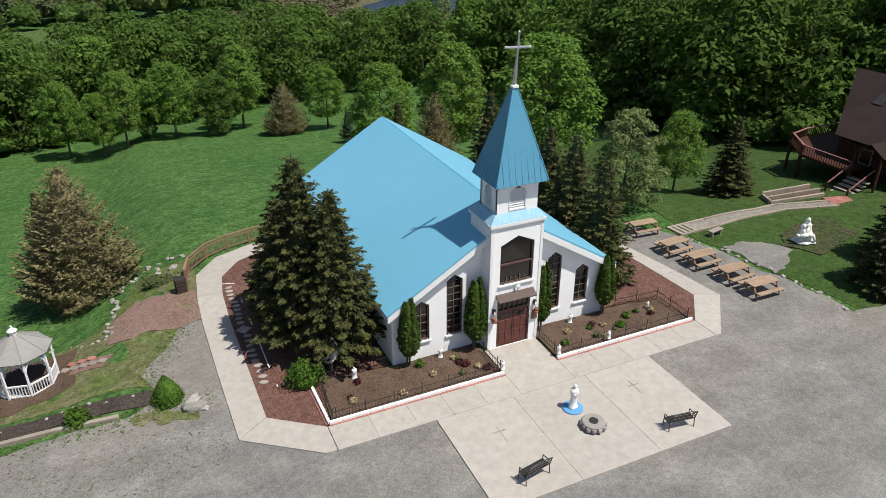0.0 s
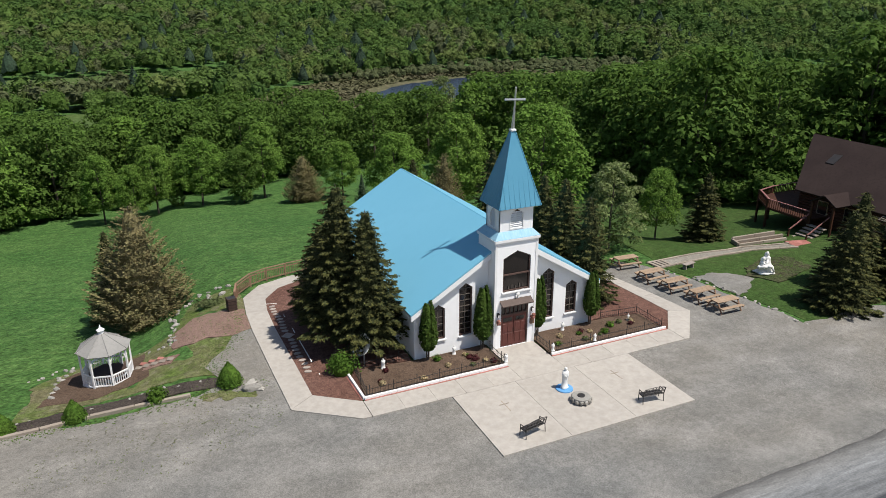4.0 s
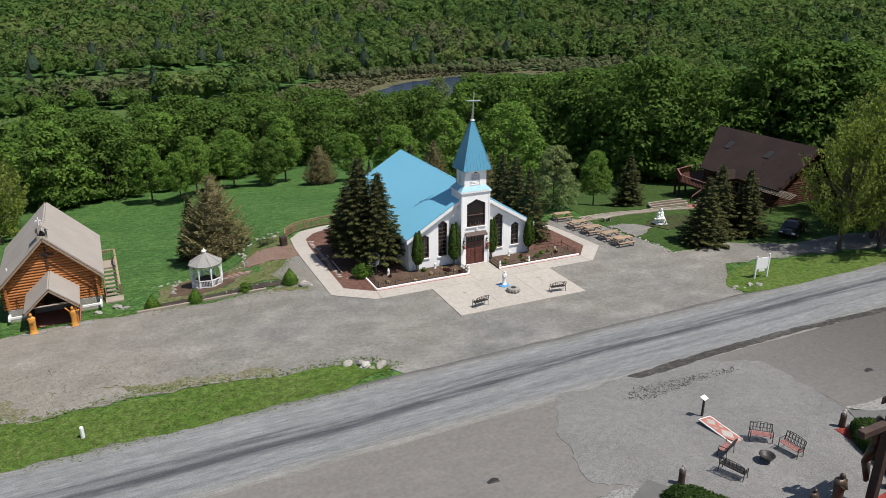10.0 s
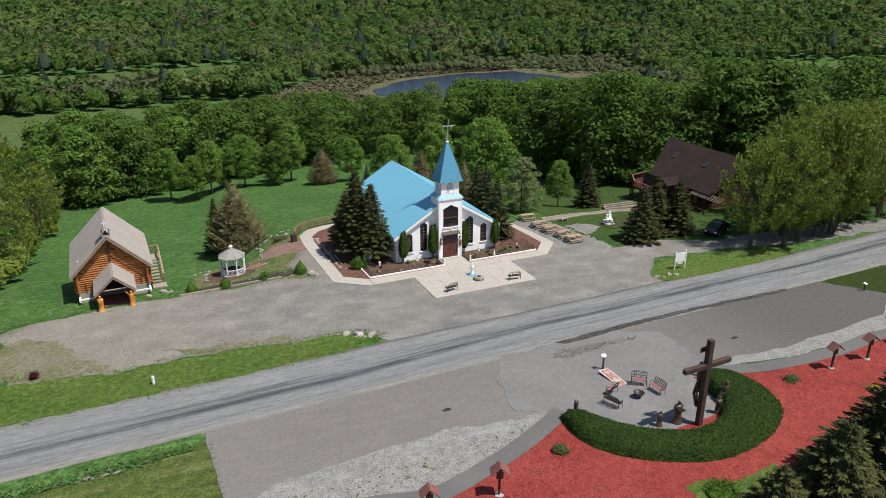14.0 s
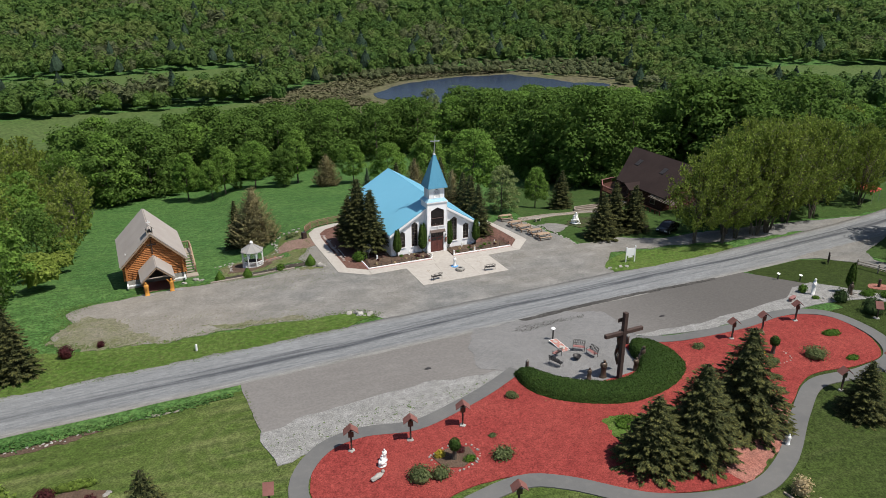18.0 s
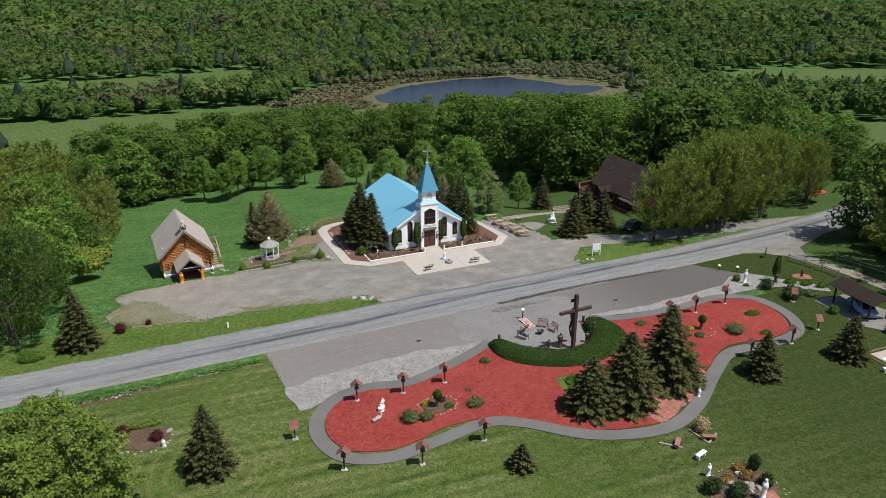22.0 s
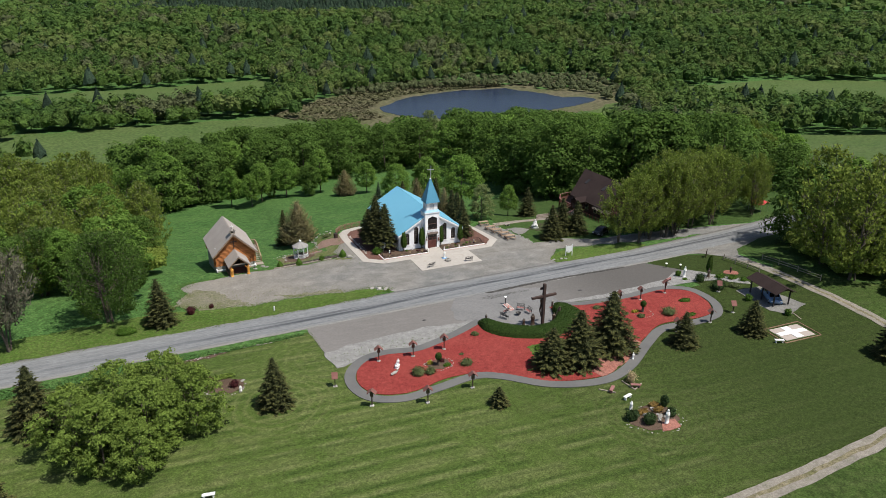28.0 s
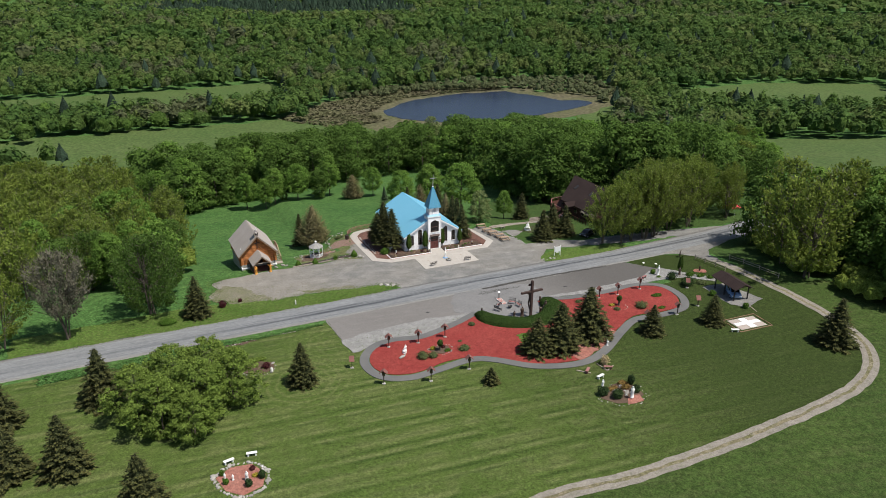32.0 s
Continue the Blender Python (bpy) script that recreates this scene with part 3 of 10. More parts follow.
# ---- building blocks ----
def part(name, bm, material, parent=None, label="", smooth=False):
    """Links a bmesh as one mesh object, under a thing or a part."""
    mesh = bpy.data.meshes.new(name)
    bm.normal_update()
    bm.to_mesh(mesh)
    bm.free()
    mesh.materials.append(material)
    if smooth:
        mesh.polygons.foreach_set("use_smooth", [True] * len(mesh.polygons))
    ob = new(name, mesh)
    ob.parent = parent
    return tagged(ob, label)


def same(name, ob, parent, m):
    """One more piece on the mesh of ob, under parent, at the pose m."""
    other = new(name, ob.data)
    other.parent, other.matrix_basis = parent, m
    return other


def thing(name, place, turn, label, category, group="", kind=""):
    ob = new(name)
    ob.empty_display_size = 0.2
    ob.matrix_basis = pose(*place, 0, 0, turn)
    return tagged(ob, label, category, group, kind)


def box(x0, x1, y0, y1, z0, z1, bm=None, bevel=0.0, m=None):
    bm = bm or bmesh.new()
    made = bmesh.ops.create_cube(bm, size=1)["verts"]
    t = Matrix.Translation(((x0 + x1) / 2, (y0 + y1) / 2, (z0 + z1) / 2)) @ Matrix.Diagonal((x1 - x0, y1 - y0, z1 - z0, 1))
    bmesh.ops.transform(bm, matrix=(m or Matrix()) @ t, verts=made)
    if bevel:
        edges = {e for v in made for e in v.link_edges}
        bmesh.ops.bevel(bm, geom=list(edges), offset=bevel, segments=1, affect="EDGES")
    return bm


def rod(a, b, r0, r1=None, sides=8, bm=None):
    bm = bm or bmesh.new()
    a, b = Vector(a), Vector(b)
    made = bmesh.ops.create_cone(bm, cap_ends=True, segments=sides, radius1=r0, radius2=r0 if r1 is None else r1, depth=(b - a).length)["verts"]
    turn = (b - a).to_track_quat("Z", "Y").to_matrix().to_4x4()
    bmesh.ops.transform(bm, matrix=Matrix.Translation((a + b) / 2) @ turn, verts=made)
    return bm


def lathe(profile, sides=16, bm=None, at=(0, 0, 0)):
    """A turned solid from (radius, height) pairs."""
    bm = bm or bmesh.new()
    rings = []
    for r, z in profile:
        rings.append([bm.verts.new((at[0] + r * math.cos(2 * math.pi * k / sides), at[1] + r * math.sin(2 * math.pi * k / sides), at[2] + z)) for k in range(sides)])
    for lo, hi in zip(rings, rings[1:]):
        for k in range(sides):
            bm.faces.new((lo[k], lo[(k + 1) % sides], hi[(k + 1) % sides], hi[k]))
    bm.faces.new(rings[0][::-1])
    bm.faces.new(rings[-1])
    return bm


def lump(bm, at, size, rough=0.15, detail=2, seed=0.0):
    """A rounded irregular body."""
    made = bmesh.ops.create_icosphere(bm, subdivisions=detail, radius=1)["verts"]
    for v in made:
        k = 1 + rough * noise.noise(v.co * 1.7 + Vector((seed, seed * 1.3, -seed)))
        v.co = Vector((v.co.x * size[0] * k + at[0], v.co.y * size[1] * k + at[1], v.co.z * size[2] * k + at[2]))
    return bm


def slab(points, thick, bm=None):
    """A flat piece from its corners, given thickness down its normal."""
    bm = bm or bmesh.new()
    top = [bm.verts.new(p) for p in points]
    face = bm.faces.new(top)
    face.normal_update()
    low = [bm.verts.new(v.co - face.normal * thick) for v in top]
    bm.faces.new(low[::-1])
    n = len(top)
    for k in range(n):
        bm.faces.new((top[k], low[k], low[(k + 1) % n], top[(k + 1) % n]))
    return bm


def pierced(outer, holes, thick, m):
    """A wall with openings: outlines in its own plane (x, z), thickness along y."""
    bm = bmesh.new()
    edges = []
    for loop in (outer, *holes):
        vs = [bm.verts.new((x, 0, z)) for x, z in loop]
        edges += [bm.edges.new((vs[k], vs[(k + 1) % len(vs)])) for k in range(len(vs))]
    bmesh.ops.triangle_fill(bm, use_beauty=True, use_dissolve=False, edges=edges)
    made = bmesh.ops.extrude_face_region(bm, geom=bm.faces[:])
    bmesh.ops.translate(bm, vec=(0, thick, 0), verts=[g for g in made["geom"] if isinstance(g, bmesh.types.BMVert)])
    bmesh.ops.recalc_face_normals(bm, faces=bm.faces[:])
    bmesh.ops.transform(bm, matrix=m, verts=bm.verts[:])
    return bm


# ---- the lie of the land ----
def ease(t):
    t = np.clip(t, 0, 1)
    return t * t * (3 - 2 * t)


def height(x, y):
    x, y = np.asarray(x, float), np.asarray(y, float)
    front = (2.1 + 0.01 * np.clip(x, -100, 100)) * ease((-13 - y) / 26)
    d = y - (17 - 14 * ease((-13 - x) / 10) - 10 * ease((x - 15) / 12))
    d = np.maximum(0, 0.5 * (d + np.sqrt(d * d + 36)) - 0.6)
    far = 0.415 * x + 0.91 * y
    hills = 25 * ease((far - 345) / 280) - 9 * ease((far - 640) / 110) + 48 * ease((far - 770) / 480)
    return front - 23 * np.tanh(d / 105) + hills


def rolls(x, y):
    """Gentle swells of the far hills."""
    return np.sin(x / 90 + 1.0) * np.sin(y / 110) * 5 * ease((0.415 * x + 0.91 * y - 380) / 200)


def ground_at(x, y):
    return float(height(x, y))


def stretch_grid(lo, hi, step, reach_lo, reach_hi):
    core = list(np.arange(lo, hi + 0.01, step))
    a, b, s = lo, hi, step
    below, above = [], []
    while a > reach_lo:
        s *= 1.13
        a -= s
        below.append(a)
    s = step
    while b < reach_hi:
        s *= 1.13
        b += s
        above.append(b)
    return np.array(below[::-1] + core + above)


def ground_sheet():
    gx, gy = stretch_grid(-80, 90, 2.0, -4000, 4000), stretch_grid(-84, 124, 2.0, -4000, 4200)
    xx, yy = np.meshgrid(gx, gy)
    co = np.stack([xx, yy, height(xx, yy) + rolls(xx, yy)], -1).reshape(-1, 3)
    w, h = len(gx), len(gy)
    i = (np.arange(h - 1)[:, None] * w + np.arange(w - 1)[None, :]).ravel()
    mesh = bpy.data.meshes.new("ground")
    mesh.from_pydata(co, [], np.stack([i, i + 1, i + w + 1, i + w], -1))
    mesh.materials.append(GRASS)
    mesh.polygons.foreach_set("use_smooth", [True] * len(mesh.polygons))
    return tagged(new("ground", mesh), "green meadow grass falling away to a wooded valley", "ground", "", "structure")


ground_sheet()


def outline(points, closed=True, spacing=1.0, jag=0.0, curve=False):
    """Points along an outline; curve rounds it, jag makes it ragged."""
    pts = [Vector((x, y, 0)) for x, y in points]
    n, out = len(pts), []
    for k in range(n if closed else n - 1):
        a, b = pts[k], pts[(k + 1) % n]
        p = pts[k - 1] if closed or k else a
        q = pts[(k + 2) % n] if closed or k + 2 < n else b
        steps = max(1, int((b - a).length / spacing)) if (curve or jag) else 1
        for s in range(steps):
            t = s / steps
            if curve:
                c = 0.5 * (2 * a + (b - p) * t + (2 * p - 5 * a + 4 * b - q) * t * t + (3 * a - p - 3 * b + q) * t ** 3)
            else:
                c = a.lerp(b, t)
            if jag:
                c = c + Vector((noise.noise(c * 0.45), noise.noise(c * 0.45 + Vector((9, 4, 2))), 0)) * jag + Vector((noise.noise(c * 1.9), noise.noise(c * 1.9 + Vector((5, 1, 7))), 0)) * jag * 0.6
            out.append((c.x, c.y))
    if not closed:
        out.append((pts[-1].x, pts[-1].y))
    return out


def band(line, width):
    """The outline of a strip along a line; width may vary from end to end."""
    left, right, n = [], [], len(line)
    for k, (x, y) in enumerate(line):
        (ax, ay), (bx, by) = line[max(0, k - 1)], line[min(n - 1, k + 1)]
        d = Vector((bx - ax, by - ay)).normalized() * (width(k / (n - 1)) if callable(width) else width) / 2
        left.append((x - d.y, y + d.x))
        right.append((x + d.y, y - d.x))
    return left + right[::-1]


def sheet(name, points, lift, material, label="", category="", parent=None, step=2.5, skirt=0.12, kind="structure"):
    """A surface laid over the land, with real edges."""
    bm = bmesh.new()
    bm.faces.new([bm.verts.new((x, y, 0)) for x, y in points])
    bmesh.ops.triangulate(bm, faces=bm.faces[:])
    xs, ys = [p[0] for p in points], [p[1] for p in points]
    for axis, lo, hi in ((0, min(xs), max(xs)), (1, min(ys), max(ys))):
        cut = math.ceil(lo / step) * step + 0.013
        while cut < hi:
            co, no = [0, 0, 0], [0, 0, 0]
            co[axis], no[axis] = cut, 1
            bmesh.ops.bisect_plane(bm, geom=bm.verts[:] + bm.edges[:] + bm.faces[:], plane_co=co, plane_no=no)
            cut += step
    zs = height(np.array([v.co.x for v in bm.verts]), np.array([v.co.y for v in bm.verts]))
    for v, z in zip(bm.verts, zs):
        v.co.z = z + lift
    bmesh.ops.recalc_face_normals(bm, faces=bm.faces[:])
    if sum(f.normal.z for f in bm.faces) < 0:
        bmesh.ops.reverse_faces(bm, faces=bm.faces[:])
    rim = [e for e in bm.edges if e.is_boundary]
    made = bmesh.ops.extrude_edge_only(bm, edges=rim)
    for g in made["geom"]:
        if isinstance(g, bmesh.types.BMVert):
            g.co.z -= skirt
    ob = part(name, bm, material, parent, label)
    if not parent:
        tagged(ob, label, category, "", kind)
    return ob


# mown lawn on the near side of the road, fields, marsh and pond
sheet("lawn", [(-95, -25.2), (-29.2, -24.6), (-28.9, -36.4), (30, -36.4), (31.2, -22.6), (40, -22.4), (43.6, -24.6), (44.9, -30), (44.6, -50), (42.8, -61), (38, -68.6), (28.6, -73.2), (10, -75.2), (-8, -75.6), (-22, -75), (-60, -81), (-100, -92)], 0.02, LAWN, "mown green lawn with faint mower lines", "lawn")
sheet("lawn", outline([(-60, -81.1), (-22, -75.1), (-8, -75.7), (10, -75.3), (28.6, -73.3), (38.1, -68.7), (42.9, -61), (44.7, -50), (44.7, -37), (48, -34), (75, -60), (80, -110), (-40, -130)], spacing=3), 0.02, LAWN_FAR, "mown green field beyond the gravel lane", "lawn")
# Both yard sheets carry shade in their grass colour.
sheet("yard", outline([(17.4, 6), (19, 16), (22, 30), (30, 44), (48, 52), (50, 30), (58, 20), (80, 20), (112, 2), (112, -9), (66, -11.4), (40, -7.4), (31, -6.8), (24, -4.2), (19.2, -5), (18.4, 0)], spacing=1.5, jag=0.6), 0.03, YARD_SHADED, "green grass round the brown house with shade in its colour", "lawn", step=2.0)
sheet("yard", outline([(48.6, -21), (47.4, -30), (47.2, -38), (60, -54), (110, -70), (150, -60), (150, -4), (112, -13), (80, -17.6)], spacing=2, jag=0.5), 0.03, YARD_SHADED, "green grass under the lane's trees with shade in its colour", "lawn", step=2.5)
sheet("gravel_lot", outline([(-45.4, -5.4), (-43.4, -2.6), (-44.4, 0.2), (-42.6, 1.8), (-38, 2.6), (-33, 3.6), (-26, 3.2), (-18, 2.6), (-17.6, 2.9), (-16.5, 3.3), (-16.9, 4.6), (-17.3, 5.8), (-16.6, 6.9), (-15.9, 7.6), (-15.4, 8.8), (-14.6, 10.2), (-13.4, 11.2), (-13.2, 2), (-13.0, -0.6), (-10.5, -2.4), (-5, -2.6), (5, -2.6), (10, -2.6), (12.6, 0), (12.2, 8), (15, 9.6), (17, 6.2), (18.2, 0), (18.8, -5), (21, -9), (17.5, -14), (17, -16.6), (-12, -16.6), (-14.5, -13.2), (-21, -12.2), (-28, -11), (-36, -11.4), (-44, -8)], spacing=0.8, jag=0.5), 0.045, GRAVEL, "grey gravel parking lot in front of the church", "gravel lot")
sheet("lane_to_house", outline([(18.2, -5.2), (24, -4.6), (31, -7.4), (40, -8), (52, -10), (66, -12.2), (66, -14.6), (42, -12.6), (30, -10.4), (21, -9)], spacing=0.8, jag=0.6), 0.05, GRAVEL, "grey gravel turnout beside the brown house", "gravel lot")
ROAD_LINE = [(-130, -21.5), (-80, -20.2), (-42, -19.6), (-12, -19.2), (18, -18.8), (42, -18.2), (70, -15.5), (110, -8), (170, 8)]


def road():
    """The road as one strip with a slight crown, and its own across and along coordinates."""
    line = outline(ROAD_LINE, False, 1.5, curve=True)
    across = [-3.9, -3.2, -2.4, -1.6, -0.8, 0.0, 0.8, 1.6, 2.4, 3.2, 3.9]
    bm = bmesh.new()
    uv = bm.loops.layers.uv.new("lane")
    rows, along, run = [], [], 0.0
    for k, (x, y) in enumerate(line):
        (ax, ay), (bx, by) = line[max(0, k - 1)], line[min(len(line) - 1, k + 1)]
        d = Vector((bx - ax, by - ay)).normalized()
        run += math.hypot(x - line[k - 1][0], y - line[k - 1][1]) if k else 0.0
        along.append(run)
        row = []
        for a in across:
            w = a * (1 + 0.05 * noise.noise(Vector((x * 0.4, y * 0.4, a)))) if abs(a) > 3.5 else a
            px, py = x - d.y * w, y + d.x * w
            row.append(bm.verts.new((px, py, ground_at(px, py) + 0.085 - 0.004 * a * a * 0.4)))
        rows.append(row)
    for k in range(len(rows) - 1):
        for j in range(len(across) - 1):
            f = bm.faces.new((rows[k][j + 1], rows[k][j], rows[k + 1][j], rows[k + 1][j + 1]))
            for loop, (kk, jj) in zip(f.loops, ((k, j + 1), (k, j), (k + 1, j), (k + 1, j + 1))):
                loop[uv].uv = (across[jj], along[kk])
    made = bmesh.ops.extrude_edge_only(bm, edges=[e for e in bm.edges if e.is_boundary])
    for g in made["geom"]:
        if isinstance(g, bmesh.types.BMVert):
            g.co.z -= 0.15
    ob = part("road", bm, ROAD, None, "", True)
    tagged(ob, "worn grey country road with dark wheel wear", "road", "", "structure")


road()
sheet("road_patch", outline([(-0.5, -22.4), (7, -21.9), (15, -21.9), (26, -22.5), (26, -23.0), (15, -22.6), (7, -22.7), (0, -23.1)], spacing=0.1, jag=0.16), 0.082, TAR, "dark worn strip on the road's shoulder", "road wear")
sheet("weedy_patch", outline([(-45, -8.4), (-44.4, -3), (-42, -1.4), (-39.6, -4), (-37.4, -8), (-33, -10.4), (-36, -11.4)], spacing=0.35, jag=1.6), 0.052, WEEDY, "thin weeds spreading over the gravel", "grass")
sheet("weedy_patch", outline([(-31, -9.2), (-26, -9.6), (-22, -10.4), (-20, -12), (-27, -11.2)], spacing=0.3, jag=1.0), 0.052, WEEDY, "thin weeds spreading over the gravel", "grass")
sheet("weedy_patch", outline([(-18.2, 2.4), (-16.6, 2.2), (-14.8, 1.9), (-15.8, 1.4), (-17.6, 1.6)], spacing=0.2, jag=0.7), 0.052, THIN, "thin weeds at the lot's edge", "grass")
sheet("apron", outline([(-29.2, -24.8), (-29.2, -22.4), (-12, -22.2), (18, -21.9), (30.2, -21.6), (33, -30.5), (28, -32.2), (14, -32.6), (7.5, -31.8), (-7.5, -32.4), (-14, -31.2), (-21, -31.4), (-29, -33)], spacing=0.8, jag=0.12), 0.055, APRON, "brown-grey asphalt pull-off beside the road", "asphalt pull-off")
sheet("stone_strip", outline([(-29.2, -32.6), (-21, -31.2), (-13.8, -31.1), (-7.4, -32.4), (-12.5, -35.6), (-19, -36.3), (-25, -36.2), (-28.6, -37.2)], spacing=0.8, jag=0.4), 0.068, STONES, "loose pale stones along the asphalt edge", "stone strip")
sheet("stone_strip", outline([(7, -31.6), (13.6, -32.4), (21.5, -32.2), (27, -31.7), (30.5, -29.8), (33.6, -29.6), (34.6, -33), (38, -38), (37, -39.5), (33.5, -36), (29, -34.6), (25, -34.6), (20, -34.2), (13, -34), (8, -32.6)], spacing=0.8, jag=0.35), 0.068, STONES, "loose pale stones along the path", "stone strip")
sheet("patio", outline([(-8.3, -26.1), (-9.4, -31.0), (-7.3, -33), (-5, -37), (-2, -39.6), (1, -40), (4, -38.6), (5.4, -35), (7, -32), (7.4, -30), (8.3, -25.4), (5.5, -22.9), (0, -22.75), (-5.6, -22.6)], spacing=0.4, jag=0.45), 0.075, PATIO, "pale crushed stone patio below the crucifix", "patio")
GARDEN_L = [(-26.8, -39.4), (-24.7, -36.9), (-21.7, -36.5), (-18, -37.2), (-13.4, -36.2), (-7.6, -33.2), (-6.5, -36), (-3, -39.5), (2, -40.5), (5.5, -38.5), (6.5, -34), (10.2, -35), (17.6, -35.5), (22.6, -35.1), (26.4, -37.1), (26.6, -41.4), (24.2, -44.7), (20.4, -45.0), (15.4, -44.5), (10.2, -47.2), (6.4, -49.4), (2.9, -51.4), (-0.6, -52.3), (-6.7, -50.5), (-11.5, -46.4), (-16.4, -45), (-22.1, -46.1), (-25.8, -45), (-27.2, -42.5)]
sheet("mulch_bed", outline(GARDEN_L, spacing=0.7, curve=True, jag=0.1), 0.09, MULCH, "red dyed bark mulch garden bed", "mulch bed")
sheet("mulch_patch", outline([(0, -52.5), (5.9, -50.4), (9.9, -47.9), (9.2, -46.0), (3, -47.0), (-0.8, -50)], spacing=0.4, jag=0.4), 0.10, MULCH_PALE, "faded pink wood chips under the spruces", "mulch bed")
sheet("grass_patch", outline([(-4.6, -42.4), (1.5, -43.2), (2.5, -46), (-1, -48.4), (-5, -46.2)], spacing=0.3, jag=0.6), 0.10, VERGE, "weedy grass patch behind the hedge", "grass")
PATH_LINE = [(-6.6, -32.6), (-10.5, -34.6), (-14, -35.9), (-18, -36.9), (-22, -36.0), (-25.2, -36.7), (-27.6, -39.4), (-28.0, -42.6), (-26.6, -45.6), (-23.2, -47.0), (-19, -46.6), (-14, -46.0), (-11, -47.4), (-6.4, -51.4), (-0.5, -53.2), (4.4, -51.9), (10.4, -48), (15, -45.6), (20, -46), (24.8, -45.3), (27.3, -42), (27.4, -37.6), (25.6, -35.4), (22.6, -34.5), (17, -34.9), (10, -34.2), (6.6, -32.6)]
sheet("garden_path", outline(band(outline(PATH_LINE, False, 0.8, curve=True), 1.35), spacing=0.8), 0.105, PATH, "winding dark asphalt garden path", "path")
sheet("lane_mouth", outline([(38.5, -21.4), (42.5, -23.4), (44.0, -26.5), (43.9, -31), (46.1, -31), (46.9, -27.5), (49.5, -24.6), (54.5, -22.6), (62, -19.5), (60, -17.5), (48, -18.5)], spacing=0.5, jag=0.22), 0.065, GRAVEL, "grey gravel mouth of the lane at the road", "gravel lot")
LANE_LINE = [(47, -22), (45.0, -30), (44.6, -37), (44.6, -50), (42.8, -61), (38, -68.6), (28.6, -73.2), (10, -75.2), (-8, -75.6), (-22, -75), (-60, -81), (-100, -92)]
sheet("gravel_lane", outline(band(outline(LANE_LINE, False, 0.8, curve=True), 2.05), spacing=0.5, jag=0.16), 0.06, DIRT_ROAD, "dusty gravel lane round the lawn", "lane")
sheet("lane_crown", outline(band(outline(LANE_LINE[2:], False, 0.8, curve=True), 0.45), spacing=0.5, jag=0.22), 0.07, LANE_CROWN, "thin dry grass crown between the lane's wheel tracks", "grass")
sheet("grass_verge", outline([(-13.4, -14.2), (-16.4, -12.4), (-21.2, -12.2), (-27.6, -11.3), (-34, -11.6), (-48, -8.6), (-60, -9), (-75, -10), (-75, -16.2), (-45, -16.2), (-34, -16.0), (-26.2, -15.9), (-17.5, -15.6)], spacing=0.5, jag=0.5), 0.07, VERGE, "rough green grass verge between lot and road", "grass verge")
sheet("grass_verge", outline([(17.4, -13.4), (19.0, -11.6), (22.0, -10.2), (27, -10.6), (36, -12.6), (36, -14.8), (20, -15.2)], spacing=0.5, jag=0.25, curve=True), 0.075, VERGE, "green grass strip under the white sign", "grass verge")
sheet("marsh", outline([(20, 262), (52, 300), (100, 338), (180, 342), (262, 312), (240, 240), (190, 215), (90, 205), (40, 225)], spacing=12, jag=9.0, curve=True), 0.1, REED, "brown reedy marsh round the pond", "marsh", step=20)
sheet("pond", outline([(79, 263), (98, 286), (118, 298), (144, 308), (165, 306), (182, 305), (186, 294), (193, 276), (197, 258), (212, 252), (200, 236), (150, 218), (110, 216), (90, 230), (80, 246)], spacing=6, jag=3.0, curve=True), 0.25, WATER, "dark blue still pond in the valley", "pond", step=400)
for field in ([(-160, 262), (-69, 262), (-20, 262), (32, 266), (58, 222), (60, 186), (0, 178), (-60, 162), (-160, 160)], [(-220, 388), (-80, 394), (41, 400), (40, 330), (5, 298), (-49, 308), (-120, 318), (-220, 318)], [(262, 262), (359, 262), (440, 222), (350, 120), (300, 128), (262, 190)], [(205, 112), (240, 70), (200, -10), (130, -10), (130, 50)], [(186, 214), (234, 236), (262, 200), (222, 160), (150, 180)]):
    sheet("far_field", outline(field, spacing=10, jag=6.0), 0.35, FIELD, "pale green hay field between hedgerows", "field", step=6)

# ---- concrete plaza and walkways, poured in sections ----
plaza = tagged(new("plaza"), "pale concrete plaza and walkways with tooled joints", "plaza", "", "structure")


def concrete(points):
    sheet("slab", points, 0.10, CONCRETE, "", "", plaza, step=3.0, skirt=0.2)


for x0, x1, y0, y1 in ((-5.7, 5.7, -8.95, -3.3), (-10.2, -1.3, -3.36, -1.9), (1.3, 10.1, -3.36, -1.9)):
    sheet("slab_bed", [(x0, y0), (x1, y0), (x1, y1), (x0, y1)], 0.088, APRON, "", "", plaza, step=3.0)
for x0, x1 in ((-5.75, -1.94), (-1.925, 1.94), (1.955, 5.75)):
    concrete([(x0, -9.0), (x1, -9.0), (x1, -3.415), (x0, -3.415)])
concrete([(-1.45, -3.4), (1.45, -3.4), (1.45, 0.34), (-1.45, 0.34)])
for x0, x1 in ((-10.2, -8.4), (-8.388, -6.6), (-6.588, -4.9), (-4.888, -3.2), (-3.188, -1.465), (1.465, 3.2), (3.212, 4.9), (4.912, 6.7), (6.712, 8.4), (8.412, 10.15)):
    concrete([(x0, -3.4), (x1, -3.4), (x1, -1.84), (x0, -1.84)])
concrete([(-13.85, -1.1), (-10.7, -3.38), (-10.23, -3.38), (-10.23, -1.84), (-12.5, -0.15)])
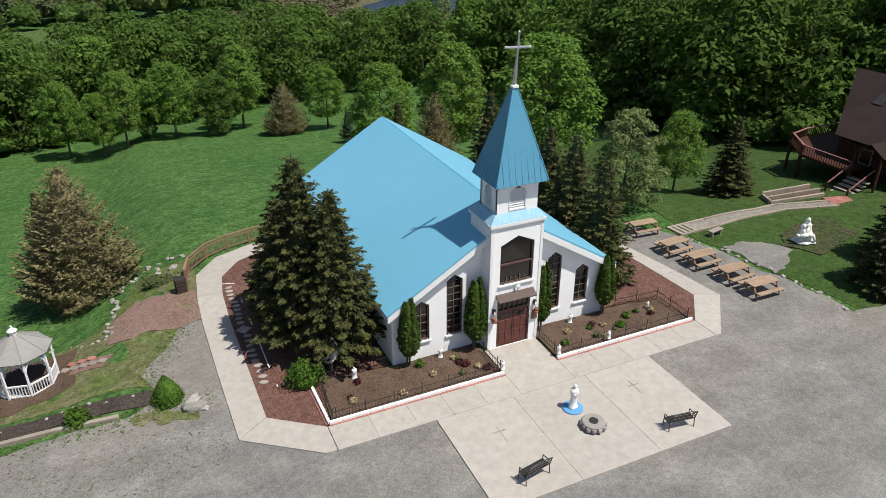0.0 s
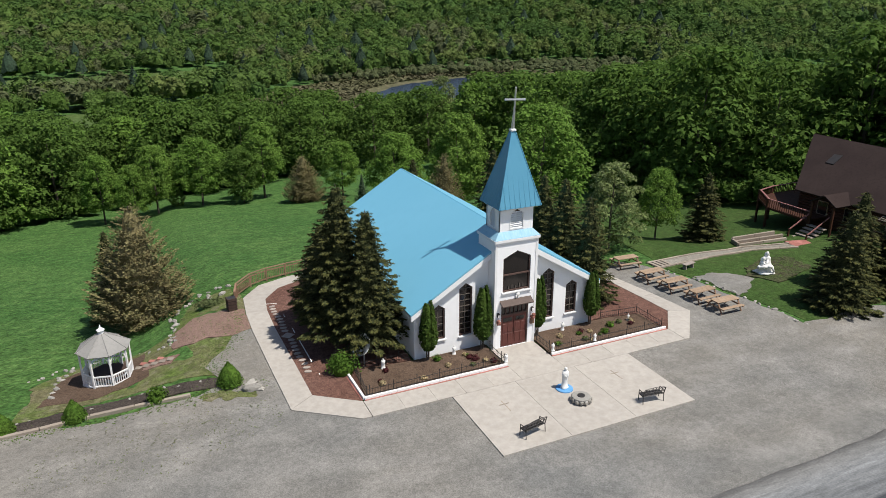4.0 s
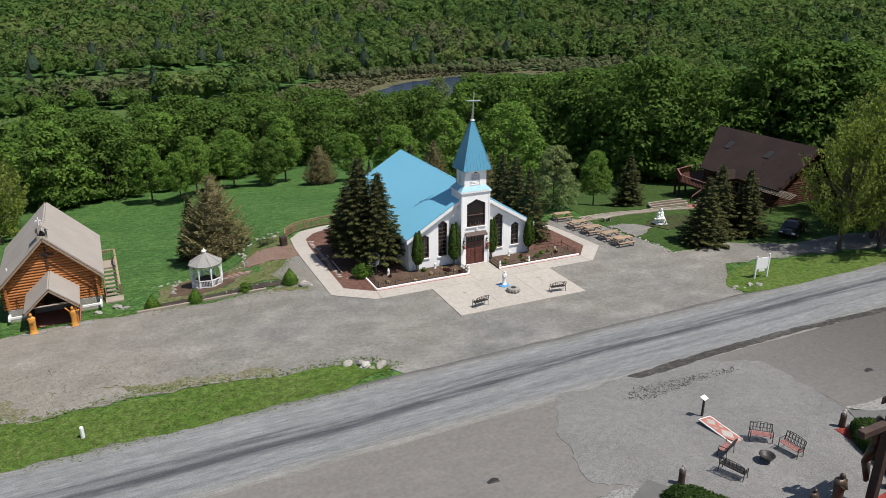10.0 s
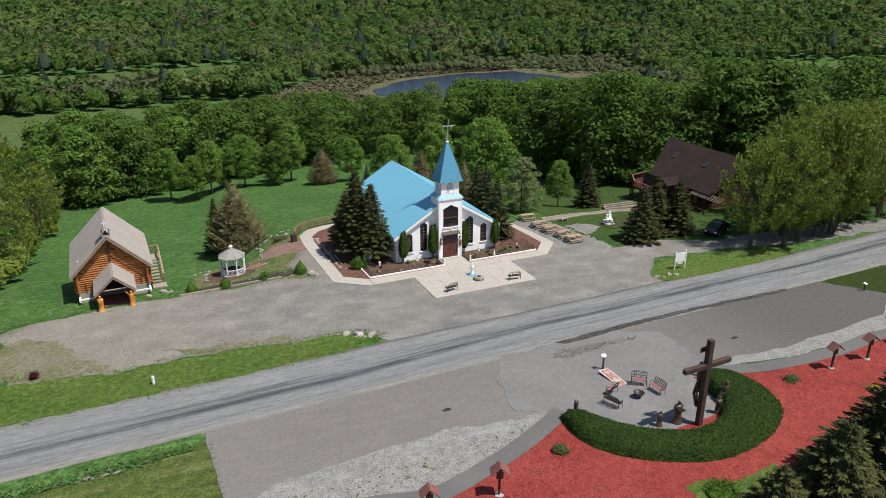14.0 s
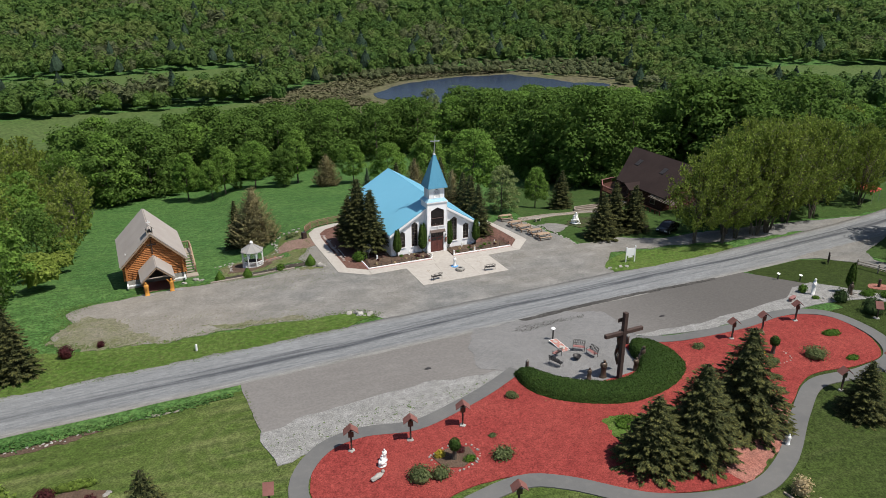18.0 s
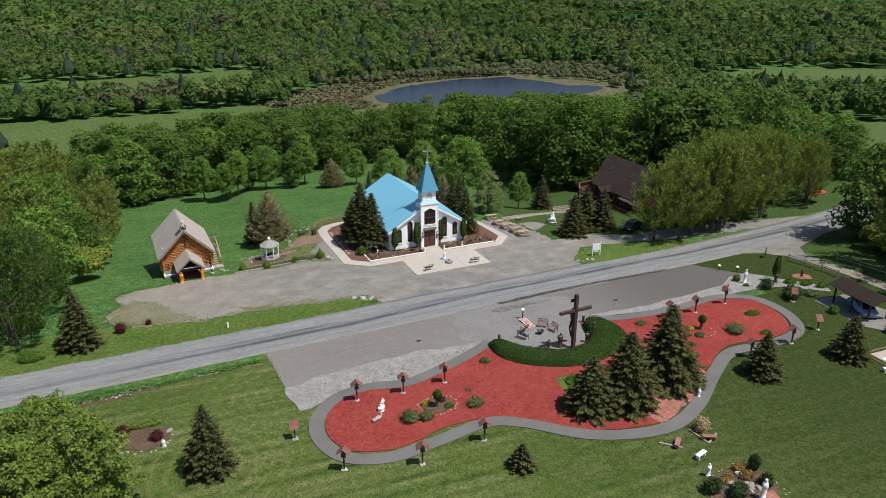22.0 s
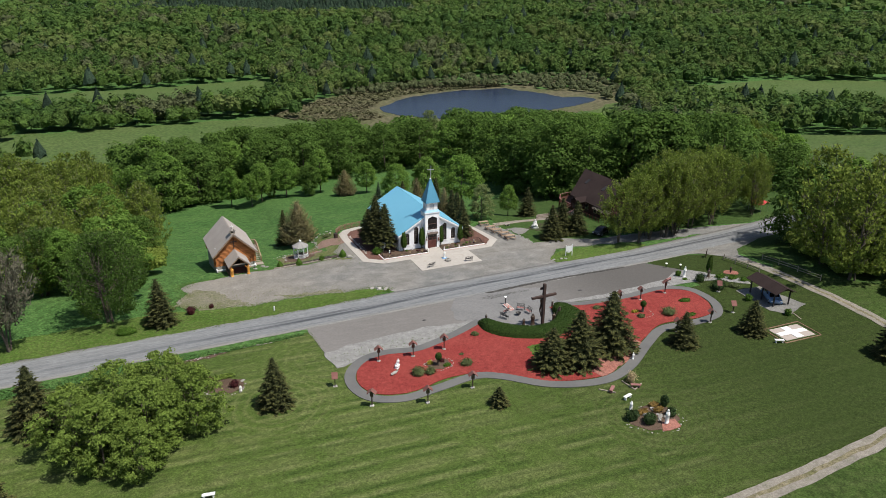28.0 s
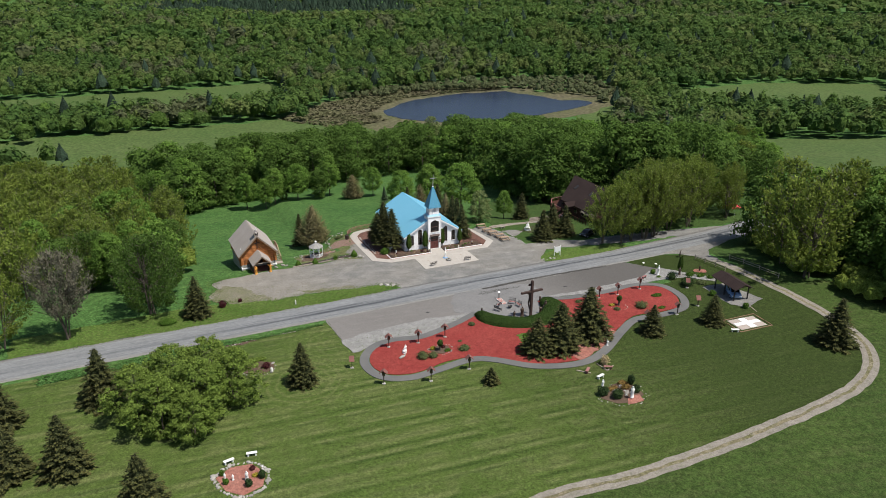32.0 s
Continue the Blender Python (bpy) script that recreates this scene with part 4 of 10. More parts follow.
left_edge, right_edge = [(-13.85, -1.07), (-13.95, 4), (-14.0, 9), (-13.9, 12), (-13.6, 15.2), (-12.1, 17.6), (-9.6, 19.0), (-6, 19.7)], [(-12.5, -0.12), (-12.55, 4), (-12.6, 9), (-12.5, 12), (-12.2, 14.2), (-10.9, 16.2), (-9.0, 17.3), (-6, 18.1)]
for k in range(len(left_edge) - 1):
    concrete([left_edge[k], right_edge[k], right_edge[k + 1], left_edge[k + 1]])
concrete([(10.18, -3.4), (10.5, -3.4), (13.4, -0.3), (12.0, 0.3), (10.18, -1.84)])
for k in range(7):
    y0, y1 = 0.33 + 2.6 * k, 0.30 + 2.6 * (k + 1)
    concrete([(12.0 - 0.06 * y0, y0), (13.4 - 0.14 * y0, y0 - (0.6 if k == 0 else 0)), (13.4 - 0.14 * y1, y1), (12.0 - 0.06 * y1, y1)])

# planting beds round the church
sheet("soil_bed", outline([(-10.0, -1.7), (-1.5, -1.66), (-1.5, 1.1), (-6.2, 1.1), (-9.6, 1.4)], spacing=0.5, jag=0.1), 0.13, SOIL, "bare brown flower bed soil before the facade", "flower bed")
sheet("soil_bed", outline([(1.55, -1.66), (9.9, -1.7), (9.9, 0.8), (6.3, 1.1), (1.55, 1.1)], spacing=0.5, jag=0.1), 0.13, SOIL, "bare brown flower bed soil before the facade", "flower bed")
sheet("bark_bed", outline([(-12.9, -0.2), (-10.5, -2.1), (-9.9, -1.2), (-9.6, 1.4), (-6.2, 1.3), (-6.2, 17.8), (-9, 17.6), (-11.3, 16.6), (-12.8, 14.2)], spacing=0.5, jag=0.08), 0.08, RED_STONE, "red stone chips under the spruces beside the walkway", "flower bed")
sheet("bark_bed", outline([(10.1, -2.1), (12.4, 0.2), (11.6, 16), (6.3, 16), (6.3, 1.3), (9.9, 0.9)], spacing=0.5, jag=0.08), 0.08, RED_STONE, "red stone chips beside the walkway", "flower bed")


# ---- the church ----
church = thing("church", (0.1, 0, 0), 0, "white stucco country church with light blue metal roof and steeple", "church")
EAVE, RIDGE, HALF, BACK, FACE = 3.05, 6.95, 6.15, 18.4, 1.2


def pointed(x, w, z0, z1, rise):
    return [(x - w / 2, z0), (x + w / 2, z0), (x + w / 2, z1), (x, z1 + rise), (x - w / 2, z1)]


FRONT_WINDOWS = [(-4.6, 0.82, 1.05, 3.0, 0.27), (-2.84, 0.86, 1.0, 4.05, 0.3), (2.84, 0.86, 1.0, 4.05, 0.3), (4.6, 0.82, 1.05, 3.0, 0.27)]
gable_low = EAVE - 0.1
part("wall", pierced([(-HALF, -1.2), (HALF, -1.2), (HALF, gable_low), (0, RIDGE - 0.18), (-HALF, gable_low)], [pointed(*w) for w in FRONT_WINDOWS], 0.3, Matrix.Translation((0, FACE, 0))), WHITE, church, "white stucco gable front wall")
SIDE_WINDOWS = [(2.6, 0.9, 1.05, 2.4, 0.25), (6.0, 0.9, 1.05, 2.4, 0.25), (9.4, 0.9, 1.05, 2.4, 0.25), (12.8, 0.9, 1.05, 2.4, 0.25)]
side = pierced([(0, -2.0), (BACK - FACE - 0.3, -2.0), (BACK - FACE - 0.3, EAVE - 0.05), (0, EAVE - 0.05)], [pointed(*w) for w in SIDE_WINDOWS], 0.3, Matrix.Translation((-HALF, FACE + 0.3, 0)) @ pose(0, 0, 0, 0, 0, 90) @ Matrix.Translation((0, -0.3, 0)))
left_wall = part("wall", side, WHITE, church, "white stucco side wall")
same("wall", left_wall, church, Matrix.Translation((2 * HALF - 0.3, 0, 0)))
part("wall", pierced([(-HALF, -3.0), (HALF, -3.0), (HALF, gable_low), (0, RIDGE - 0.18), (-HALF, gable_low)], [], 0.3, Matrix.Translation((0, BACK, 0))), WHITE, church, "white stucco rear gable wall")


def window(w, m, parent, columns=2, rows=5, name="window"):
    """A pointed window: frame, glass and a grid of muntins."""
    x, wide, z0, z1, rise = w
    frame_ob = part(name, pierced(pointed(x, wide, z0, z1, rise), [pointed(x, wide - 0.14, z0 + 0.07, z1 - 0.03, rise - 0.02)], 0.12, m @ Matrix.Translation((0, 0.06, 0))), FRAME, parent, "brown pointed window frame")
    part("pane", pierced(pointed(x, wide - 0.1, z0 + 0.05, z1 - 0.02, rise - 0.02), [], 0.02, m @ Matrix.Translation((0, 0.15, 0))), GLASS, frame_ob, "dark window glass")
    for k in range(1, columns):
        xx = x - wide / 2 + wide * k / columns
        part("muntin", box(xx - 0.016, xx + 0.016, 0.118, 0.145, z0 + 0.06, z1 + rise * 0.7, m=m), MUNTIN, frame_ob)
    for k in range(1, rows + 1):
        zz = z0 + (z1 - z0) * k / (rows + 0.2)
        part("muntin", box(x - wide / 2 + 0.07, x + wide / 2 - 0.07, 0.118, 0.145, zz - 0.016, zz + 0.016, m=m), MUNTIN, frame_ob)
    part("sill", box(x - wide / 2 - 0.07, x + wide / 2 + 0.07, -0.1, 0.06, z0 - 0.09, z0 + 0.0, m=m, bevel=0.01), TRIM, frame_ob, "white window sill")


for k, w in enumerate(FRONT_WINDOWS):
    window(w, Matrix.Translation((0, FACE, 0)), church, 2, 8 if w[3] > 3.5 else 4)
for w in SIDE_WINDOWS:
    window(w, Matrix.Translation((-HALF, FACE + 0.3, 0)) @ pose(0, 0, 0, 0, 0, 90) @ Matrix.Translation((0, -0.3, 0)) @ Matrix.Translation((2 * w[0], 0.3, 0)) @ pose(0, 0, 0, 0, 0, 180), church, 2, 4)

SLOPE = math.atan2(RIDGE - EAVE, HALF + 0.3)
for side_sign, label in ((-1, "light blue ribbed metal roof slope"), (1, "light blue ribbed metal roof slope")):
    x_e, y0, y1 = side_sign * (HALF + 0.3), FACE - 0.38, BACK + 0.45
    pts = [(0, y0, RIDGE), (x_e, y0, EAVE), (x_e, y1, EAVE), (0, y1, RIDGE)]
    bm = slab(pts if side_sign < 0 else pts[::-1], 0.10)
    roof = part("roof", bm, BLUE, church, label)
    ribs = bmesh.new()
    run = math.hypot(HALF + 0.3, RIDGE - EAVE)
    for k in range(int((y1 - y0) / 0.45)):
        box(0.02, run, y0 + 0.1 + 0.45 * k, y0 + 0.125 + 0.45 * k, 0.0, 0.013, ribs)
    bmesh.ops.transform(ribs, matrix=Matrix.Translation((0, 0, RIDGE)) @ Matrix.Diagonal((side_sign, 1, 1, 1)) @ pose(0, 0, 0, 0, math.degrees(SLOPE), 0), verts=ribs.verts[:])
    bmesh.ops.recalc_face_normals(ribs, faces=ribs.faces[:])
    part("rib", ribs, BLUE, roof)
    for yy in (y0, y1 - 0.03):
        fascia = slab([(0, yy, RIDGE - 0.003), (x_e, yy, EAVE - 0.003), (x_e, yy, EAVE - 0.34), (0, yy, RIDGE - 0.34)], 0.035)
        part("fascia", fascia, TRIM, roof, "white rake board")
    part("fascia", box(min(x_e, x_e - 0.03 * side_sign), max(x_e, x_e - 0.03 * side_sign), y0 + 0.04, y1 - 0.04, EAVE - 0.30, EAVE - 0.10), TRIM, roof, "white eave board")
    part("soffit", slab([(side_sign * HALF, y0 + 0.04, EAVE - 0.12), (x_e, y0 + 0.04, EAVE - 0.28), (x_e, y1 - 0.04, EAVE - 0.28), (side_sign * HALF, y1 - 0.04, EAVE - 0.12)], 0.02), TRIM, roof)
cap = bmesh.new()
for s in (-1, 1):
    slab([(0, FACE - 0.4, RIDGE + 0.045), (s * 0.26, FACE - 0.4, RIDGE - 0.105), (s * 0.26, BACK + 0.47, RIDGE - 0.105), (0, BACK + 0.47, RIDGE + 0.045)][:: -s], 0.02, cap)
part("ridge_cap", cap, BLUE, church, "light blue ridge cap")

# tower: shaft, porch window, doors, skirt roof, belfry and spire
TOWER, T0, T1, TTOP = 1.4, 0.32, 2.45, 7.02
TOWER_WINDOW = (0.05, 1.84, 3.72, 5.82, 0.42)
DOOR_HOLE = [(-0.93, 0.0), (0.93, 0.0), (0.93, 2.85), (-0.93, 2.85)]
shaft = part("tower", pierced([(-TOWER, -0.3), (TOWER, -0.3), (TOWER, TTOP), (-TOWER, TTOP)], [pointed(*TOWER_WINDOW), [(x, z + 0.12) for x, z in DOOR_HOLE]], 0.28, Matrix.Translation((0, T0, 0))), WHITE, church, "white stucco tower front")
for s in (-1, 1):
    x0, x1 = sorted((s * TOWER, s * (TOWER - 0.28)))
    part("tower_side", box(x0, x1, T0 + 0.28, T1, -0.3, TTOP), WHITE, shaft)
part("tower_side", box(-TOWER + 0.28, TOWER - 0.28, T1 - 0.28, T1, 4.5, TTOP), WHITE, shaft)
for s in (-1, 1):
    x0, x1 = sorted((s * (TOWER + 0.025), s * (TOWER - 0.12)))
    part("corner_board", box(x0, x1, T0 - 0.025, T0 + 0.12, 0, TTOP), TRIM, shaft)
window(TOWER_WINDOW, Matrix.Translation((0, T0, 0)), church, 1, 0, "tower_window")
part("shelf", box(-0.86, 0.96, T0 + 0.03, T0 + 0.13, 4.74, 4.81), FRAME, church, "brown beam across the tower window")
for k in range(5):
    part("candle", rod((-0.45 + 0.25 * k, T0 + 0.11, 3.86), (-0.45 + 0.25 * k, T0 + 0.11, 4.02 + 0.08 * (k % 2)), 0.03, 0.02), MUNTIN, church, "small pale figure behind the glass")
door = part("door_frame", pierced([(-0.98, 0.1), (0.98, 0.1), (0.98, 2.99), (-0.98, 2.99)], [[(-0.86, 0.12), (0.86, 0.12), (0.86, 2.15), (-0.86, 2.15)], [(-0.86, 2.25), (0.86, 2.25), (0.86, 2.9), (-0.86, 2.9)]], 0.14, Matrix.Translation((0, T0 + 0.04, 0))), FRAME, church, "dark brown door frame")
part("transom", box(-0.86, 0.86, T0 + 0.12, T0 + 0.15, 2.25, 2.9), GLASS, door, "dark transom glass")
for k in range(7):
    x = -0.86 + 1.72 * k / 6
    part("transom_bar", box(x - 0.03, x + 0.03, T0 + 0.06, T0 + 0.12, 2.25, 2.9), FRAME, door)
for s in (-1, 1):
    x0, x1 = sorted((s * 0.01, s * 0.86))
    leaf = part("door_leaf", box(x0, x1, T0 + 0.09, T0 + 0.15, 0.12, 2.15, bevel=0.008), DOOR, door, "red-brown panelled door leaf")
    for z0, z1 in ((0.25, 0.95), (1.05, 1.6)):
        for a, b in ((0.1, 0.4), (0.46, 0.76)):
            p0, p1 = sorted((s * a, s * b))
            part("panel", box(p0, p1, T0 + 0.07, T0 + 0.09, z0, z1, bevel=0.012), DOOR, leaf)
    p0, p1 = sorted((s * 0.12, s * 0.74))
    part("panel", box(p0, p1, T0 + 0.075, T0 + 0.09, 1.74, 1.98, bevel=0.01), GLASS, leaf)
    part("door_handle", rod((s * 0.07, T0 + 0.03, 1.05), (s * 0.07, T0 + 0.03, 1.3), 0.015), IRON, leaf)
part("awning", slab([(-1.05, T0 - 0.42, 2.98), (1.05, T0 - 0.42, 2.98), (1.05, T0 + 0.0, 3.22), (-1.05, T0 + 0.0, 3.22)], 0.1), HOOD, church, "brown timber door hood")
part("relief", lump(lump(bmesh.new(), (0.12, T0 - 0.05, 3.5), (0.13, 0.06, 0.17), 0.5, 2, 3.0), (0.02, T0 - 0.05, 3.36), (0.06, 0.05, 0.14), 0.4, 2, 5.0), STATUE, church, "small white relief over the door hood", True)
for s in (-1, 1):
    lamp = part("wall_lamp", box(s * 1.16 - 0.07, s * 1.16 + 0.07, T0 - 0.16, T0, 2.2, 2.48, bevel=0.02), IRON, church, "black wall lantern")
    part("lamp_glass", box(s * 1.16 - 0.05, s * 1.16 + 0.05, T0 - 0.175, T0 - 0.16, 2.24, 2.4), TRIM, lamp)
    part("flower_basket", lump(lump(bmesh.new(), (s * 1.17, T0 - 0.18, 1.86), (0.16, 0.13, 0.14), 0.6, 2, s), (s * 1.2, T0 - 0.2, 2.0), (0.12, 0.1, 0.1), 0.6, 2, 2 + s), MULCH_PALE, church, "pink flower basket", True)
part("notice_box", box(1.05, 1.36, T0 - 0.09, T0, 1.35, 1.7, bevel=0.015), DECK_WOOD, church, "brown notice box beside the door")
# skirt roof
skirt = bmesh.new()
lo, hi, zl, zh = TOWER + 0.09, 1.12, TTOP, TTOP + 0.40
cy = (T0 + T1) / 2
ring0 = [(-lo, T0 - 0.09, zl), (lo, T0 - 0.09, zl), (lo, T1 + 0.09, zl), (-lo, T1 + 0.09, zl)]
ring1 = [(-hi, cy - 0.86, zh), (hi, cy - 0.86, zh), (hi, cy + 0.86, zh), (-hi, cy + 0.86, zh)]
for k in range(4):
    slab([ring0[k], ring0[(k + 1) % 4], ring1[(k + 1) % 4], ring1[k]], 0.06, skirt)
skirt_ob = part("skirt_roof", skirt, PALE_BLUE, church, "weathered pale blue metal skirt roof")
for x0, x1, ya, yb in ((-lo, lo, T0 - 0.11, T0 - 0.05), (-lo, lo, T1 + 0.05, T1 + 0.11), (-lo - 0.02, -lo + 0.04, T0 - 0.05, T1 + 0.05), (lo - 0.04, lo + 0.02, T0 - 0.05, T1 + 0.05)):
    part("cornice", box(x0, x1, ya, yb, zl - 0.16, zl - 0.015), TRIM, skirt_ob)
BELFRY = (0.0, 0.84, 7.54, 8.42, 0.3)
for turn in range(4):
    m = Matrix.Translation((0.04, cy, 0)) @ Matrix.Diagonal((1, 0.78, 1, 1)) @ pose(0, 0, 0, 0, 0, 90 * turn) @ Matrix.Translation((0, -1.08, 0))
    wide = 1.08 if turn % 2 == 0 else 1.06
    face = part("belfry_wall", pierced([(-wide, TTOP + 0.2), (wide, TTOP + 0.2), (wide, 8.95), (-wide, 8.95)], [pointed(*BELFRY)], 0.16, m), WHITE, church, "white belfry wall")
    frame_ob = part("louver_frame", pierced(pointed(0, 0.94, 7.48, 8.44, 0.34), [pointed(0, 0.8, 7.55, 8.41, 0.29)], 0.05, m @ Matrix.Translation((0, -0.03, 0))), TRIM, face)
    part("louver_back", pierced(pointed(*BELFRY), [], 0.02, m @ Matrix.Translation((0, 0.13, 0))), FRAME, frame_ob)
    for k in range(9):
        z = 7.58 + 0.112 * k
        w = 0.4 if z < 8.38 else 0.4 * max(0.12, (8.68 - z) / 0.3)
        part("slat", slab([(-w, 0.10, z + 0.05), (w, 0.10, z + 0.05), (w, 0.0, z - 0.02), (-w, 0.0, z - 0.02)][::-1], 0.014), TRIM, frame_ob).data.transform(m)
# spire with standing seams
S0, SZ, SAPEX = 1.37, 8.83, 13.06
for turn in range(4):
    m = Matrix.Translation((0.07, cy, 0)) @ Matrix.Diagonal((1, 0.87, 1, 1)) @ pose(0, 0, 0, 0, 0, 90 * turn)
    bm = slab([(-S0, -S0, SZ), (S0, -S0, SZ), (0.1, -0.1, SAPEX), (-0.1, -0.1, SAPEX)], 0.05)
    bmesh.ops.transform(bm, matrix=m, verts=bm.verts[:])
    face = part("spire_face", bm, TEAL, church, "blue standing-seam spire metal")
    for k in range(-4, 5):
        x = k * 0.325
        top = 1 - abs(x) / S0
        end = Vector((x, -S0, SZ)).lerp(Vector((x, -abs(x) - 0.03, SAPEX - (SAPEX - SZ) * abs(x) / S0)), 0.985 if abs(k) else 0.93)
        bm = rod((x, -S0 - 0.01, SZ + 0.02), (end.x, end.y - 0.01, end.z), 0.013, 0.013, 4)
        bmesh.ops.transform(bm, matrix=m, verts=bm.verts[:])
        part("seam", bm, TEAL, face)
    bm = rod((-S0, -S0, SZ + 0.01), (-0.1, -0.1, SAPEX), 0.035, 0.03, 6)
    bmesh.ops.transform(bm, matrix=m, verts=bm.verts[:])
    part("hip_cap", bm, TEAL, face)
    part("soffit", box(-S0 + 0.03, S0 - 0.03, -S0 + 0.03, -0.9, SZ - 0.03, SZ - 0.005, m=m), TRIM, face)
part("spire_cap", box(-0.09, 0.23, cy - 0.16, cy + 0.16, SAPEX - 0.06, SAPEX + 0.06, bevel=0.02), TRIM, church, "white spire cap")
steeple_cross = part("steeple_cross", rod((0.07, cy, SAPEX), (0.2, cy, SAPEX + 2.3), 0.06, 0.05, 8), STEEL, church, "silver metal steeple cross")
part("cross_arm", rod((-0.44, cy, SAPEX + 1.70), (0.78, cy, SAPEX + 1.64), 0.06, 0.06, 8), STEEL, steeple_cross)
for x, z in ((-0.44, 1.70), (0.78, 1.64), (0.2, 2.3)):
    part("cross_end", lump(bmesh.new(), (x, cy, SAPEX + z), (0.075, 0.075, 0.075), 0.0, 1), STEEL, steeple_cross)
for s in (-1, 1):
    part("cross_stay", rod((0.07 + s * 0.1, cy, SAPEX + 0.05), (0.16 + s * 0.03, cy, SAPEX + 1.6), 0.018, 0.018, 5), STEEL, steeple_cross)
part("downspout", rod((HALF - 0.1, FACE - 0.06, 0.1), (HALF - 0.1, FACE - 0.06, EAVE - 0.2), 0.045), TRIM, church, "white downspout")
part("spot_lamp", box(-TOWER - 0.1, -TOWER + 0.02, T0 + 0.05, T0 + 0.2, 6.3, 6.45, bevel=0.02), TRIM, church, "white spot lamp on the tower corner")


# ---- plants: leaf clouds, trunks, trees ----
def mesh_of(name, co, faces, material):
    mesh = bpy.data.meshes.new(name)
    mesh.from_pydata(co, [], faces)
    mesh.materials.append(material)
    return mesh


def kites(pos, normal, size, rng, slim=0.7):
    """One small leaf spray at each place, facing roughly its normal; returns corners and faces."""
    n = len(pos)
    normal = normal / np.maximum(1e-6, np.linalg.norm(normal, axis=1, keepdims=True))
    other = rng.normal(size=(n, 3))
    u = np.cross(normal, other)
    u /= np.maximum(1e-6, np.linalg.norm(u, axis=1, keepdims=True))
    v = np.cross(normal, u)
    s = (size * (0.6 + 0.8 * rng.random(n)))[:, None]
    bend = normal * s * (rng.random((n, 1)) - 0.5) * 0.7
    k = 1.15 * slim
    co = np.stack([pos + u * s, pos - u * s * 0.7 - v * s * k * (0.6 + 0.5 * rng.random((n, 1))) + bend, pos - u * s * 0.6 + v * s * k * (0.6 + 0.5 * rng.random((n, 1)))], 1).reshape(-1, 3)
    return co, np.arange(3 * n).reshape(-1, 3)


def sphere_dirs(n, rng):
    d = rng.normal(size=(n, 3))
    return d / np.linalg.norm(d, axis=1, keepdims=True)


def strokes(base, way, normal, length, width):
    """One slim pointed spray from each base along its way."""
    way = way / np.maximum(1e-6, np.linalg.norm(way, axis=1, keepdims=True))
    side = np.cross(way, normal)
    side /= np.maximum(1e-6, np.linalg.norm(side, axis=1, keepdims=True))
    co = np.stack([base - side * width[:, None], base + way * length[:, None], base + side * width[:, None]], 1).reshape(-1, 3)
    return co, np.arange(len(co)).reshape(-1, 3)


def crown_clumps(rng, r, low, n, clump, egg, inner=0.42):
    """Centres and radii of the leaf clumps that make up an uneven crown."""
    k = np.arange(n)
    v = np.clip((k + rng.uniform(0, 1, n)) / n, 0, 1)
    a = 2.39996 * k + rng.uniform(-0.5, 0.5, n)
    swell = 1 + 0.16 * np.sin(2 * a + rng.uniform(0, 6)) * np.sin(5 * v + rng.uniform(0, 6)) + 0.10 * np.sin(3 * a + rng.uniform(0, 6))
    w = np.sin(np.pi * np.clip(0.10 + 0.87 * v, 0, 1)) ** 0.62 * (1 - egg * (v - 0.4)) * swell
    radii = r * clump * (0.65 + 0.7 * rng.random(n)) * (0.65 + 0.35 * w)
    out = np.maximum(0, r * w * (inner + (0.98 - inner) * np.sqrt(rng.random(n))) - 0.35 * radii)
    c = np.stack([np.cos(a) * out, np.sin(a) * out, low + (1 - low) * v], -1)
    c[:, 2] = np.clip(c[:, 2], low + radii * 0.4, 0.985 - radii * 0.5)
    return c, radii


def clump_leaves(c, radii, count, size, rng, flat=0.68, ragged=0.22):
    """Leaf sprays over the upper shells of the clumps, so that each clump has a lit top and a shaded foot."""
    which = rng.choice(len(c), count, p=radii ** 2 / (radii ** 2).sum())
    d = sphere_dirs(count, rng)
    d[:, 2] = np.where(d[:, 2] < -0.15, -d[:, 2], d[:, 2])
    reach = 0.80 + 0.24 * rng.random((count, 1)) + ragged * rng.random((count, 1)) ** 6
    reach = np.where(rng.random((count, 1)) < 0.16, rng.uniform(0.2, 0.8, (count, 1)), reach)
    pos = c[which] + d * radii[which][:, None] * reach * np.array([1, 1, flat])
    nor = 0.95 * d + np.array([0, 0, 0.35]) + 0.36 * rng.normal(size=(count, 3))
    return kites(pos, nor, size, rng)


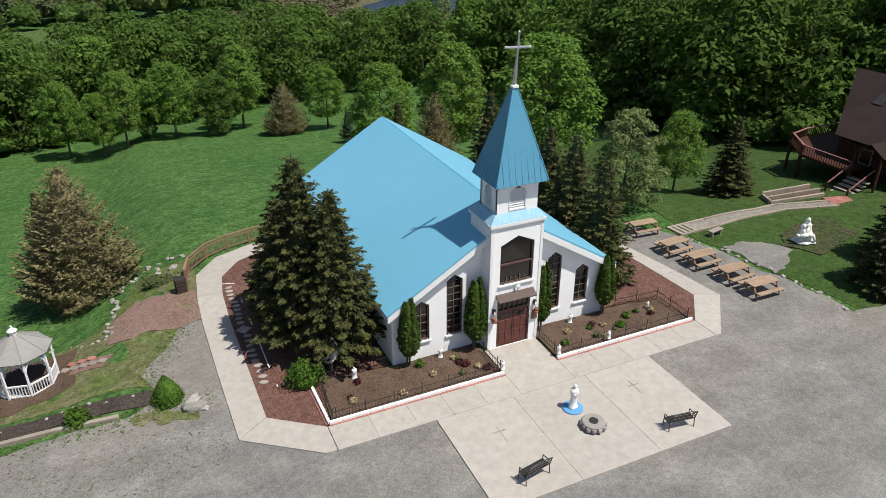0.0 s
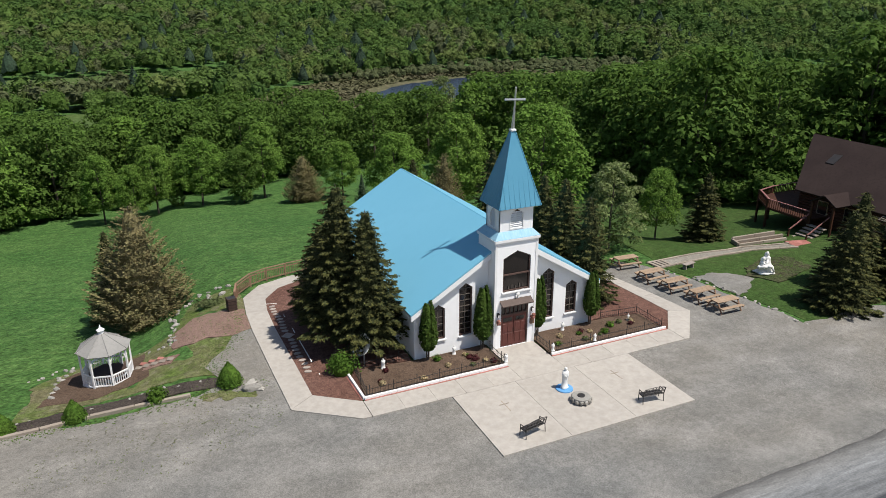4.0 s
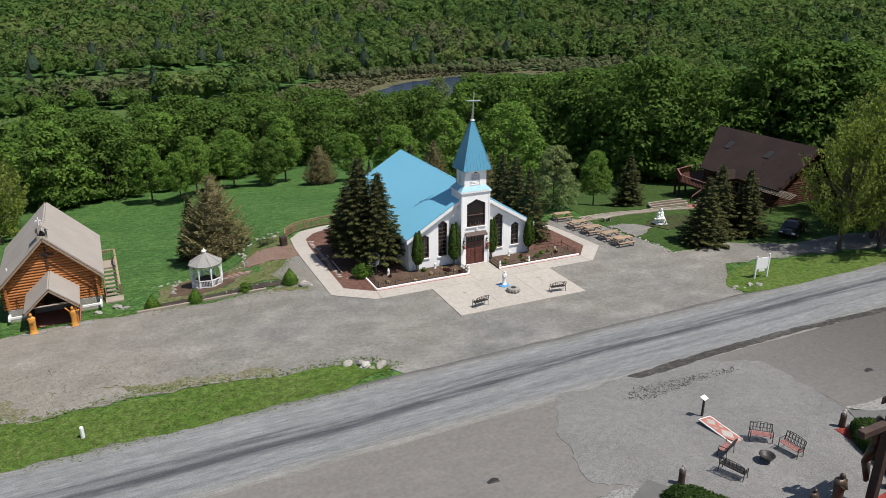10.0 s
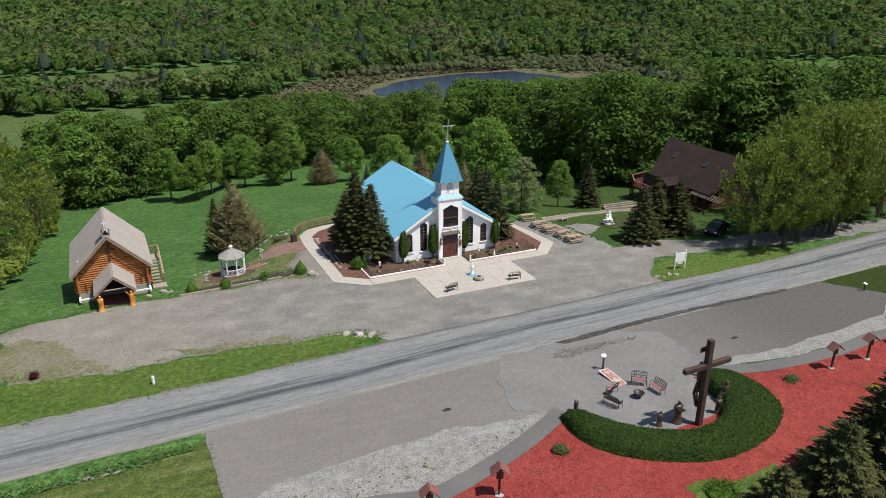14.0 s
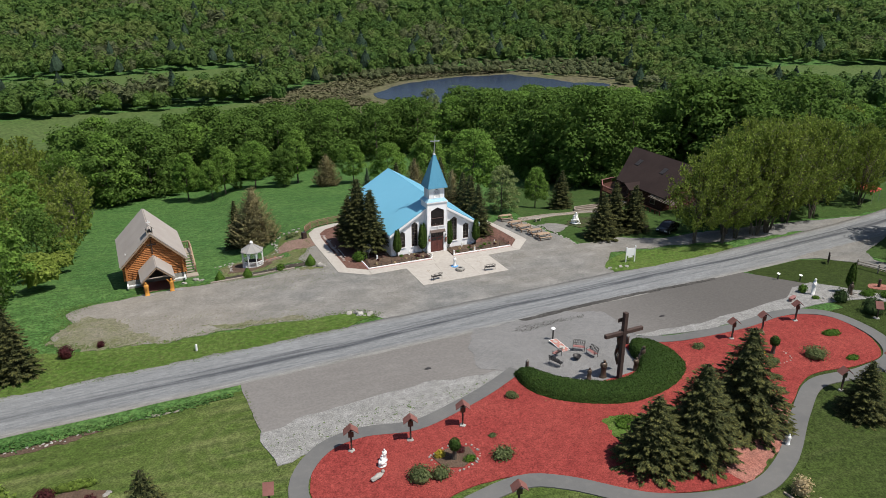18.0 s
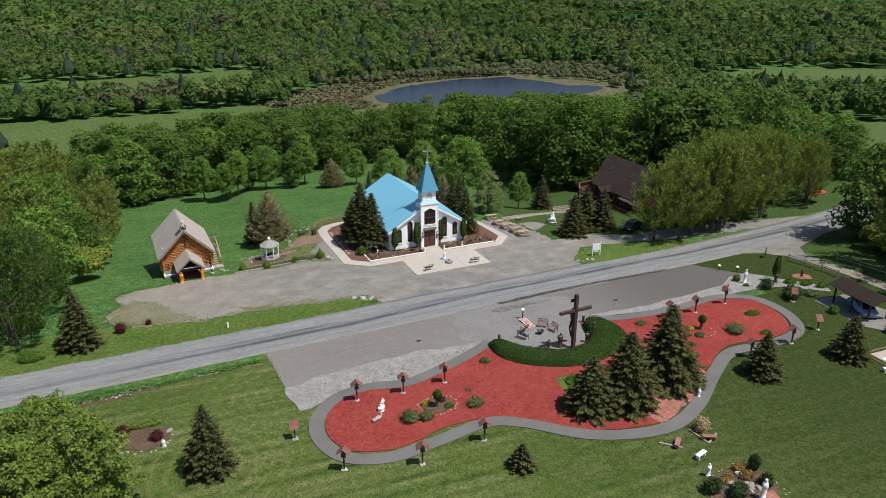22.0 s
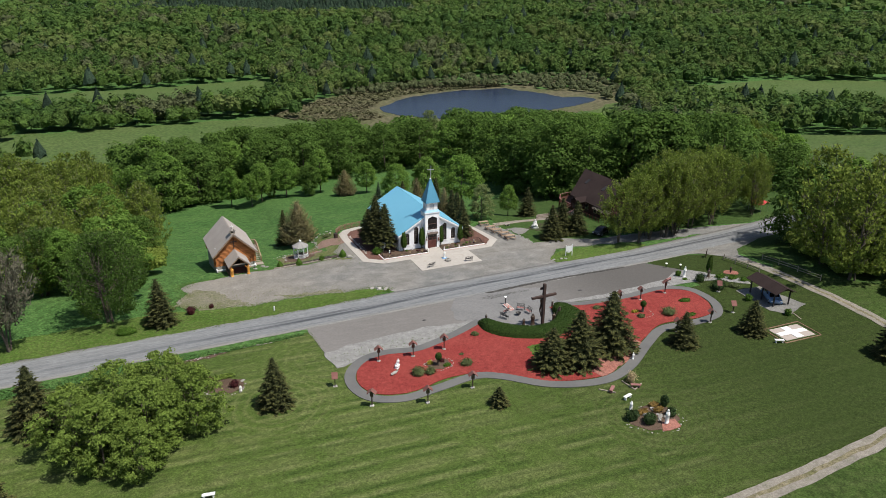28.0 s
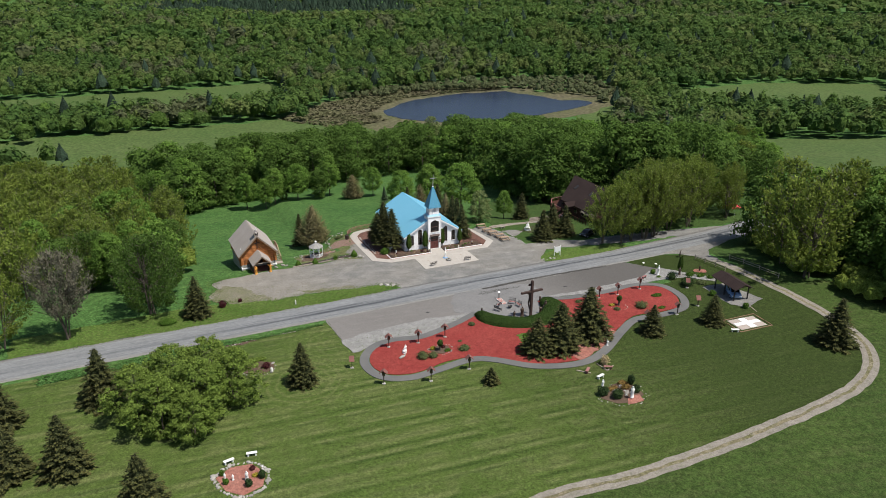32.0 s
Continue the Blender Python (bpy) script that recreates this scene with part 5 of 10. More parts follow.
def trunk_mesh(name, h, spread, seed, stems=1, limbs=7, thick=0.16):
    rng = random.Random(seed)
    bm = bmesh.new()
    for s in range(stems):
        lean = Vector((rng.uniform(-1, 1), rng.uniform(-1, 1), 0)) * (0.03 if stems == 1 else 0.16)
        base = Vector((rng.uniform(-0.03, 0.03), rng.uniform(-0.03, 0.03), -0.03)) if stems > 1 else Vector((0, 0, -0.03))
        top = base + (Vector((0, 0, 1)) + lean) * h * 0.85
        mid = base.lerp(top, 0.5) + Vector((rng.uniform(-0.015, 0.015), rng.uniform(-0.015, 0.015), 0))
        rod(base, mid, thick / math.sqrt(stems), thick * 0.62 / math.sqrt(stems), 7, bm)
        rod(mid, top, thick * 0.62 / math.sqrt(stems), thick * 0.12, 6, bm)
        for k in range(limbs):
            t = rng.uniform(0.32, 0.85)
            a = rng.uniform(0, 6.28)
            root = base.lerp(mid, t * 2) if t < 0.5 else mid.lerp(top, t * 2 - 1)
            tip = root + Vector((math.cos(a), math.sin(a), 0.75)) * spread * (1.05 - t) * rng.uniform(0.6, 1.0)
            rod(root, tip, thick * 0.34 * (1.1 - t), thick * 0.06, 5, bm)
    mesh = bpy.data.meshes.new(name)
    bm.to_mesh(mesh)
    bm.free()
    mesh.materials.append(BARK)
    return mesh


def broadleaf(seed, material, r=0.42, low=0.16, clumps=60, count=6000, size=0.016, clump=0.25, egg=0.1, stems=1, flat=0.68, ragged=0.22, inner=0.42):
    """A unit-height broadleaf tree: trunk with limbs, and a crown of leaf sprays in clumps."""
    rng = np.random.default_rng(seed)
    c, radii = crown_clumps(rng, r, low, clumps, clump, egg, inner)
    co, faces = clump_leaves(c, radii, count, size, rng, flat, ragged)
    return trunk_mesh("trunk", 1.0, r, seed, stems, 7, 0.017), mesh_of("crown", co, faces, material)


def brushy(seed, material, twig, r=0.36, low=0.05, shoots=260, count=6000, size=0.020, egg=0.1, stems=4, bare=0.22):
    """A unit-height tree just coming into leaf: many upright shoots, each a brush of twigs and small leaves."""
    rng = np.random.default_rng(seed)
    tips, _ = crown_clumps(rng, r, low + 0.1, shoots, 0.12, egg, 0.25)
    root = np.stack([tips[:, 0] * 0.35, tips[:, 1] * 0.35, np.maximum(low * 0.6, tips[:, 2] - 0.16 - 0.5 * np.hypot(tips[:, 0], tips[:, 1]))], -1)
    which = rng.integers(0, shoots, count)
    f = (1 - 0.62 * rng.random(count) ** 1.6)[:, None]
    spread = rng.normal(0, 0.019, (count, 3)) * (0.3 + 0.7 * f)
    pos = root[which] + (tips - root)[which] * f + spread
    way = (tips - root)[which] / 0.25 + np.array([0, 0, 0.55]) + 0.75 * rng.normal(size=(count, 3))
    bark = rng.random(count) < bare
    length = size * rng.uniform(0.6, 1.4, count) * np.where(bark, 2.2, 1.0)
    width = length * np.where(bark, 0.05, 0.50)
    out = pos * np.array([1.4, 1.4, 0.6]) + np.array([0, 0, 0.25])
    co, faces = strokes(pos, way, out + 0.65 * rng.normal(size=(count, 3)), length, width)
    crown = mesh_of("crown", co, faces, material)
    crown.materials.append(twig)
    crown.polygons.foreach_set("material_index", bark.astype(np.int32))
    return trunk_mesh("trunk", 1.0, r * 1.3, seed, stems, 9, 0.017), crown


def conifer(seed, material, tips, r=0.26, whorls=22, branches=12, low=0.05, droop=0.32, open_=0.0, power=0.85, size=0.043, thick=60, fan=0.30):
    """A unit-height spruce: tiers of boughs, each a fan of slim needle sprays, with paler new growth at the ends."""
    rng = np.random.default_rng(seed)
    base, way, nor, siz, tip = [], [], [], [], []
    for w in range(whorls):
        z = min(max(low + (1 - low) * (w + rng.uniform(-0.3, 0.3)) / whorls, low), 0.985)
        reach = r * (1 - (z - low) / (1 - low)) ** power + 0.012
        nb = max(4, int(branches * (0.45 + 0.55 * reach / r)))
        off = rng.uniform(0, 6.28)
        for b in range(nb):
            if rng.random() < open_:
                continue
            a = off + 6.283 * b / nb + rng.uniform(-0.25, 0.25)
            length = reach * rng.uniform(0.80, 1.10)
            zz = z + rng.uniform(-0.014, 0.014)
            m = max(7, int(thick * length / r))
            f = 0.12 + 0.88 * rng.random(m) ** 0.75
            g = rng.uniform(-1, 1, m)
            lateral = g * length * (fan * (1 - f ** 1.6) + 0.03)
            out = np.array([math.cos(a), math.sin(a)])
            along = length * f * (1 - 0.10 * g * g)
            hh = zz + 0.06 * length - droop * length * f * f + 0.55 * length * np.maximum(0, f - 0.72) - 0.35 * np.abs(lateral) + rng.normal(0, 0.003, m)
            base.append(np.stack([out[0] * along - out[1] * lateral, out[1] * along + out[0] * lateral, hh], -1))
            turn = a + g * 0.75 + rng.normal(0, 0.3, m)
            way.append(np.stack([np.cos(turn), np.sin(turn), -droop * 0.9 * f + rng.normal(0, 0.13, m) + 0.10], -1))
            nor.append(np.stack([out[0] * 0.55 + rng.normal(0, 0.28, m), out[1] * 0.55 + rng.normal(0, 0.28, m), np.ones(m)], -1))
            siz.append(size * (0.55 + 0.45 * length / r) * rng.uniform(0.7, 1.3, m))
            tip.append((f + 0.3 * np.abs(g) + rng.normal(0, 0.12, m)) > 0.99)
    base, way, nor, siz, tip = (np.concatenate(v) for v in (base, way, nor, siz, tip))
    way /= np.linalg.norm(way, axis=1, keepdims=True)
    side = np.cross(way, nor)
    side /= np.maximum(1e-6, np.linalg.norm(side, axis=1, keepdims=True))
    s = siz[:, None]
    co = np.stack([base - side * s * 0.30, base + way * s, base + side * s * 0.30], 1).reshape(-1, 3)
    bm = rod((0, 0, -0.03), (0, 0, 0.985), 0.018, 0.003, 7)
    trunk = bpy.data.meshes.new("trunk")
    bm.to_mesh(trunk)
    bm.free()
    trunk.materials.append(BARK)
    inner, faces = [], [tuple(f) for f in np.arange(len(co)).reshape(-1, 3)]
    for w in range(14):
        z = low + 0.01 + (0.95 - low) * w / 13
        for k in range(10):
            a, reach = 0.628 * k + 0.3 * w, r * max(0.0, 1 - (z - low) / (1 - low)) ** power * rng.uniform(0.38, 0.62) + 0.004
            inner.append((math.cos(a) * reach, math.sin(a) * reach, z + rng.uniform(-0.015, 0.015)))
    n0 = len(co)
    faces += [(n0 + 10 * w + k, n0 + 10 * w + (k + 1) % 10, n0 + 10 * w + 10 + (k + 1) % 10, n0 + 10 * w + 10 + k) for w in range(13) for k in range(10)]
    crown = mesh_of("crown", np.concatenate([co, np.array(inner)]), faces, material)
    crown.materials.append(tips)
    crown.polygons.foreach_set("material_index", np.concatenate([tip.astype(np.int32), np.zeros(130, np.int32)]))
    return trunk, crown


KINDS = {
    "maple": [broadleaf(s, MAPLE, 0.40 + 0.03 * (s % 3), 0.06, 70, 10500, 0.0160, 0.28) for s in (11, 12)],
    "spring": [broadleaf(s, SPRING, 0.31 + 0.03 * (s % 3), 0.20, 150, 11000, 0.0135, 0.20, 0.25, flat=0.85) for s in (21, 22, 23)],
    "pale": [broadleaf(s, PALE_LEAF, 0.42, 0.04, 110, 8500, 0.0155, 0.2, 0.35) for s in (25,)],
    "olive": [brushy(s, OLIVE, TWIG, 0.36 + 0.04 * (s % 3), 0.16, 95, 8000, 0.0185, 0.12, 5, 0.12) for s in (31, 32, 33)],
    "bushy": [broadleaf(s, APPLE, 0.52, -0.05, 150, 9500, 0.0185, 0.14, 0.15, 3, ragged=0.8) for s in (41, 42, 43)],
    "spruce": [conifer(s, NEEDLES, NEEDLES_TIP, 0.37, 21, 14, size=0.034, thick=92, power=0.74) for s in (51, 52, 53)],
    "tall_spruce": [conifer(s, NEEDLES, NEEDLES_TIP, 0.36, 23, 15, 0.18, size=0.026, thick=165, power=0.66) for s in (55, 56)],
    "blue_spruce": [conifer(s, NEEDLES_BLUE, NEEDLES_BLUE, 0.28, 19, 10, 0.10, 0.05, 0.15, size=0.030, thick=70) for s in (61, 62)],
    "brown_pine": [conifer(s, NEEDLES_BROWN, NEEDLES_OLIVE, 0.47, 24, 20, 0.02, -0.12, 0.06, 0.74, 0.026, 120, 0.45) for s in (71, 72)],
    "small_spruce": [conifer(s, NEEDLES, NEEDLES_TIP, 0.36, 13, 12, 0.03, 0.2, 0.05, 0.8, 0.06) for s in (81,)],
    "willow": [brushy(s, MAPLE, TWIG, 0.44, 0.06, 170, 11000, 0.0175, 0.15, 5, 0.10) for s in (35, 36)],
    "twiggy": [brushy(s, TWIG, TWIG, 0.30, 0.25, 150, 6000, 0.024, -0.3, 5, 0.85) for s in (91,)],
}
COARSE = {
    "maple": [broadleaf(s, MAPLE, 0.43, 0.0, 62, 4500, 0.0215, 0.30) for s in (111, 112, 113, 114)],
    "spring": [broadleaf(s, SPRING, 0.38, 0.04, 90, 3600, 0.0220, 0.23, 0.25, flat=0.85) for s in (121, 122, 123)],
    "olive": [brushy(s, OLIVE, TWIG, 0.38, 0.06, 80, 3800, 0.0280, 0.0, 4, 0.14) for s in (131, 132, 133)],
    "thicket": [brushy(s, OLIVE, TWIG, 0.45, 0.1, 90, 2200, 0.037, 0.0, 2, 0.10) for s in (151, 152)],
    "bushy": [brushy(s, OLIVE if s % 2 else SPRING, TWIG, 0.48, 0.0, 90, 4800, 0.028, 0.1, 4, 0.08) for s in (141, 142)],
}
WORDS = {
    "maple": ("broadleaf_tree", "tall dark green maple tree in full leaf", "tree"),
    "spring": ("broadleaf_tree", "bright spring-green broadleaf tree in the grass", "tree"),
    "olive": ("broadleaf_tree", "slender multi-stem tree with young olive leaves", "tree"),
    "bushy": ("broadleaf_tree", "low bushy spreading tree with fresh leaves", "tree"),
    "spruce": ("spruce_tree", "dark green spruce tree with drooping boughs", "spruce tree"),
    "tall_spruce": ("spruce_tree", "dark green spruce tree with a bare lower trunk", "spruce tree"),
    "blue_spruce": ("spruce_tree", "airy blue-green spruce tree on the grass", "spruce tree"),
    "brown_pine": ("pine_tree", "broad pine tree with browning needles", "pine tree"),
    "small_spruce": ("spruce_tree", "small squat dwarf spruce on the lawn", "spruce tree"),
    "pale": ("blossoming_tree", "pale blossoming round tree beside the spruces", "tree"),
    "thicket": ("broadleaf_tree", "young olive-leaved tree in dense woods", "tree"),
    "willow": ("broadleaf_tree", "big round dense tree with fine green leaves", "tree"),
    "twiggy": ("bare_tree", "tall grey tree with bare twigs and few leaves", "tree"),
}
dice = random.Random(5)


def tree(kind, x, y, h, wide=1.0, group="", turn=None, sink=0.0):
    trunk, crown = dice.choice(COARSE[kind] if group.startswith("woods") else KINDS[kind])
    name, label, category = WORDS[kind]
    ob = thing(name, (x, y, ground_at(x, y) - sink), dice.uniform(0, 360) if turn is None else turn, label, category, group)
    ob.scale = (h * wide, h * wide, h)
    for part_name, mesh in (("trunk", trunk), ("crown", crown)):
        new(part_name, mesh).parent = ob
    return ob


def inside(x, y, poly):
    hit = False
    for k in range(len(poly)):
        (ax, ay), (bx, by) = poly[k - 1], poly[k]
        if (ay > y) != (by > y) and x < (bx - ax) * (y - ay) / (by - ay) + ax:
            hit = not hit
    return hit


def scatter(poly, spacing, seed, keep_out=()):
    rng = random.Random(seed)
    xs, ys = [p[0] for p in poly], [p[1] for p in poly]
    out = []
    y = min(ys)
    while y < max(ys):
        x = min(xs)
        while x < max(xs):
            px, py = x + rng.uniform(-0.75, 0.75) * spacing, y + rng.uniform(-0.75, 0.75) * spacing
            if inside(px, py, poly) and not any(inside(px, py, k) for k in keep_out):
                out.append((px, py))
            x += spacing
        y += spacing
    return out


# trees on the meadow and round the church
for kind, x, y, h, wide in (("spring", -16.4, 87.5, 11.2, 0.95), ("spring", -24.6, 90.6, 11.5, 0.9), ("spring", -19.6, 85.5, 9.5, 0.8), ("spring", -9.4, 87.3, 11.4, 1.0), ("maple", -3.0, 84.8, 9.2, 0.85), ("spring", 1.1, 88.4, 13.0, 0.95), ("brown_pine", 5.6, 77.4, 7.6, 1.0), ("spring", 11.9, 77.0, 9.2, 1.0), ("bushy", -13.1, 90.7, 2.4, 1.2)):
    tree(kind, x, y, h, wide, "meadow trees")
tree("brown_pine", -20.2, 21.1, 9.3, 0.95)
tree("spruce", -22.3, 25.4, 7.8, 0.72)
for x, y, h, wide in ((-9.2, 5.0, 10.3, 0.80), (-8.1, 3.2, 9.1, 0.76), (-9.5, 8.4, 6.8, 0.95)):
    tree("tall_spruce", x, y, h, wide, "spruces beside the church")
for kind, x, y, h, wide in (("spruce", 8.1, 4.4, 7.6, 0.84), ("spruce", 8.8, 8.4, 7.9, 0.90), ("spruce", 9.4, 12.2, 7.4, 0.90), ("brown_pine", 9.6, 16.4, 7.0, 0.6), ("spruce", 9.6, 21.0, 8.6, 0.8), ("brown_pine", 7.6, 27.0, 8.2, 0.7), ("spruce", 3.6, 25.0, 8.2, 0.7)):
    tree(kind, x, y, h, wide, "spruces beside the church")
tree("spring", 19.2, 28.2, 12.6, 1.15)
tree("spring", 13.4, 36.0, 12.0, 0.95)
tree("spring", 9.0, 44, 10.5, 1.0)
tree("spring", 19, 48, 11.5, 0.95)
tree("pale", 16.5, 12.8, 7.4, 0.95)
tree("pale", 54.0, 130.0, 19.5, 0.62)
tree("blue_spruce", 10.4, 61.8, 5.0, 1.0)
tree("spruce", 28.4, 14.2, 6.6, 0.95)
tree("spring", 25.2, 17.0, 7.0, 0.85)
for x, y, h in ((23.2, -3.9, 7.0), (26.9, -1.8, 7.4), (29.3, -3.2, 7.0)):
    tree("spruce", x, y, h, 0.98, "spruces before the brown house")
# woods behind the meadow and the house
GLADE = [(26, 80), (46, 80), (50, 122), (28, 122)]
BACK_WOODS = []
for k, (x, y) in enumerate(scatter([(-46, 96), (-10, 102), (28, 120), (48, 118), (49, 60), (49, 36), (56, 18), (72, 6), (96, 20), (132, 100), (118, 142), (60, 168), (0, 168), (-56, 150)], 9.5, 3, [GLADE])):
    if (y > 138 - 0.25 * max(0, x - 20)) or x > 92:
        BACK_WOODS.append((x, y))
    else:
        tree("maple" if dice.random() < 0.75 else "spring", x, y, dice.uniform(14.8, 18.0) * (1.0 + 0.14 * float(ease((x - 36) / 16))), dice.uniform(0.95, 1.15), "woods behind the meadow")
for k, (x, y) in enumerate(scatter([(-47, 10), (-45, 78), (-46, 96), (-58, 150), (-98, 168), (-94, 110), (-86, 20), (-64, -3)], 7.6, 4)):
    if x < -76 or y > 108:
        tree("thicket", x, y, dice.uniform(9, 13), dice.uniform(0.95, 1.2), "woods beside the meadow")
    else:
        tree(dice.choice(("olive", "bushy", "olive", "spring", "olive", "maple")), x, y, dice.uniform(8.5, 13), dice.uniform(0.95, 1.2), "woods beside the meadow")
# trees along the road
tree("willow", -54.6, -8.6, 14.0, 1.05)
tree("willow", -52.8, -1.5, 11.5, 1.05)
tree("willow", -56, 4, 10.5, 1.15)
tree("spring", -60.5, 8, 10.5, 1.15)
tree("willow", -64, 9, 11.5, 1.15)
tree("twiggy", -67.0, -12.6, 14.5, 1.15)
tree("olive", -76, -12, 12.0, 1.2)
tree("olive", -82, -8, 11.0, 1.2)
tree("spruce", -47.8, -12.4, 7.4, 0.95)
for x, y, h in ((33.8, -11.0, 12.5), (37.2, -12.2, 13.5), (40.0, -9.8, 14.5), (43.8, -11.8, 15.5), (46.3, -11.6, 15.0), (48.0, -10.4, 15.5), (52.3, -9.4, 15.0), (57.5, -9.6, 15.0), (62, -5.0, 14.0), (45, -4.0, 13), (54, 0.0, 14), (40, -11.8, 10.5), (58, -4.6, 14), (66, -4.4, 13), (70, -8.0, 12), (49.5, -6.2, 14), (75, -4.0, 12), (62, 2.5, 13), (69, 3.0, 13)):
    tree("olive", x, y, h, 0.95, "slender trees along the road")
for x, y in scatter([(55, -27), (52.5, -40), (52, -58), (64, -70), (84, -56), (90, -22), (78, -24)], 7.5, 6):
    tree(dice.choice(("olive", "spring", "maple", "olive")), x, y, dice.uniform(13, 18), 1.05, "woods beyond the lane")
for x, y in scatter([(150, 78), (168, 74), (192, 96), (186, 112), (160, 122), (148, 104)], 9, 17):
    tree(dice.choice(("maple", "spring", "olive")), x, y, dice.uniform(8, 12), 1.1, "woods beyond the lane")
for x, y in scatter([(84, -4), (104, -2), (120, 30), (150, 84), (150, 110), (134, 96), (98, 18)], 9, 7):
    tree(dice.choice(("olive", "maple", "spring")), x, y, dice.uniform(9, 14), 1.15, "woods beyond the lane")
# spruces and shrubs on the lawn
for x, y, h, wide in ((-4.4, -48.1, 5.7, 1.32), (-0.6, -48.3, 7.4, 1.24), (5.1, -46.9, 8.3, 1.24), (14.4, -50.2, 4.9, 1.15), (25.1, -51.4, 5.0, 1.15), (-37.2, -42.4, 6.4, 0.95), (36.6, -63.8, 7.6, 1.1), (-61.6, -36.1, 8.0, 1.05), (-65.2, -49.4, 7.6, 1.05), (-71, -48.0, 7.4, 1.05), (-57.6, -59.4, 7.2, 1.1), (-73, -37.2, 7.8, 1.05)):
    tree("spruce", x, y, h, wide, "spruces on the lawn")
tree("small_spruce", -14.1, -52.5, 2.4, 1.5)
for x, y, h, wide in ((-55.0, -45.6, 7.2, 1.05), (-50.4, -44.6, 7.8, 1.05), (-46.0, -42.6, 7.2, 1.05), (-57.6, -41.4, 7.0, 1.05), (-51.6, -48.2, 5.6, 1.1), (-53.0, -40.0, 8.0, 1.0), (-48.4, -38.6, 7.6, 0.95)):
    tree("bushy", x, y, h, wide, "spreading apple trees on the lawn")


# ---- far woods and hedgerows, too many to count ----
def canopy(name, material, places, label, sprays, seed, tall=(8, 13), wide=0.42, conic=False, detail=2, leaf=0.16):
    """Many crowns in one mesh: each a lumpy body with leaf sprays standing off it."""
    rng = np.random.default_rng(seed)
    xy = np.array(places)
    n = len(xy)
    h = rng.uniform(*tall, n)
    r = h * wide * rng.uniform(0.8, 1.25, n)
    z = height(xy[:, 0], xy[:, 1]) + rolls(xy[:, 0], xy[:, 1])
    base = np.stack([xy[:, 0], xy[:, 1], z], -1)
    bm = bmesh.new()
    bmesh.ops.create_icosphere(bm, subdivisions=detail, radius=1)
    bmesh.ops.delete(bm, geom=[f for f in bm.faces if f.calc_center_median().z < -0.45], context="FACES")
    bm.verts.index_update()
    unit = np.array([v.co[:] for v in bm.verts])
    ball = np.array([[v.index for v in f.verts] for f in bm.faces])
    bm.free()
    knobs = sphere_dirs(n * 9, rng).reshape(n, 9, 3)

    def shell(d):
        d = d / np.linalg.norm(d, axis=-1, keepdims=True)
        near_knob = np.einsum("nvk,njk->nvj", d, knobs).max(2)
        body = (0.70 + 0.46 * np.exp(8 * (near_knob - 1)))[..., None] * d
        if conic:
            up = np.clip((d[..., 2:3] + 1) / 2, 0, 1)
            body = np.concatenate([d[..., :2] * 1.5 * (1 - up) ** 0.9, up * 2 - 1.0], -1) * (0.9 + 0.2 * rng.random(d.shape[:2] + (1,)))
        return body * np.stack([r, r, h * 0.46], -1)[:, None, :] + (base + np.stack([0 * h, 0 * h, h * 0.52], -1))[:, None, :]

    hull = shell(np.broadcast_to(unit, (n, *unit.shape)) + 0.10 * rng.normal(size=(n, *unit.shape)))
    heart = (base + np.stack([0 * h, 0 * h, h * 0.5], -1))[:, None, :]
    hull = heart + (hull - heart) * (1.0 if conic else 0.94)
    d = sphere_dirs(n * sprays, rng).reshape(n, sprays, 3)
    d[..., 2] = np.where(d[..., 2] < -0.35, -d[..., 2], d[..., 2])
    pos = shell(d) + d * r[:, None, None] * (0.22 * rng.random((n, sprays, 1)) - 0.10)
    nor = d + np.array([0, 0, 0.5]) + 0.4 * rng.normal(size=d.shape)
    co, faces = kites(pos.reshape(-1, 3), nor.reshape(-1, 3), np.repeat(r * leaf, sprays), rng, 0.8)
    m = len(unit)
    hulls = (np.arange(n)[:, None, None] * m + ball[None]).reshape(-1, 3)
    mesh = mesh_of(name, np.concatenate([hull.reshape(-1, 3), co]), np.concatenate([hulls, faces + n * m]), material)
    return tagged(new(name, mesh), label, "woods", "", "stuff")


FIELDS = [[(-220, 262), (-69, 262), (32, 268), (30, 246), (-12, 230), (-63, 195), (-220, 186)], [(-260, 388), (-80, 394), (41, 400), (44, 326), (5, 294), (-49, 304), (-120, 314), (-260, 314)], [(262, 262), (359, 262), (440, 222), (350, 120), (300, 128), (262, 190)], [(205, 112), (240, 70), (200, -10), (130, -10), (126, 50)], [(26, 268), (60, 306), (104, 340), (180, 346), (262, 316), (236, 236), (192, 202), (96, 194), (44, 222)]]
WEDGE_NEAR = [(-58, 152), (0, 172), (60, 172), (120, 146), (150, 112), (196, 62), (310, 100), (520, 250), (380, 430), (160, 520), (-160, 520), (-155, 420), (-135, 250), (-115, 172)]
canopy("undergrowth", MAPLE, scatter([(47, 24), (47.5, 34), (46, 48), (47, 62), (50, 62), (51, 40), (54, 22)], 2.8, 61) + scatter([(-44, 96), (-10, 104), (28, 121), (28, 124), (-12, 108), (-46, 100)], 3.2, 62), "dark undergrowth along the edge of the woods", 260, 201, tall=(2.2, 4.5), wide=0.5, leaf=0.11)
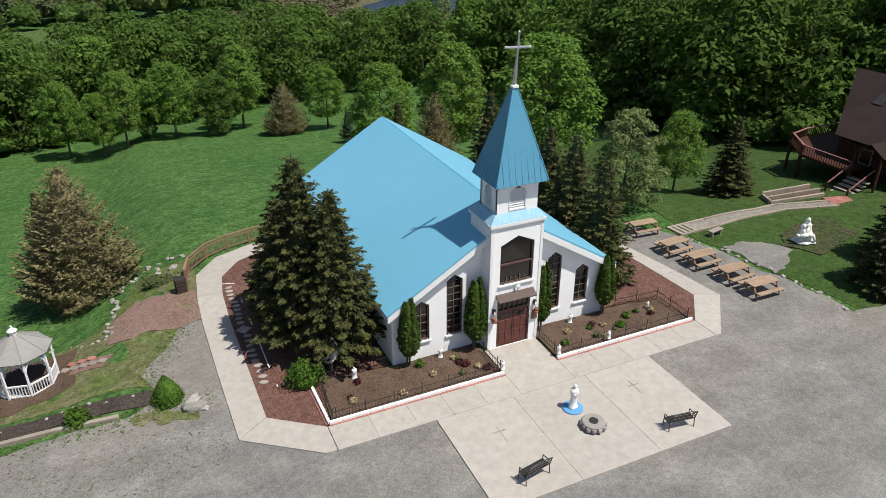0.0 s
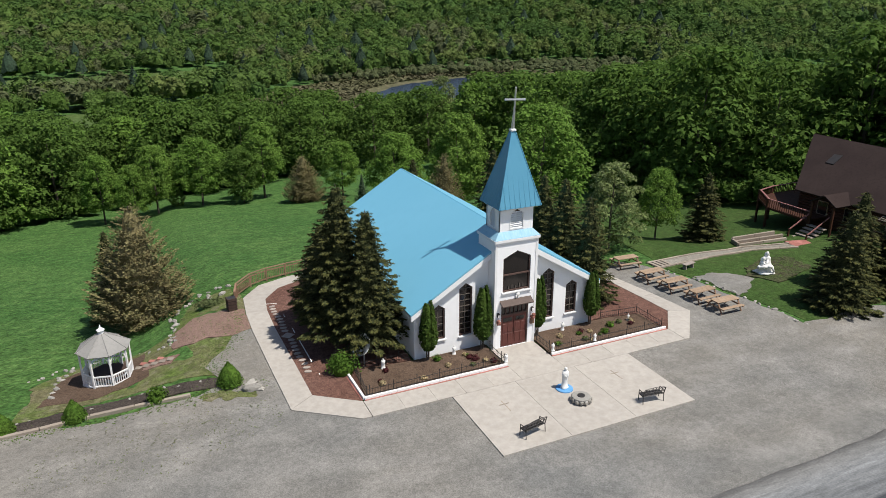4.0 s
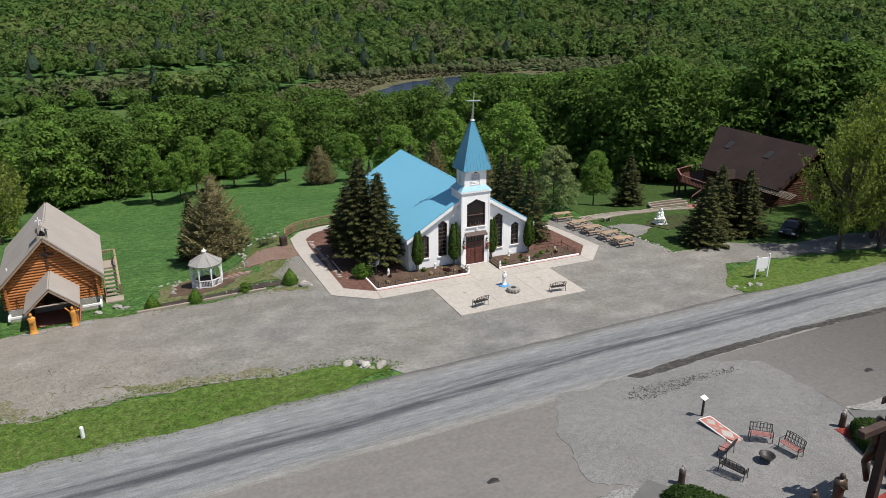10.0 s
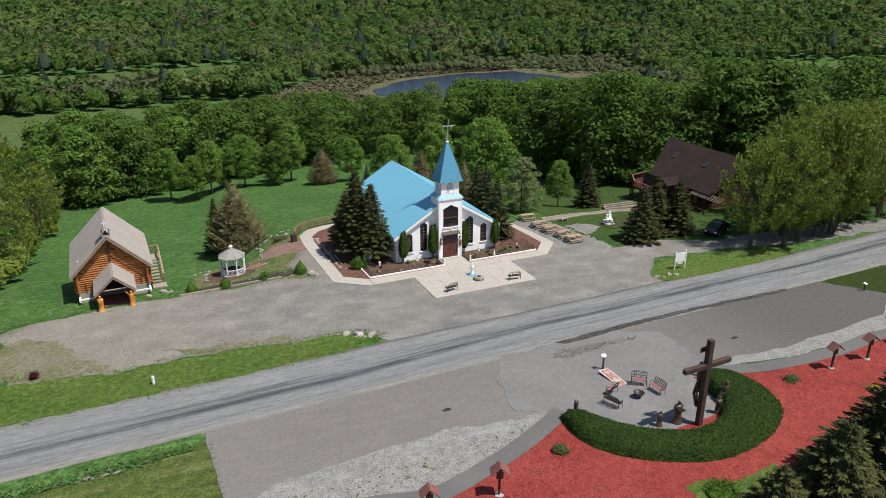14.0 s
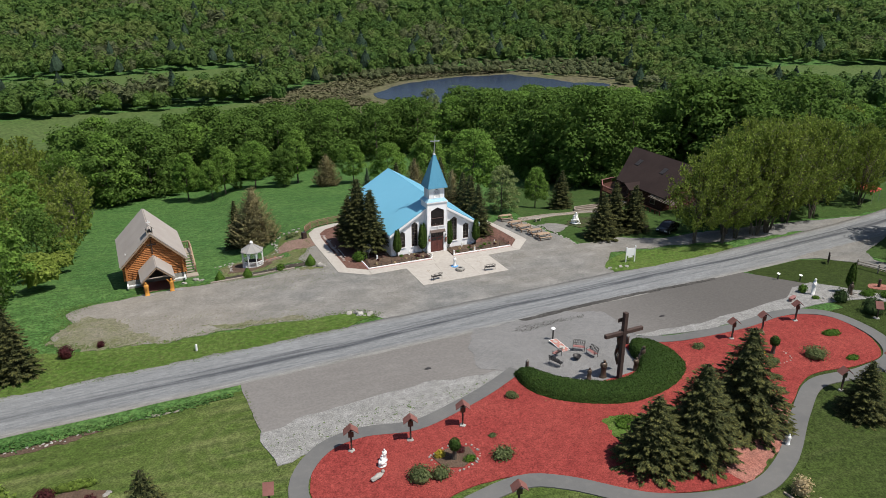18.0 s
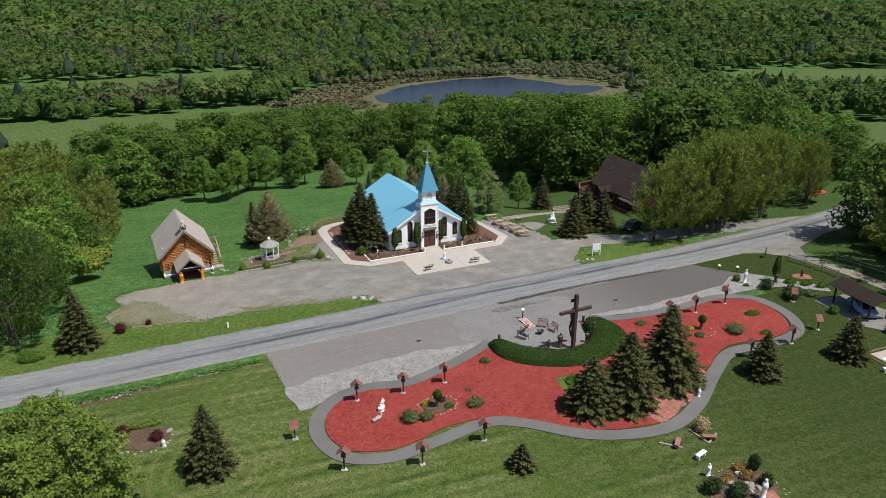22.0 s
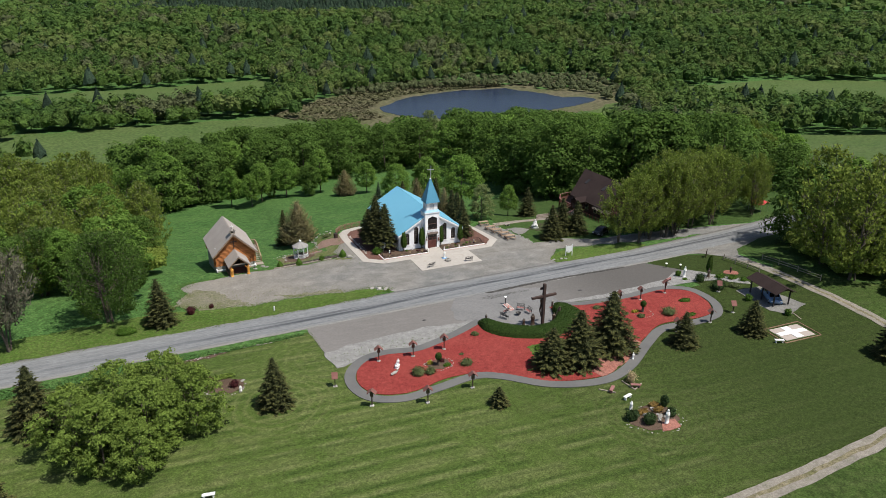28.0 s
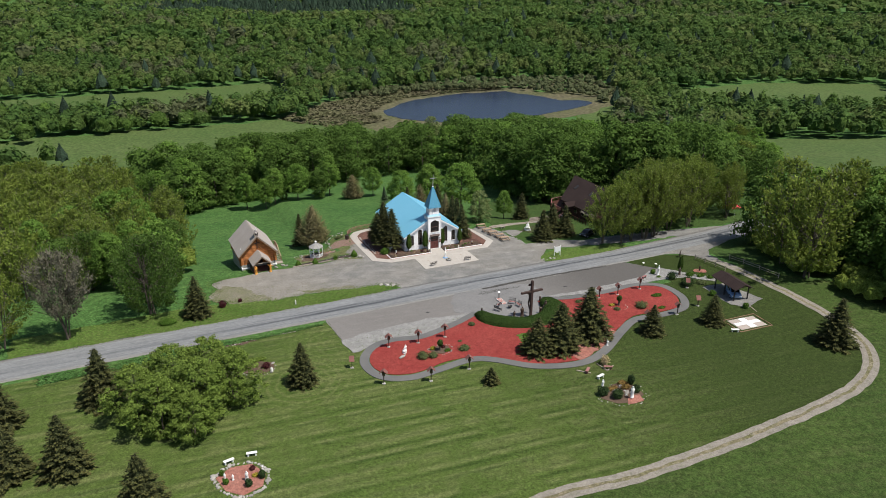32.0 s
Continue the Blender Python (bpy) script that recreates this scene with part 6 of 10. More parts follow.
canopy("undergrowth", OLIVE, scatter([(54, -27.5), (51.6, -40), (51.2, -58), (56, -64), (62, -58), (60, -30)], 2.9, 63) + scatter([(-47, 12), (-46, 40), (-45, 78), (-47, 78), (-49, 40), (-50, 12)], 3.0, 64), "olive undergrowth along the edge of the woods", 260, 202, tall=(2.2, 4.5), wide=0.5, leaf=0.11)
canopy("back_woods", MAPLE, BACK_WOODS, "tall dark green woods behind the meadow", 420, 108, tall=(10, 14.5), wide=0.48, detail=3, leaf=0.10)
HOLLOW = [(-64, 148), (0, 166), (60, 166), (118, 140), (136, 100), (150, 150), (196, 196), (222, 262), (190, 214), (90, 206), (30, 250), (-14, 236), (-64, 200), (-110, 176)]
near = scatter(WEDGE_NEAR, 6.6, 8, FIELDS + [HOLLOW])


def sorted_by_stand(places, seed):
    """Splits the places into stands of four leaf colours, clumped as woods are."""
    rng = random.Random(seed)
    out = ([], [], [], [])
    for x, y in places:
        v = 0.9 * noise.noise(Vector((x / 55, y / 55, seed))) + rng.uniform(-0.42, 0.42)
        w = noise.noise(Vector((x / 70, y / 70, seed + 9))) + rng.uniform(-0.35, 0.35)
        out[3 if w > 0.5 else 2 if v < -0.3 else 1 if v > 0.28 else 0].append((x, y))
    return out


def on_ridge(p):
    """The dark conifer stand along the second hill."""
    return 0.415 * p[0] + 0.91 * p[1] > 735 and p[0] < 330 and noise.noise(Vector((p[0] / 120, p[1] / 120, 5))) > -0.32


FAR_LEAVES = (FAR_A, FAR_GOLD, FAR_DEEP, FAR_GREY)
for k, places in enumerate(sorted_by_stand(near, 1)):
    canopy("far_woods", FAR_LEAVES[k], places, "mixed spring-green woods across the valley", 64, 101 + k, tall=(7, 14), wide=0.36, detail=1, leaf=0.20)
WEDGE_FAR = [(-160, 524), (160, 524), (380, 434), (520, 256), (820, 420), (760, 760), (420, 980), (100, 980), (-215, 980), (-200, 760)]
for k, places in enumerate(sorted_by_stand([p for p in scatter(WEDGE_FAR, 9.4, 9) if not on_ridge(p)], 2)):
    canopy("far_woods", FAR_LEAVES[k], places, "spring-green woods on the far hillside", 32, 111 + k, tall=(9, 16), wide=0.42, detail=1, leaf=0.23)
WEDGE_EDGE = [(100, 985), (420, 985), (760, 765), (900, 425), (1500, 700), (1300, 1300), (700, 1650), (-100, 1650), (-500, 1100), (-260, 765)]
for k, places in enumerate(sorted_by_stand(scatter(WEDGE_EDGE, 19, 10), 3)):
    canopy("far_woods", FAR_LEAVES[k], places, "dim woods on the horizon hills", 20, 121 + k, tall=(12, 18), wide=0.75, detail=1, leaf=0.2)
canopy("ridge_conifers", FAR_B, [p for p in scatter(WEDGE_FAR, 8.6, 16) if on_ridge(p)], "dark conifer woods along the second ridge", 14, 130, tall=(10, 17), wide=0.24, conic=True, leaf=0.22)
canopy("far_conifers", FAR_B, [(102, 343)] + [p for p in scatter(WEDGE_NEAR, 34, 12, FIELDS + [HOLLOW])] + [p for p in scatter(WEDGE_FAR, 30, 14) if noise.noise(Vector((p[0] / 90, p[1] / 90, 3))) > 0.1], "scattered dark conifers in the far woods", 40, 104, tall=(9, 17), conic=True, wide=0.26)
HEDGEROWS = [(x + dice.uniform(-3, 3), 262 + 22 * dice.random() + 0.12 * x) for x in range(-190, 34, 5)] + [(x + dice.uniform(-3, 3), 292 - 0.25 * (x + 50) + dice.uniform(-6, 6)) for x in range(-180, 20, 7)] + [(300 + 4.2 * k, 150 + 14 * math.sin(k) - 2.4 * k + dice.uniform(-7, 7)) for k in range(-6, 40)]
canopy("hedgerow_trees", FAR_A, HEDGEROWS, "hedgerow trees between the far fields", 200, 105, tall=(6, 11), detail=3, leaf=0.11)
canopy("hedgerow_trees", MAPLE, HEDGEROWS[::3], "darker hedgerow trees between the far fields", 200, 106, tall=(8, 13), detail=3, leaf=0.11)
canopy("marsh_willows", FAR_GREY, [p for p in scatter([(60, 318), (104, 346), (180, 350), (266, 316), (244, 246), (214, 236), (222, 262), (190, 312), (140, 322), (100, 316)], 5, 15)], "grey willow scrub round the pond", 30, 107, tall=(3, 5.5), wide=0.5)


# ---- log chapel ----
def log_chapel():
    x0, y0 = -34.5, 6.9
    g = -0.75
    ob = thing("log_chapel", (x0, y0, 0), 2.0, "honey-coloured log chapel with taupe shingle roof and porch", "chapel")
    w, depth, floor_z, wall = 3.25, 9.6, -0.05, 2.35
    part("foundation", box(-w - 0.1, w + 0.1, -0.05, depth + 0.05, -3.2, floor_z), ROCK, ob, "grey block foundation")
    r = 0.115
    log_front = part("log", rod((-w - 0.35, 0, 0), (w + 0.35, 0, 0), r, r, 8), LOG, ob)
    log_front.matrix_basis = pose(0, 0.1, floor_z + r)
    log_side = part("log", rod((0, -0.3, 0), (0, depth + 0.3, 0), r, r, 8), LOG, ob)
    log_side.matrix_basis = pose(-w, 0, floor_z + 2 * r)
    same("log", log_side, ob, pose(w, 0, floor_z + 2 * r))
    rows = int(wall / (2 * r))
    for k in range(1, rows):
        for yy in (0.1, depth - 0.1):
            same("log", log_front, ob, pose(0, yy, floor_z + r + 2 * r * k))
        if k < rows - 1:
            for xx in (-w, w):
                same("log", log_side, ob, pose(xx, 0, floor_z + 2 * r + 2 * r * k))
    z, top = floor_z + r + 2 * r * rows, 5.35
    while z < top - 0.25:
        half = (w + 0.1) * (top - z) / (top - wall)
        part("log", rod((-half, 0.1, z), (half, 0.1, z), r, r, 8), LOG, ob)
        part("log", rod((-half, depth - 0.1, z), (half, depth - 0.1, z), r, r, 8), LOG, ob)
        z += 2 * r
    for yy in (0.18, depth - 0.18):
        part("wall_core", slab([(-w, yy, floor_z), (w, yy, floor_z), (w, yy, wall), (0, yy, top - 0.1), (-w, yy, wall)], 0.05), LOG_END, ob)
    eave_x, eave_z, ridge = 3.78, 1.92, 5.68
    for s in (-1, 1):
        pts = [(0, -0.55, ridge), (s * eave_x, -0.55, eave_z), (s * eave_x, depth + 0.5, eave_z), (0, depth + 0.5, ridge)]
        roof = part("roof", slab(pts if s < 0 else pts[::-1], 0.12), SHINGLE, ob, "smooth taupe shingle roof slope")
        part("rake_board", slab([(0, -0.57, ridge - 0.06), (s * eave_x, -0.57, eave_z - 0.06), (s * eave_x, -0.57, eave_z - 0.26), (0, -0.57, ridge - 0.26)], 0.04), TABLE_WOOD, roof, "pale timber rake board")
        for k in range(1, 9):
            t = k / 9
            part("shingle_course", box(-0.0, 0.012, -0.54, depth + 0.49, -0.02, 0.004, m=Matrix.Translation((s * eave_x * t, 0, ridge + (eave_z - ridge) * t + 0.004))), SHINGLE, roof)
    part("skylight", slab([(-1.0, 3.2, 4.72), (-1.0, 2.4, 4.72), (-1.55, 2.4, 4.17), (-1.55, 3.2, 4.17)], 0.06), GLASS, ob, "dark skylight")
    part("gable_cross", box(-0.06, 0.06, -0.13, 0.0, 3.1, 4.75), DARK_WOOD, ob, "dark timber gable cross")
    part("gable_cross", box(-0.55, 0.55, -0.14, 0.0, 4.1, 4.24), DARK_WOOD, ob, "dark timber gable cross")
    # cupola
    cup = part("cupola", box(-0.36, 0.36, -0.3, 0.42, 5.2, 5.75), OLD_WOOD, ob, "weathered bell cupola")
    for sx in (-0.32, 0.32):
        for sy in (-0.26, 0.38):
            part("cupola_post", box(sx - 0.05, sx + 0.05, sy - 0.05, sy + 0.05, 5.75, 6.3), OLD_WOOD, cup)
    part("bell", lathe([(0.2, 5.82), (0.17, 5.9), (0.12, 6.05), (0.03, 6.14)], 12, at=(0, 0.06, 0)), BRONZE, cup, "", True)
    for s in (-1, 1):
        pts = [(0, -0.5, 6.72), (s * 0.55, -0.5, 6.25), (s * 0.55, 0.62, 6.25), (0, 0.62, 6.72)]
        part("cupola_roof", slab(pts if s < 0 else pts[::-1], 0.06), SHINGLE, cup)
    part("cross", box(-0.03, 0.03, -0.42, -0.36, 6.65, 7.35), TRIM, cup, "white cross on the cupola")
    part("cross", box(-0.22, 0.22, -0.42, -0.36, 7.05, 7.12), TRIM, cup, "white cross on the cupola")
    # porch
    py0, py1, pe, pr, pw = -4.0, 0.0, 1.05, 2.72, 1.85
    for s in (-1, 1):
        pts = [(0, py0, pr), (s * pw, py0, pe), (s * pw, py1, pe), (0, py1, pr)]
        proof = part("porch_roof", slab(pts if s < 0 else pts[::-1], 0.10), SHINGLE, ob, "taupe shingle porch roof")
        part("rake_board", slab([(0, py0 - 0.02, pr - 0.05), (s * pw, py0 - 0.02, pe - 0.05), (s * pw, py0 - 0.02, pe - 0.2), (0, py0 - 0.02, pr - 0.2)], 0.04), TABLE_WOOD, proof)
        part("porch_post", rod((s * 1.55, py0 + 0.25, g - 0.1), (s * 1.55, py0 + 0.25, pe + 0.05), 0.11, 0.1, 8), LOG, ob, "round log porch post")
        part("porch_beam", rod((s * 1.6, py0 + 0.1, pe + 0.02), (s * 1.6, py1, pe + 0.02), 0.09, 0.09, 8), LOG, ob)
        part("porch_side", box(s * 1.62 - 0.05, s * 1.62 + 0.05, py0 + 0.5, py1, g - 0.2, pe - 0.05), DARK_WOOD, ob)
        part("ramp_curb", box(min(s * 1.9, s * 3.3), max(s * 1.9, s * 3.3), -0.95, -0.8, -0.45, -0.3), TRIM, ob, "white painted curb rail")
        part("ramp_curb", box(s * 3.28 - 0.08, s * 3.28 + 0.08, -1.0, 0.0, -0.6, -0.35), TRIM, ob, "white painted curb rail")
        part("planter_fork", rod((s * 2.7, -0.12, 0.1), (s * 2.55, -0.12, 1.0), 0.02, 0.02, 5), BROWN_LOG, ob)
        part("planter_fork", rod((s * 2.5, -0.12, 0.1), (s * 2.65, -0.12, 1.0), 0.02, 0.02, 5), BROWN_LOG, ob)
    part("tie_beam", rod((-1.45, py0 + 0.2, 1.35), (1.45, py0 + 0.2, 1.35), 0.07, 0.07, 8), OLD_WOOD, ob)
    part("chapel_door", box(-0.8, 0.8, -0.04, 0.06, floor_z, 2.1, bevel=0.01), DARK_WOOD, ob, "dark timber chapel doors")
    part("porch_floor", box(-1.7, 1.7, py0 - 0.1, 0.0, g - 0.3, g + 0.12), PAVER_RED, ob, "red brick porch floor")
    # stair on the side
    for k in range(7):
        part("tread", box(3.75, 4.85, 2.1 + 0.42 * k, 2.5 + 0.42 * k, -1.0 + 0.22 * k, -0.95 + 0.22 * k), OLD_WOOD, ob)
    for xx in (3.72, 4.85):
        part("stringer", slab([(xx, 2.0, -1.3), (xx, 5.2, 0.4), (xx, 5.2, 0.62), (xx, 2.0, -0.95)], 0.05), DECK_WOOD, ob)
    part("landing", box(3.4, 4.9, 5.05, 7.0, 0.42, 0.52), OLD_WOOD, ob, "weathered stair landing")
    part("landing", box(3.6, 5.0, 0.9, 2.1, -1.25, -1.12), OLD_WOOD, ob, "weathered stair foot boards")
    for yy, zz in ((2.1, -1.1), (5.1, 0.5), (7.0, 0.5)):
        part("rail_post", box(4.8, 4.92, yy - 0.06, yy + 0.06, zz - 1.6, zz + 1.0), DECK_WOOD, ob)
    part("hand_rail", slab([(4.78, 2.05, -0.12), (4.94, 2.05, -0.12), (4.94, 5.1, 1.5), (4.78, 5.1, 1.5)], 0.06), TABLE_WOOD, ob, "pale timber hand rail")
    part("hand_rail", box(4.78, 4.94, 5.1, 7.05, 1.45, 1.52), TABLE_WOOD, ob)
    part("hand_rail", box(3.4, 4.94, 6.95, 7.07, 1.45, 1.52), TABLE_WOOD, ob)
    for k in range(8):
        part("baluster", box(3.5 + 0.18 * k, 3.54 + 0.18 * k, 6.98, 7.02, 0.52, 1.45), DECK_WOOD, ob)
    for k in range(9):
        part("baluster", box(4.84, 4.88, 5.2 + 0.2 * k, 5.24 + 0.2 * k, 0.52, 1.45), DECK_WOOD, ob)
    part("vent_pipe", rod((-3.0, 1.2, 2.6), (-3.0, 1.2, 3.05), 0.06), TRIM, ob, "white vent pipe")


log_chapel()
sheet("white_stones", outline([(-36.6, 2.3), (-35.0, 1.9), (-34.9, 2.7), (-36.2, 3.1)], spacing=0.3, jag=0.3), 0.075, STONES, "patch of white stones at the porch", "stone patch")
sheet("white_stones", outline([(-33.7, 2.2), (-31.6, 2.6), (-31.9, 3.2), (-33.6, 2.9)], spacing=0.3, jag=0.3), 0.075, STONES, "patch of white stones at the porch", "stone patch")


# ---- statues: plain standing or seated shapes, each one mesh ----
def statue(name, x, y, h, material, label, seed=0.0, seated=False, lift=0.0, wide=1.0, turn=0.0, arms=False):
    r = h * 0.17 * wide
    if seated:
        bm = lump(bmesh.new(), (0, 0, h * 0.27), (h * 0.34, h * 0.27, h * 0.33), 0.5, 3, seed)
        lump(bm, (0, h * 0.05, h * 0.62), (h * 0.17, h * 0.14, h * 0.24), 0.3, 2, seed + 1)
        lump(bm, (0, 0, h * 0.91), (h * 0.085, h * 0.09, h * 0.10), 0.1, 2, seed + 2)
        lump(bm, (h * 0.16, -h * 0.18, h * 0.42), (h * 0.22, h * 0.12, h * 0.10), 0.4, 2, seed + 3)
        lump(bm, (0, 0, h * 0.04), (h * 0.40, h * 0.34, h * 0.09), 0.2, 2, seed + 4)
    else:
        bm = lathe([(r * 1.1, 0), (r * 1.1, h * 0.05), (r * 0.92, h * 0.07), (r * 0.85, h * 0.3), (r * 0.8, h * 0.5), (r * 0.95, h * 0.68), (r * 0.85, h * 0.78), (r * 0.35, h * 0.83)], 14)
        for v in bm.verts:
            v.co += Vector((noise.noise(v.co * 5 / h + Vector((seed, 0, 0))), noise.noise(v.co * 5 / h + Vector((0, seed, 3))), 0)) * r * 0.25
            v.co.y *= 0.8
        lump(bm, (0, -0.02 * h, h * 0.91), (h * 0.068, h * 0.075, h * 0.088), 0.1, 2, seed)
        for s in (-1, 1):
            if arms:
                rod((s * r * 0.7, 0, h * 0.74), (s * r * 1.9, -0.05, h * (0.98 if s < 0 else 0.8)), h * 0.04, h * 0.03, 7, bm)
            else:
                rod((s * r * 0.8, 0, h * 0.73), (s * r * 0.2, -r * 0.9, h * 0.58), h * 0.045, h * 0.035, 7, bm)
    bmesh.ops.recalc_face_normals(bm, faces=bm.faces[:])
    ob = part(name, bm, material, None, label, True)
    ob.matrix_basis = pose(x, y, ground_at(x, y) + lift, 0, 0, turn)
    return tagged(ob, label, "statue")


statue("carved_statue", -35.75, 2.35, 1.75, CARVED, "orange chainsaw-carved wooden statue at the porch", 1.0, wide=0.95, arms=False)
statue("carved_statue", -33.0, 2.6, 1.7, CARVED, "orange chainsaw-carved wooden statue at the porch", 2.0, wide=0.85, arms=True)


# ---- gazebo ----
def gazebo():
    ob = thing("gazebo", (-22.55, 8.95, ground_at(-22.55, 8.95) - 0.05), 11, "white octagonal garden gazebo with grey shingle roof", "gazebo")
    ring = [(math.cos(math.pi / 4 * k), math.sin(math.pi / 4 * k)) for k in range(8)]
    R, eave, top = 1.36, 2.4, 3.2
    part("floor", slab([(R * 1.06 * a, R * 1.06 * b, 0.26) for a, b in ring], 0.16), TRIM, ob, "white timber floor")
    for k in range(8):
        (ax, ay), (bx, by) = ring[k], ring[(k + 1) % 8]
        part("post", box(-0.05, 0.05, -0.05, 0.05, -0.15, eave, m=pose(R * ax, R * ay, 0, 0, 0, 45 * k)), TRIM, ob)
        roof = part("roof_panel", slab([(1.12 * R * ax, 1.12 * R * ay, eave - 0.08), (1.12 * R * bx, 1.12 * R * by, eave - 0.08), (0.16 * bx, 0.16 * by, top), (0.16 * ax, 0.16 * ay, top)], 0.06), GREY_SHINGLE, ob, "grey shingle roof panel")
        part("hip", rod((1.13 * R * ax, 1.13 * R * ay, eave - 0.07), (0.16 * ax, 0.16 * ay, top + 0.01), 0.025, 0.025, 5), GREY_SHINGLE, roof)
        m = pose(R * (ax + bx) / 2, R * (ay + by) / 2, 0, 0, 0, 45 * k + 22.5 + 90)
        half = R * math.sin(math.pi / 8) - 0.05
        if k != 6 - 6:
            rail = part("railing", box(-half, half, -0.03, 0.03, 0.95, 1.03, m=m), TRIM, ob, "white railing")
            part("low_rail", box(-half, half, -0.025, 0.025, 0.36, 0.42, m=m), TRIM, rail)
            for j in range(7):
                x = -half + 2 * half * (j + 0.5) / 7
                part("baluster", box(x - 0.018, x + 0.018, -0.018, 0.018, 0.42, 0.95, m=m), TRIM, rail)
        arch = bmesh.new()
        for s in (-1, 1):
            for j in range(5):
                a0, a1 = math.pi / 2 * j / 5, math.pi / 2 * (j + 1) / 5
                rod((s * half * math.cos(a0), 0, 1.75 + 0.5 * math.sin(a0)), (s * half * math.cos(a1), 0, 1.75 + 0.5 * math.sin(a1)), 0.035, 0.035, 5, arch)
        box(-half, half, -0.02, 0.02, 2.24, eave - 0.02, arch)
        bmesh.ops.transform(arch, matrix=m, verts=arch.verts[:])
        part("arch", arch, TRIM, ob, "white arched bracket")
    cup = part("cupola", lathe([(0.2, top - 0.08), (0.17, top + 0.0), (0.17, top + 0.18), (0.24, top + 0.2), (0.03, top + 0.38), (0.05, top + 0.43), (0.0, top + 0.52)], 8), TRIM, ob, "white cupola with finial")
    part("bench_seat", lathe([(0.8, 0.62), (1.08, 0.62), (1.08, 0.68), (0.8, 0.68)], 8), DARK_WOOD, ob, "dark bench inside")


gazebo()


# ---- brown house ----
def brown_house():
    ob = thing("house", (45.0, 0, 0), 0, "dark brown log house with steep shingle roof and deck", "house")
    ridge, eave, y0, y1, half = 6.35, 2.2, 2.6, 13.2, 6.4
    for s in (-1, 1):
        pts = [(0, y0 - 1.0, ridge), (s * half, y0 - 1.6, eave), (s * half, y1, eave), (0, y1 + 4.0, ridge)]
        roof = part("roof", slab(pts if s < 0 else pts[::-1], 0.16), BROWN_SHINGLE, ob, "dark brown shingle roof slope")
        for k in range(1, 22):
            t = k / 22
            ya, yb = y0 - 1.0 - 0.6 * t, y1 + 4.0 * (1 - t)
            part("shingle_course", box(-0.008, 0.008, ya, yb, -0.02, 0.022, m=Matrix.Translation((s * half * t, 0, ridge + (eave - ridge) * t))), BROWN_SHINGLE, roof)
        part("fascia", slab([(0, y0 - 1.03, ridge - 0.05), (s * half, y0 - 1.63, eave - 0.05), (s * half, y0 - 1.63, eave - 0.25), (0, y0 - 1.03, ridge - 0.25)], 0.05), BROWN_LOG, roof)
        part("fascia", slab([(0, y1 + 4.02, ridge - 0.05), (s * half, y1 + 0.02, eave - 0.05), (s * half, y1 + 0.02, eave - 0.25), (0, y1 + 4.02, ridge - 0.25)], 0.05), BROWN_LOG, roof)
    part("ridge_cap", rod((0, y0 - 1.0, ridge + 0.02), (0, y1 + 4.0, ridge + 0.02), 0.09, 0.09, 6), BROWN_SHINGLE, ob)
    for yy in (6.0, 12.2):
        sky_light = part("skylight", slab([(-1.9, yy, 5.28), (-1.9, yy + 0.9, 5.28), (-3.0, yy + 0.9, 4.57), (-3.0, yy, 4.57)][::-1], 0.1), IRON, ob, "dark roof skylight")
        part("glass", slab([(-2.0, yy + 0.1, 5.235), (-2.0, yy + 0.8, 5.235), (-2.9, yy + 0.8, 4.655), (-2.9, yy + 0.1, 4.655)][::-1], 0.02), GLASS, sky_light)
    wall = part("wall", box(-half + 0.9, half - 0.9, y0, y1, -2.6, eave + 0.3), BROWN_LOG, ob, "red-brown log wall")
    for yy, d in ((y0, -0.001), (y1, 0.0)):
        part("gable", slab([(-half + 0.9, yy, eave + 0.3), (half - 0.9, yy, eave + 0.3), (0, yy, ridge - 0.4)], 0.2), BROWN_LOG, ob, "red-brown log gable")
    for k in range(12):
        z = -0.6 + 0.26 * k
        part("log", rod((-half + 0.88, y0 - 0.1, z), (-half + 0.88, y1 + 0.1, z), 0.13, 0.13, 6), BROWN_LOG, ob)
        part("log", rod((-half + 0.8, y0 + 0.02, z), (half - 0.8, y0 + 0.02, z), 0.13, 0.13, 6), BROWN_LOG, ob)
    for yy in (4.2, 7.2, 10.0):
        win = part("window", box(-half + 0.68, -half + 0.8, yy, yy + 1.1, 0.4, 1.7), TABLE_WOOD, ob, "house window")
        part("pane", box(-half + 0.66, -half + 0.69, yy + 0.08, yy + 1.02, 0.48, 1.62), GLASS, win)
    # porch roof over the door
    for s in (-1, 1):
        pts = [(-half - 2.0, 8.6, 3.0), (-half - 2.0, 8.6 + s * 1.3, 2.2), (-half + 2.6, 8.6 + s * 1.3, 2.2), (-half + 2.6, 8.6, 3.0)]
        part("porch_roof", slab(pts if s > 0 else pts[::-1], 0.1), BROWN_SHINGLE, ob, "brown porch roof")
        part("porch_post", box(-half - 1.95, -half - 1.8, 8.6 + s * 1.1 - 0.08, 8.6 + s * 1.1 + 0.08, -1.5, 2.2), BROWN_LOG, ob)
    # deck
    deck_pts = [(-8.2, 9.9), (-8.2, 14.6), (-6.3, 17.4), (-3.9, 18.0), (3.0, 18.0), (3.0, 13.3), (-5.4, 13.3), (-5.4, 9.9)]
    deck = part("deck", slab([(x, y, 0.15) for x, y in deck_pts], 0.25), BROWN_LOG, ob, "brown timber deck on posts")
    edge = deck_pts[:5]
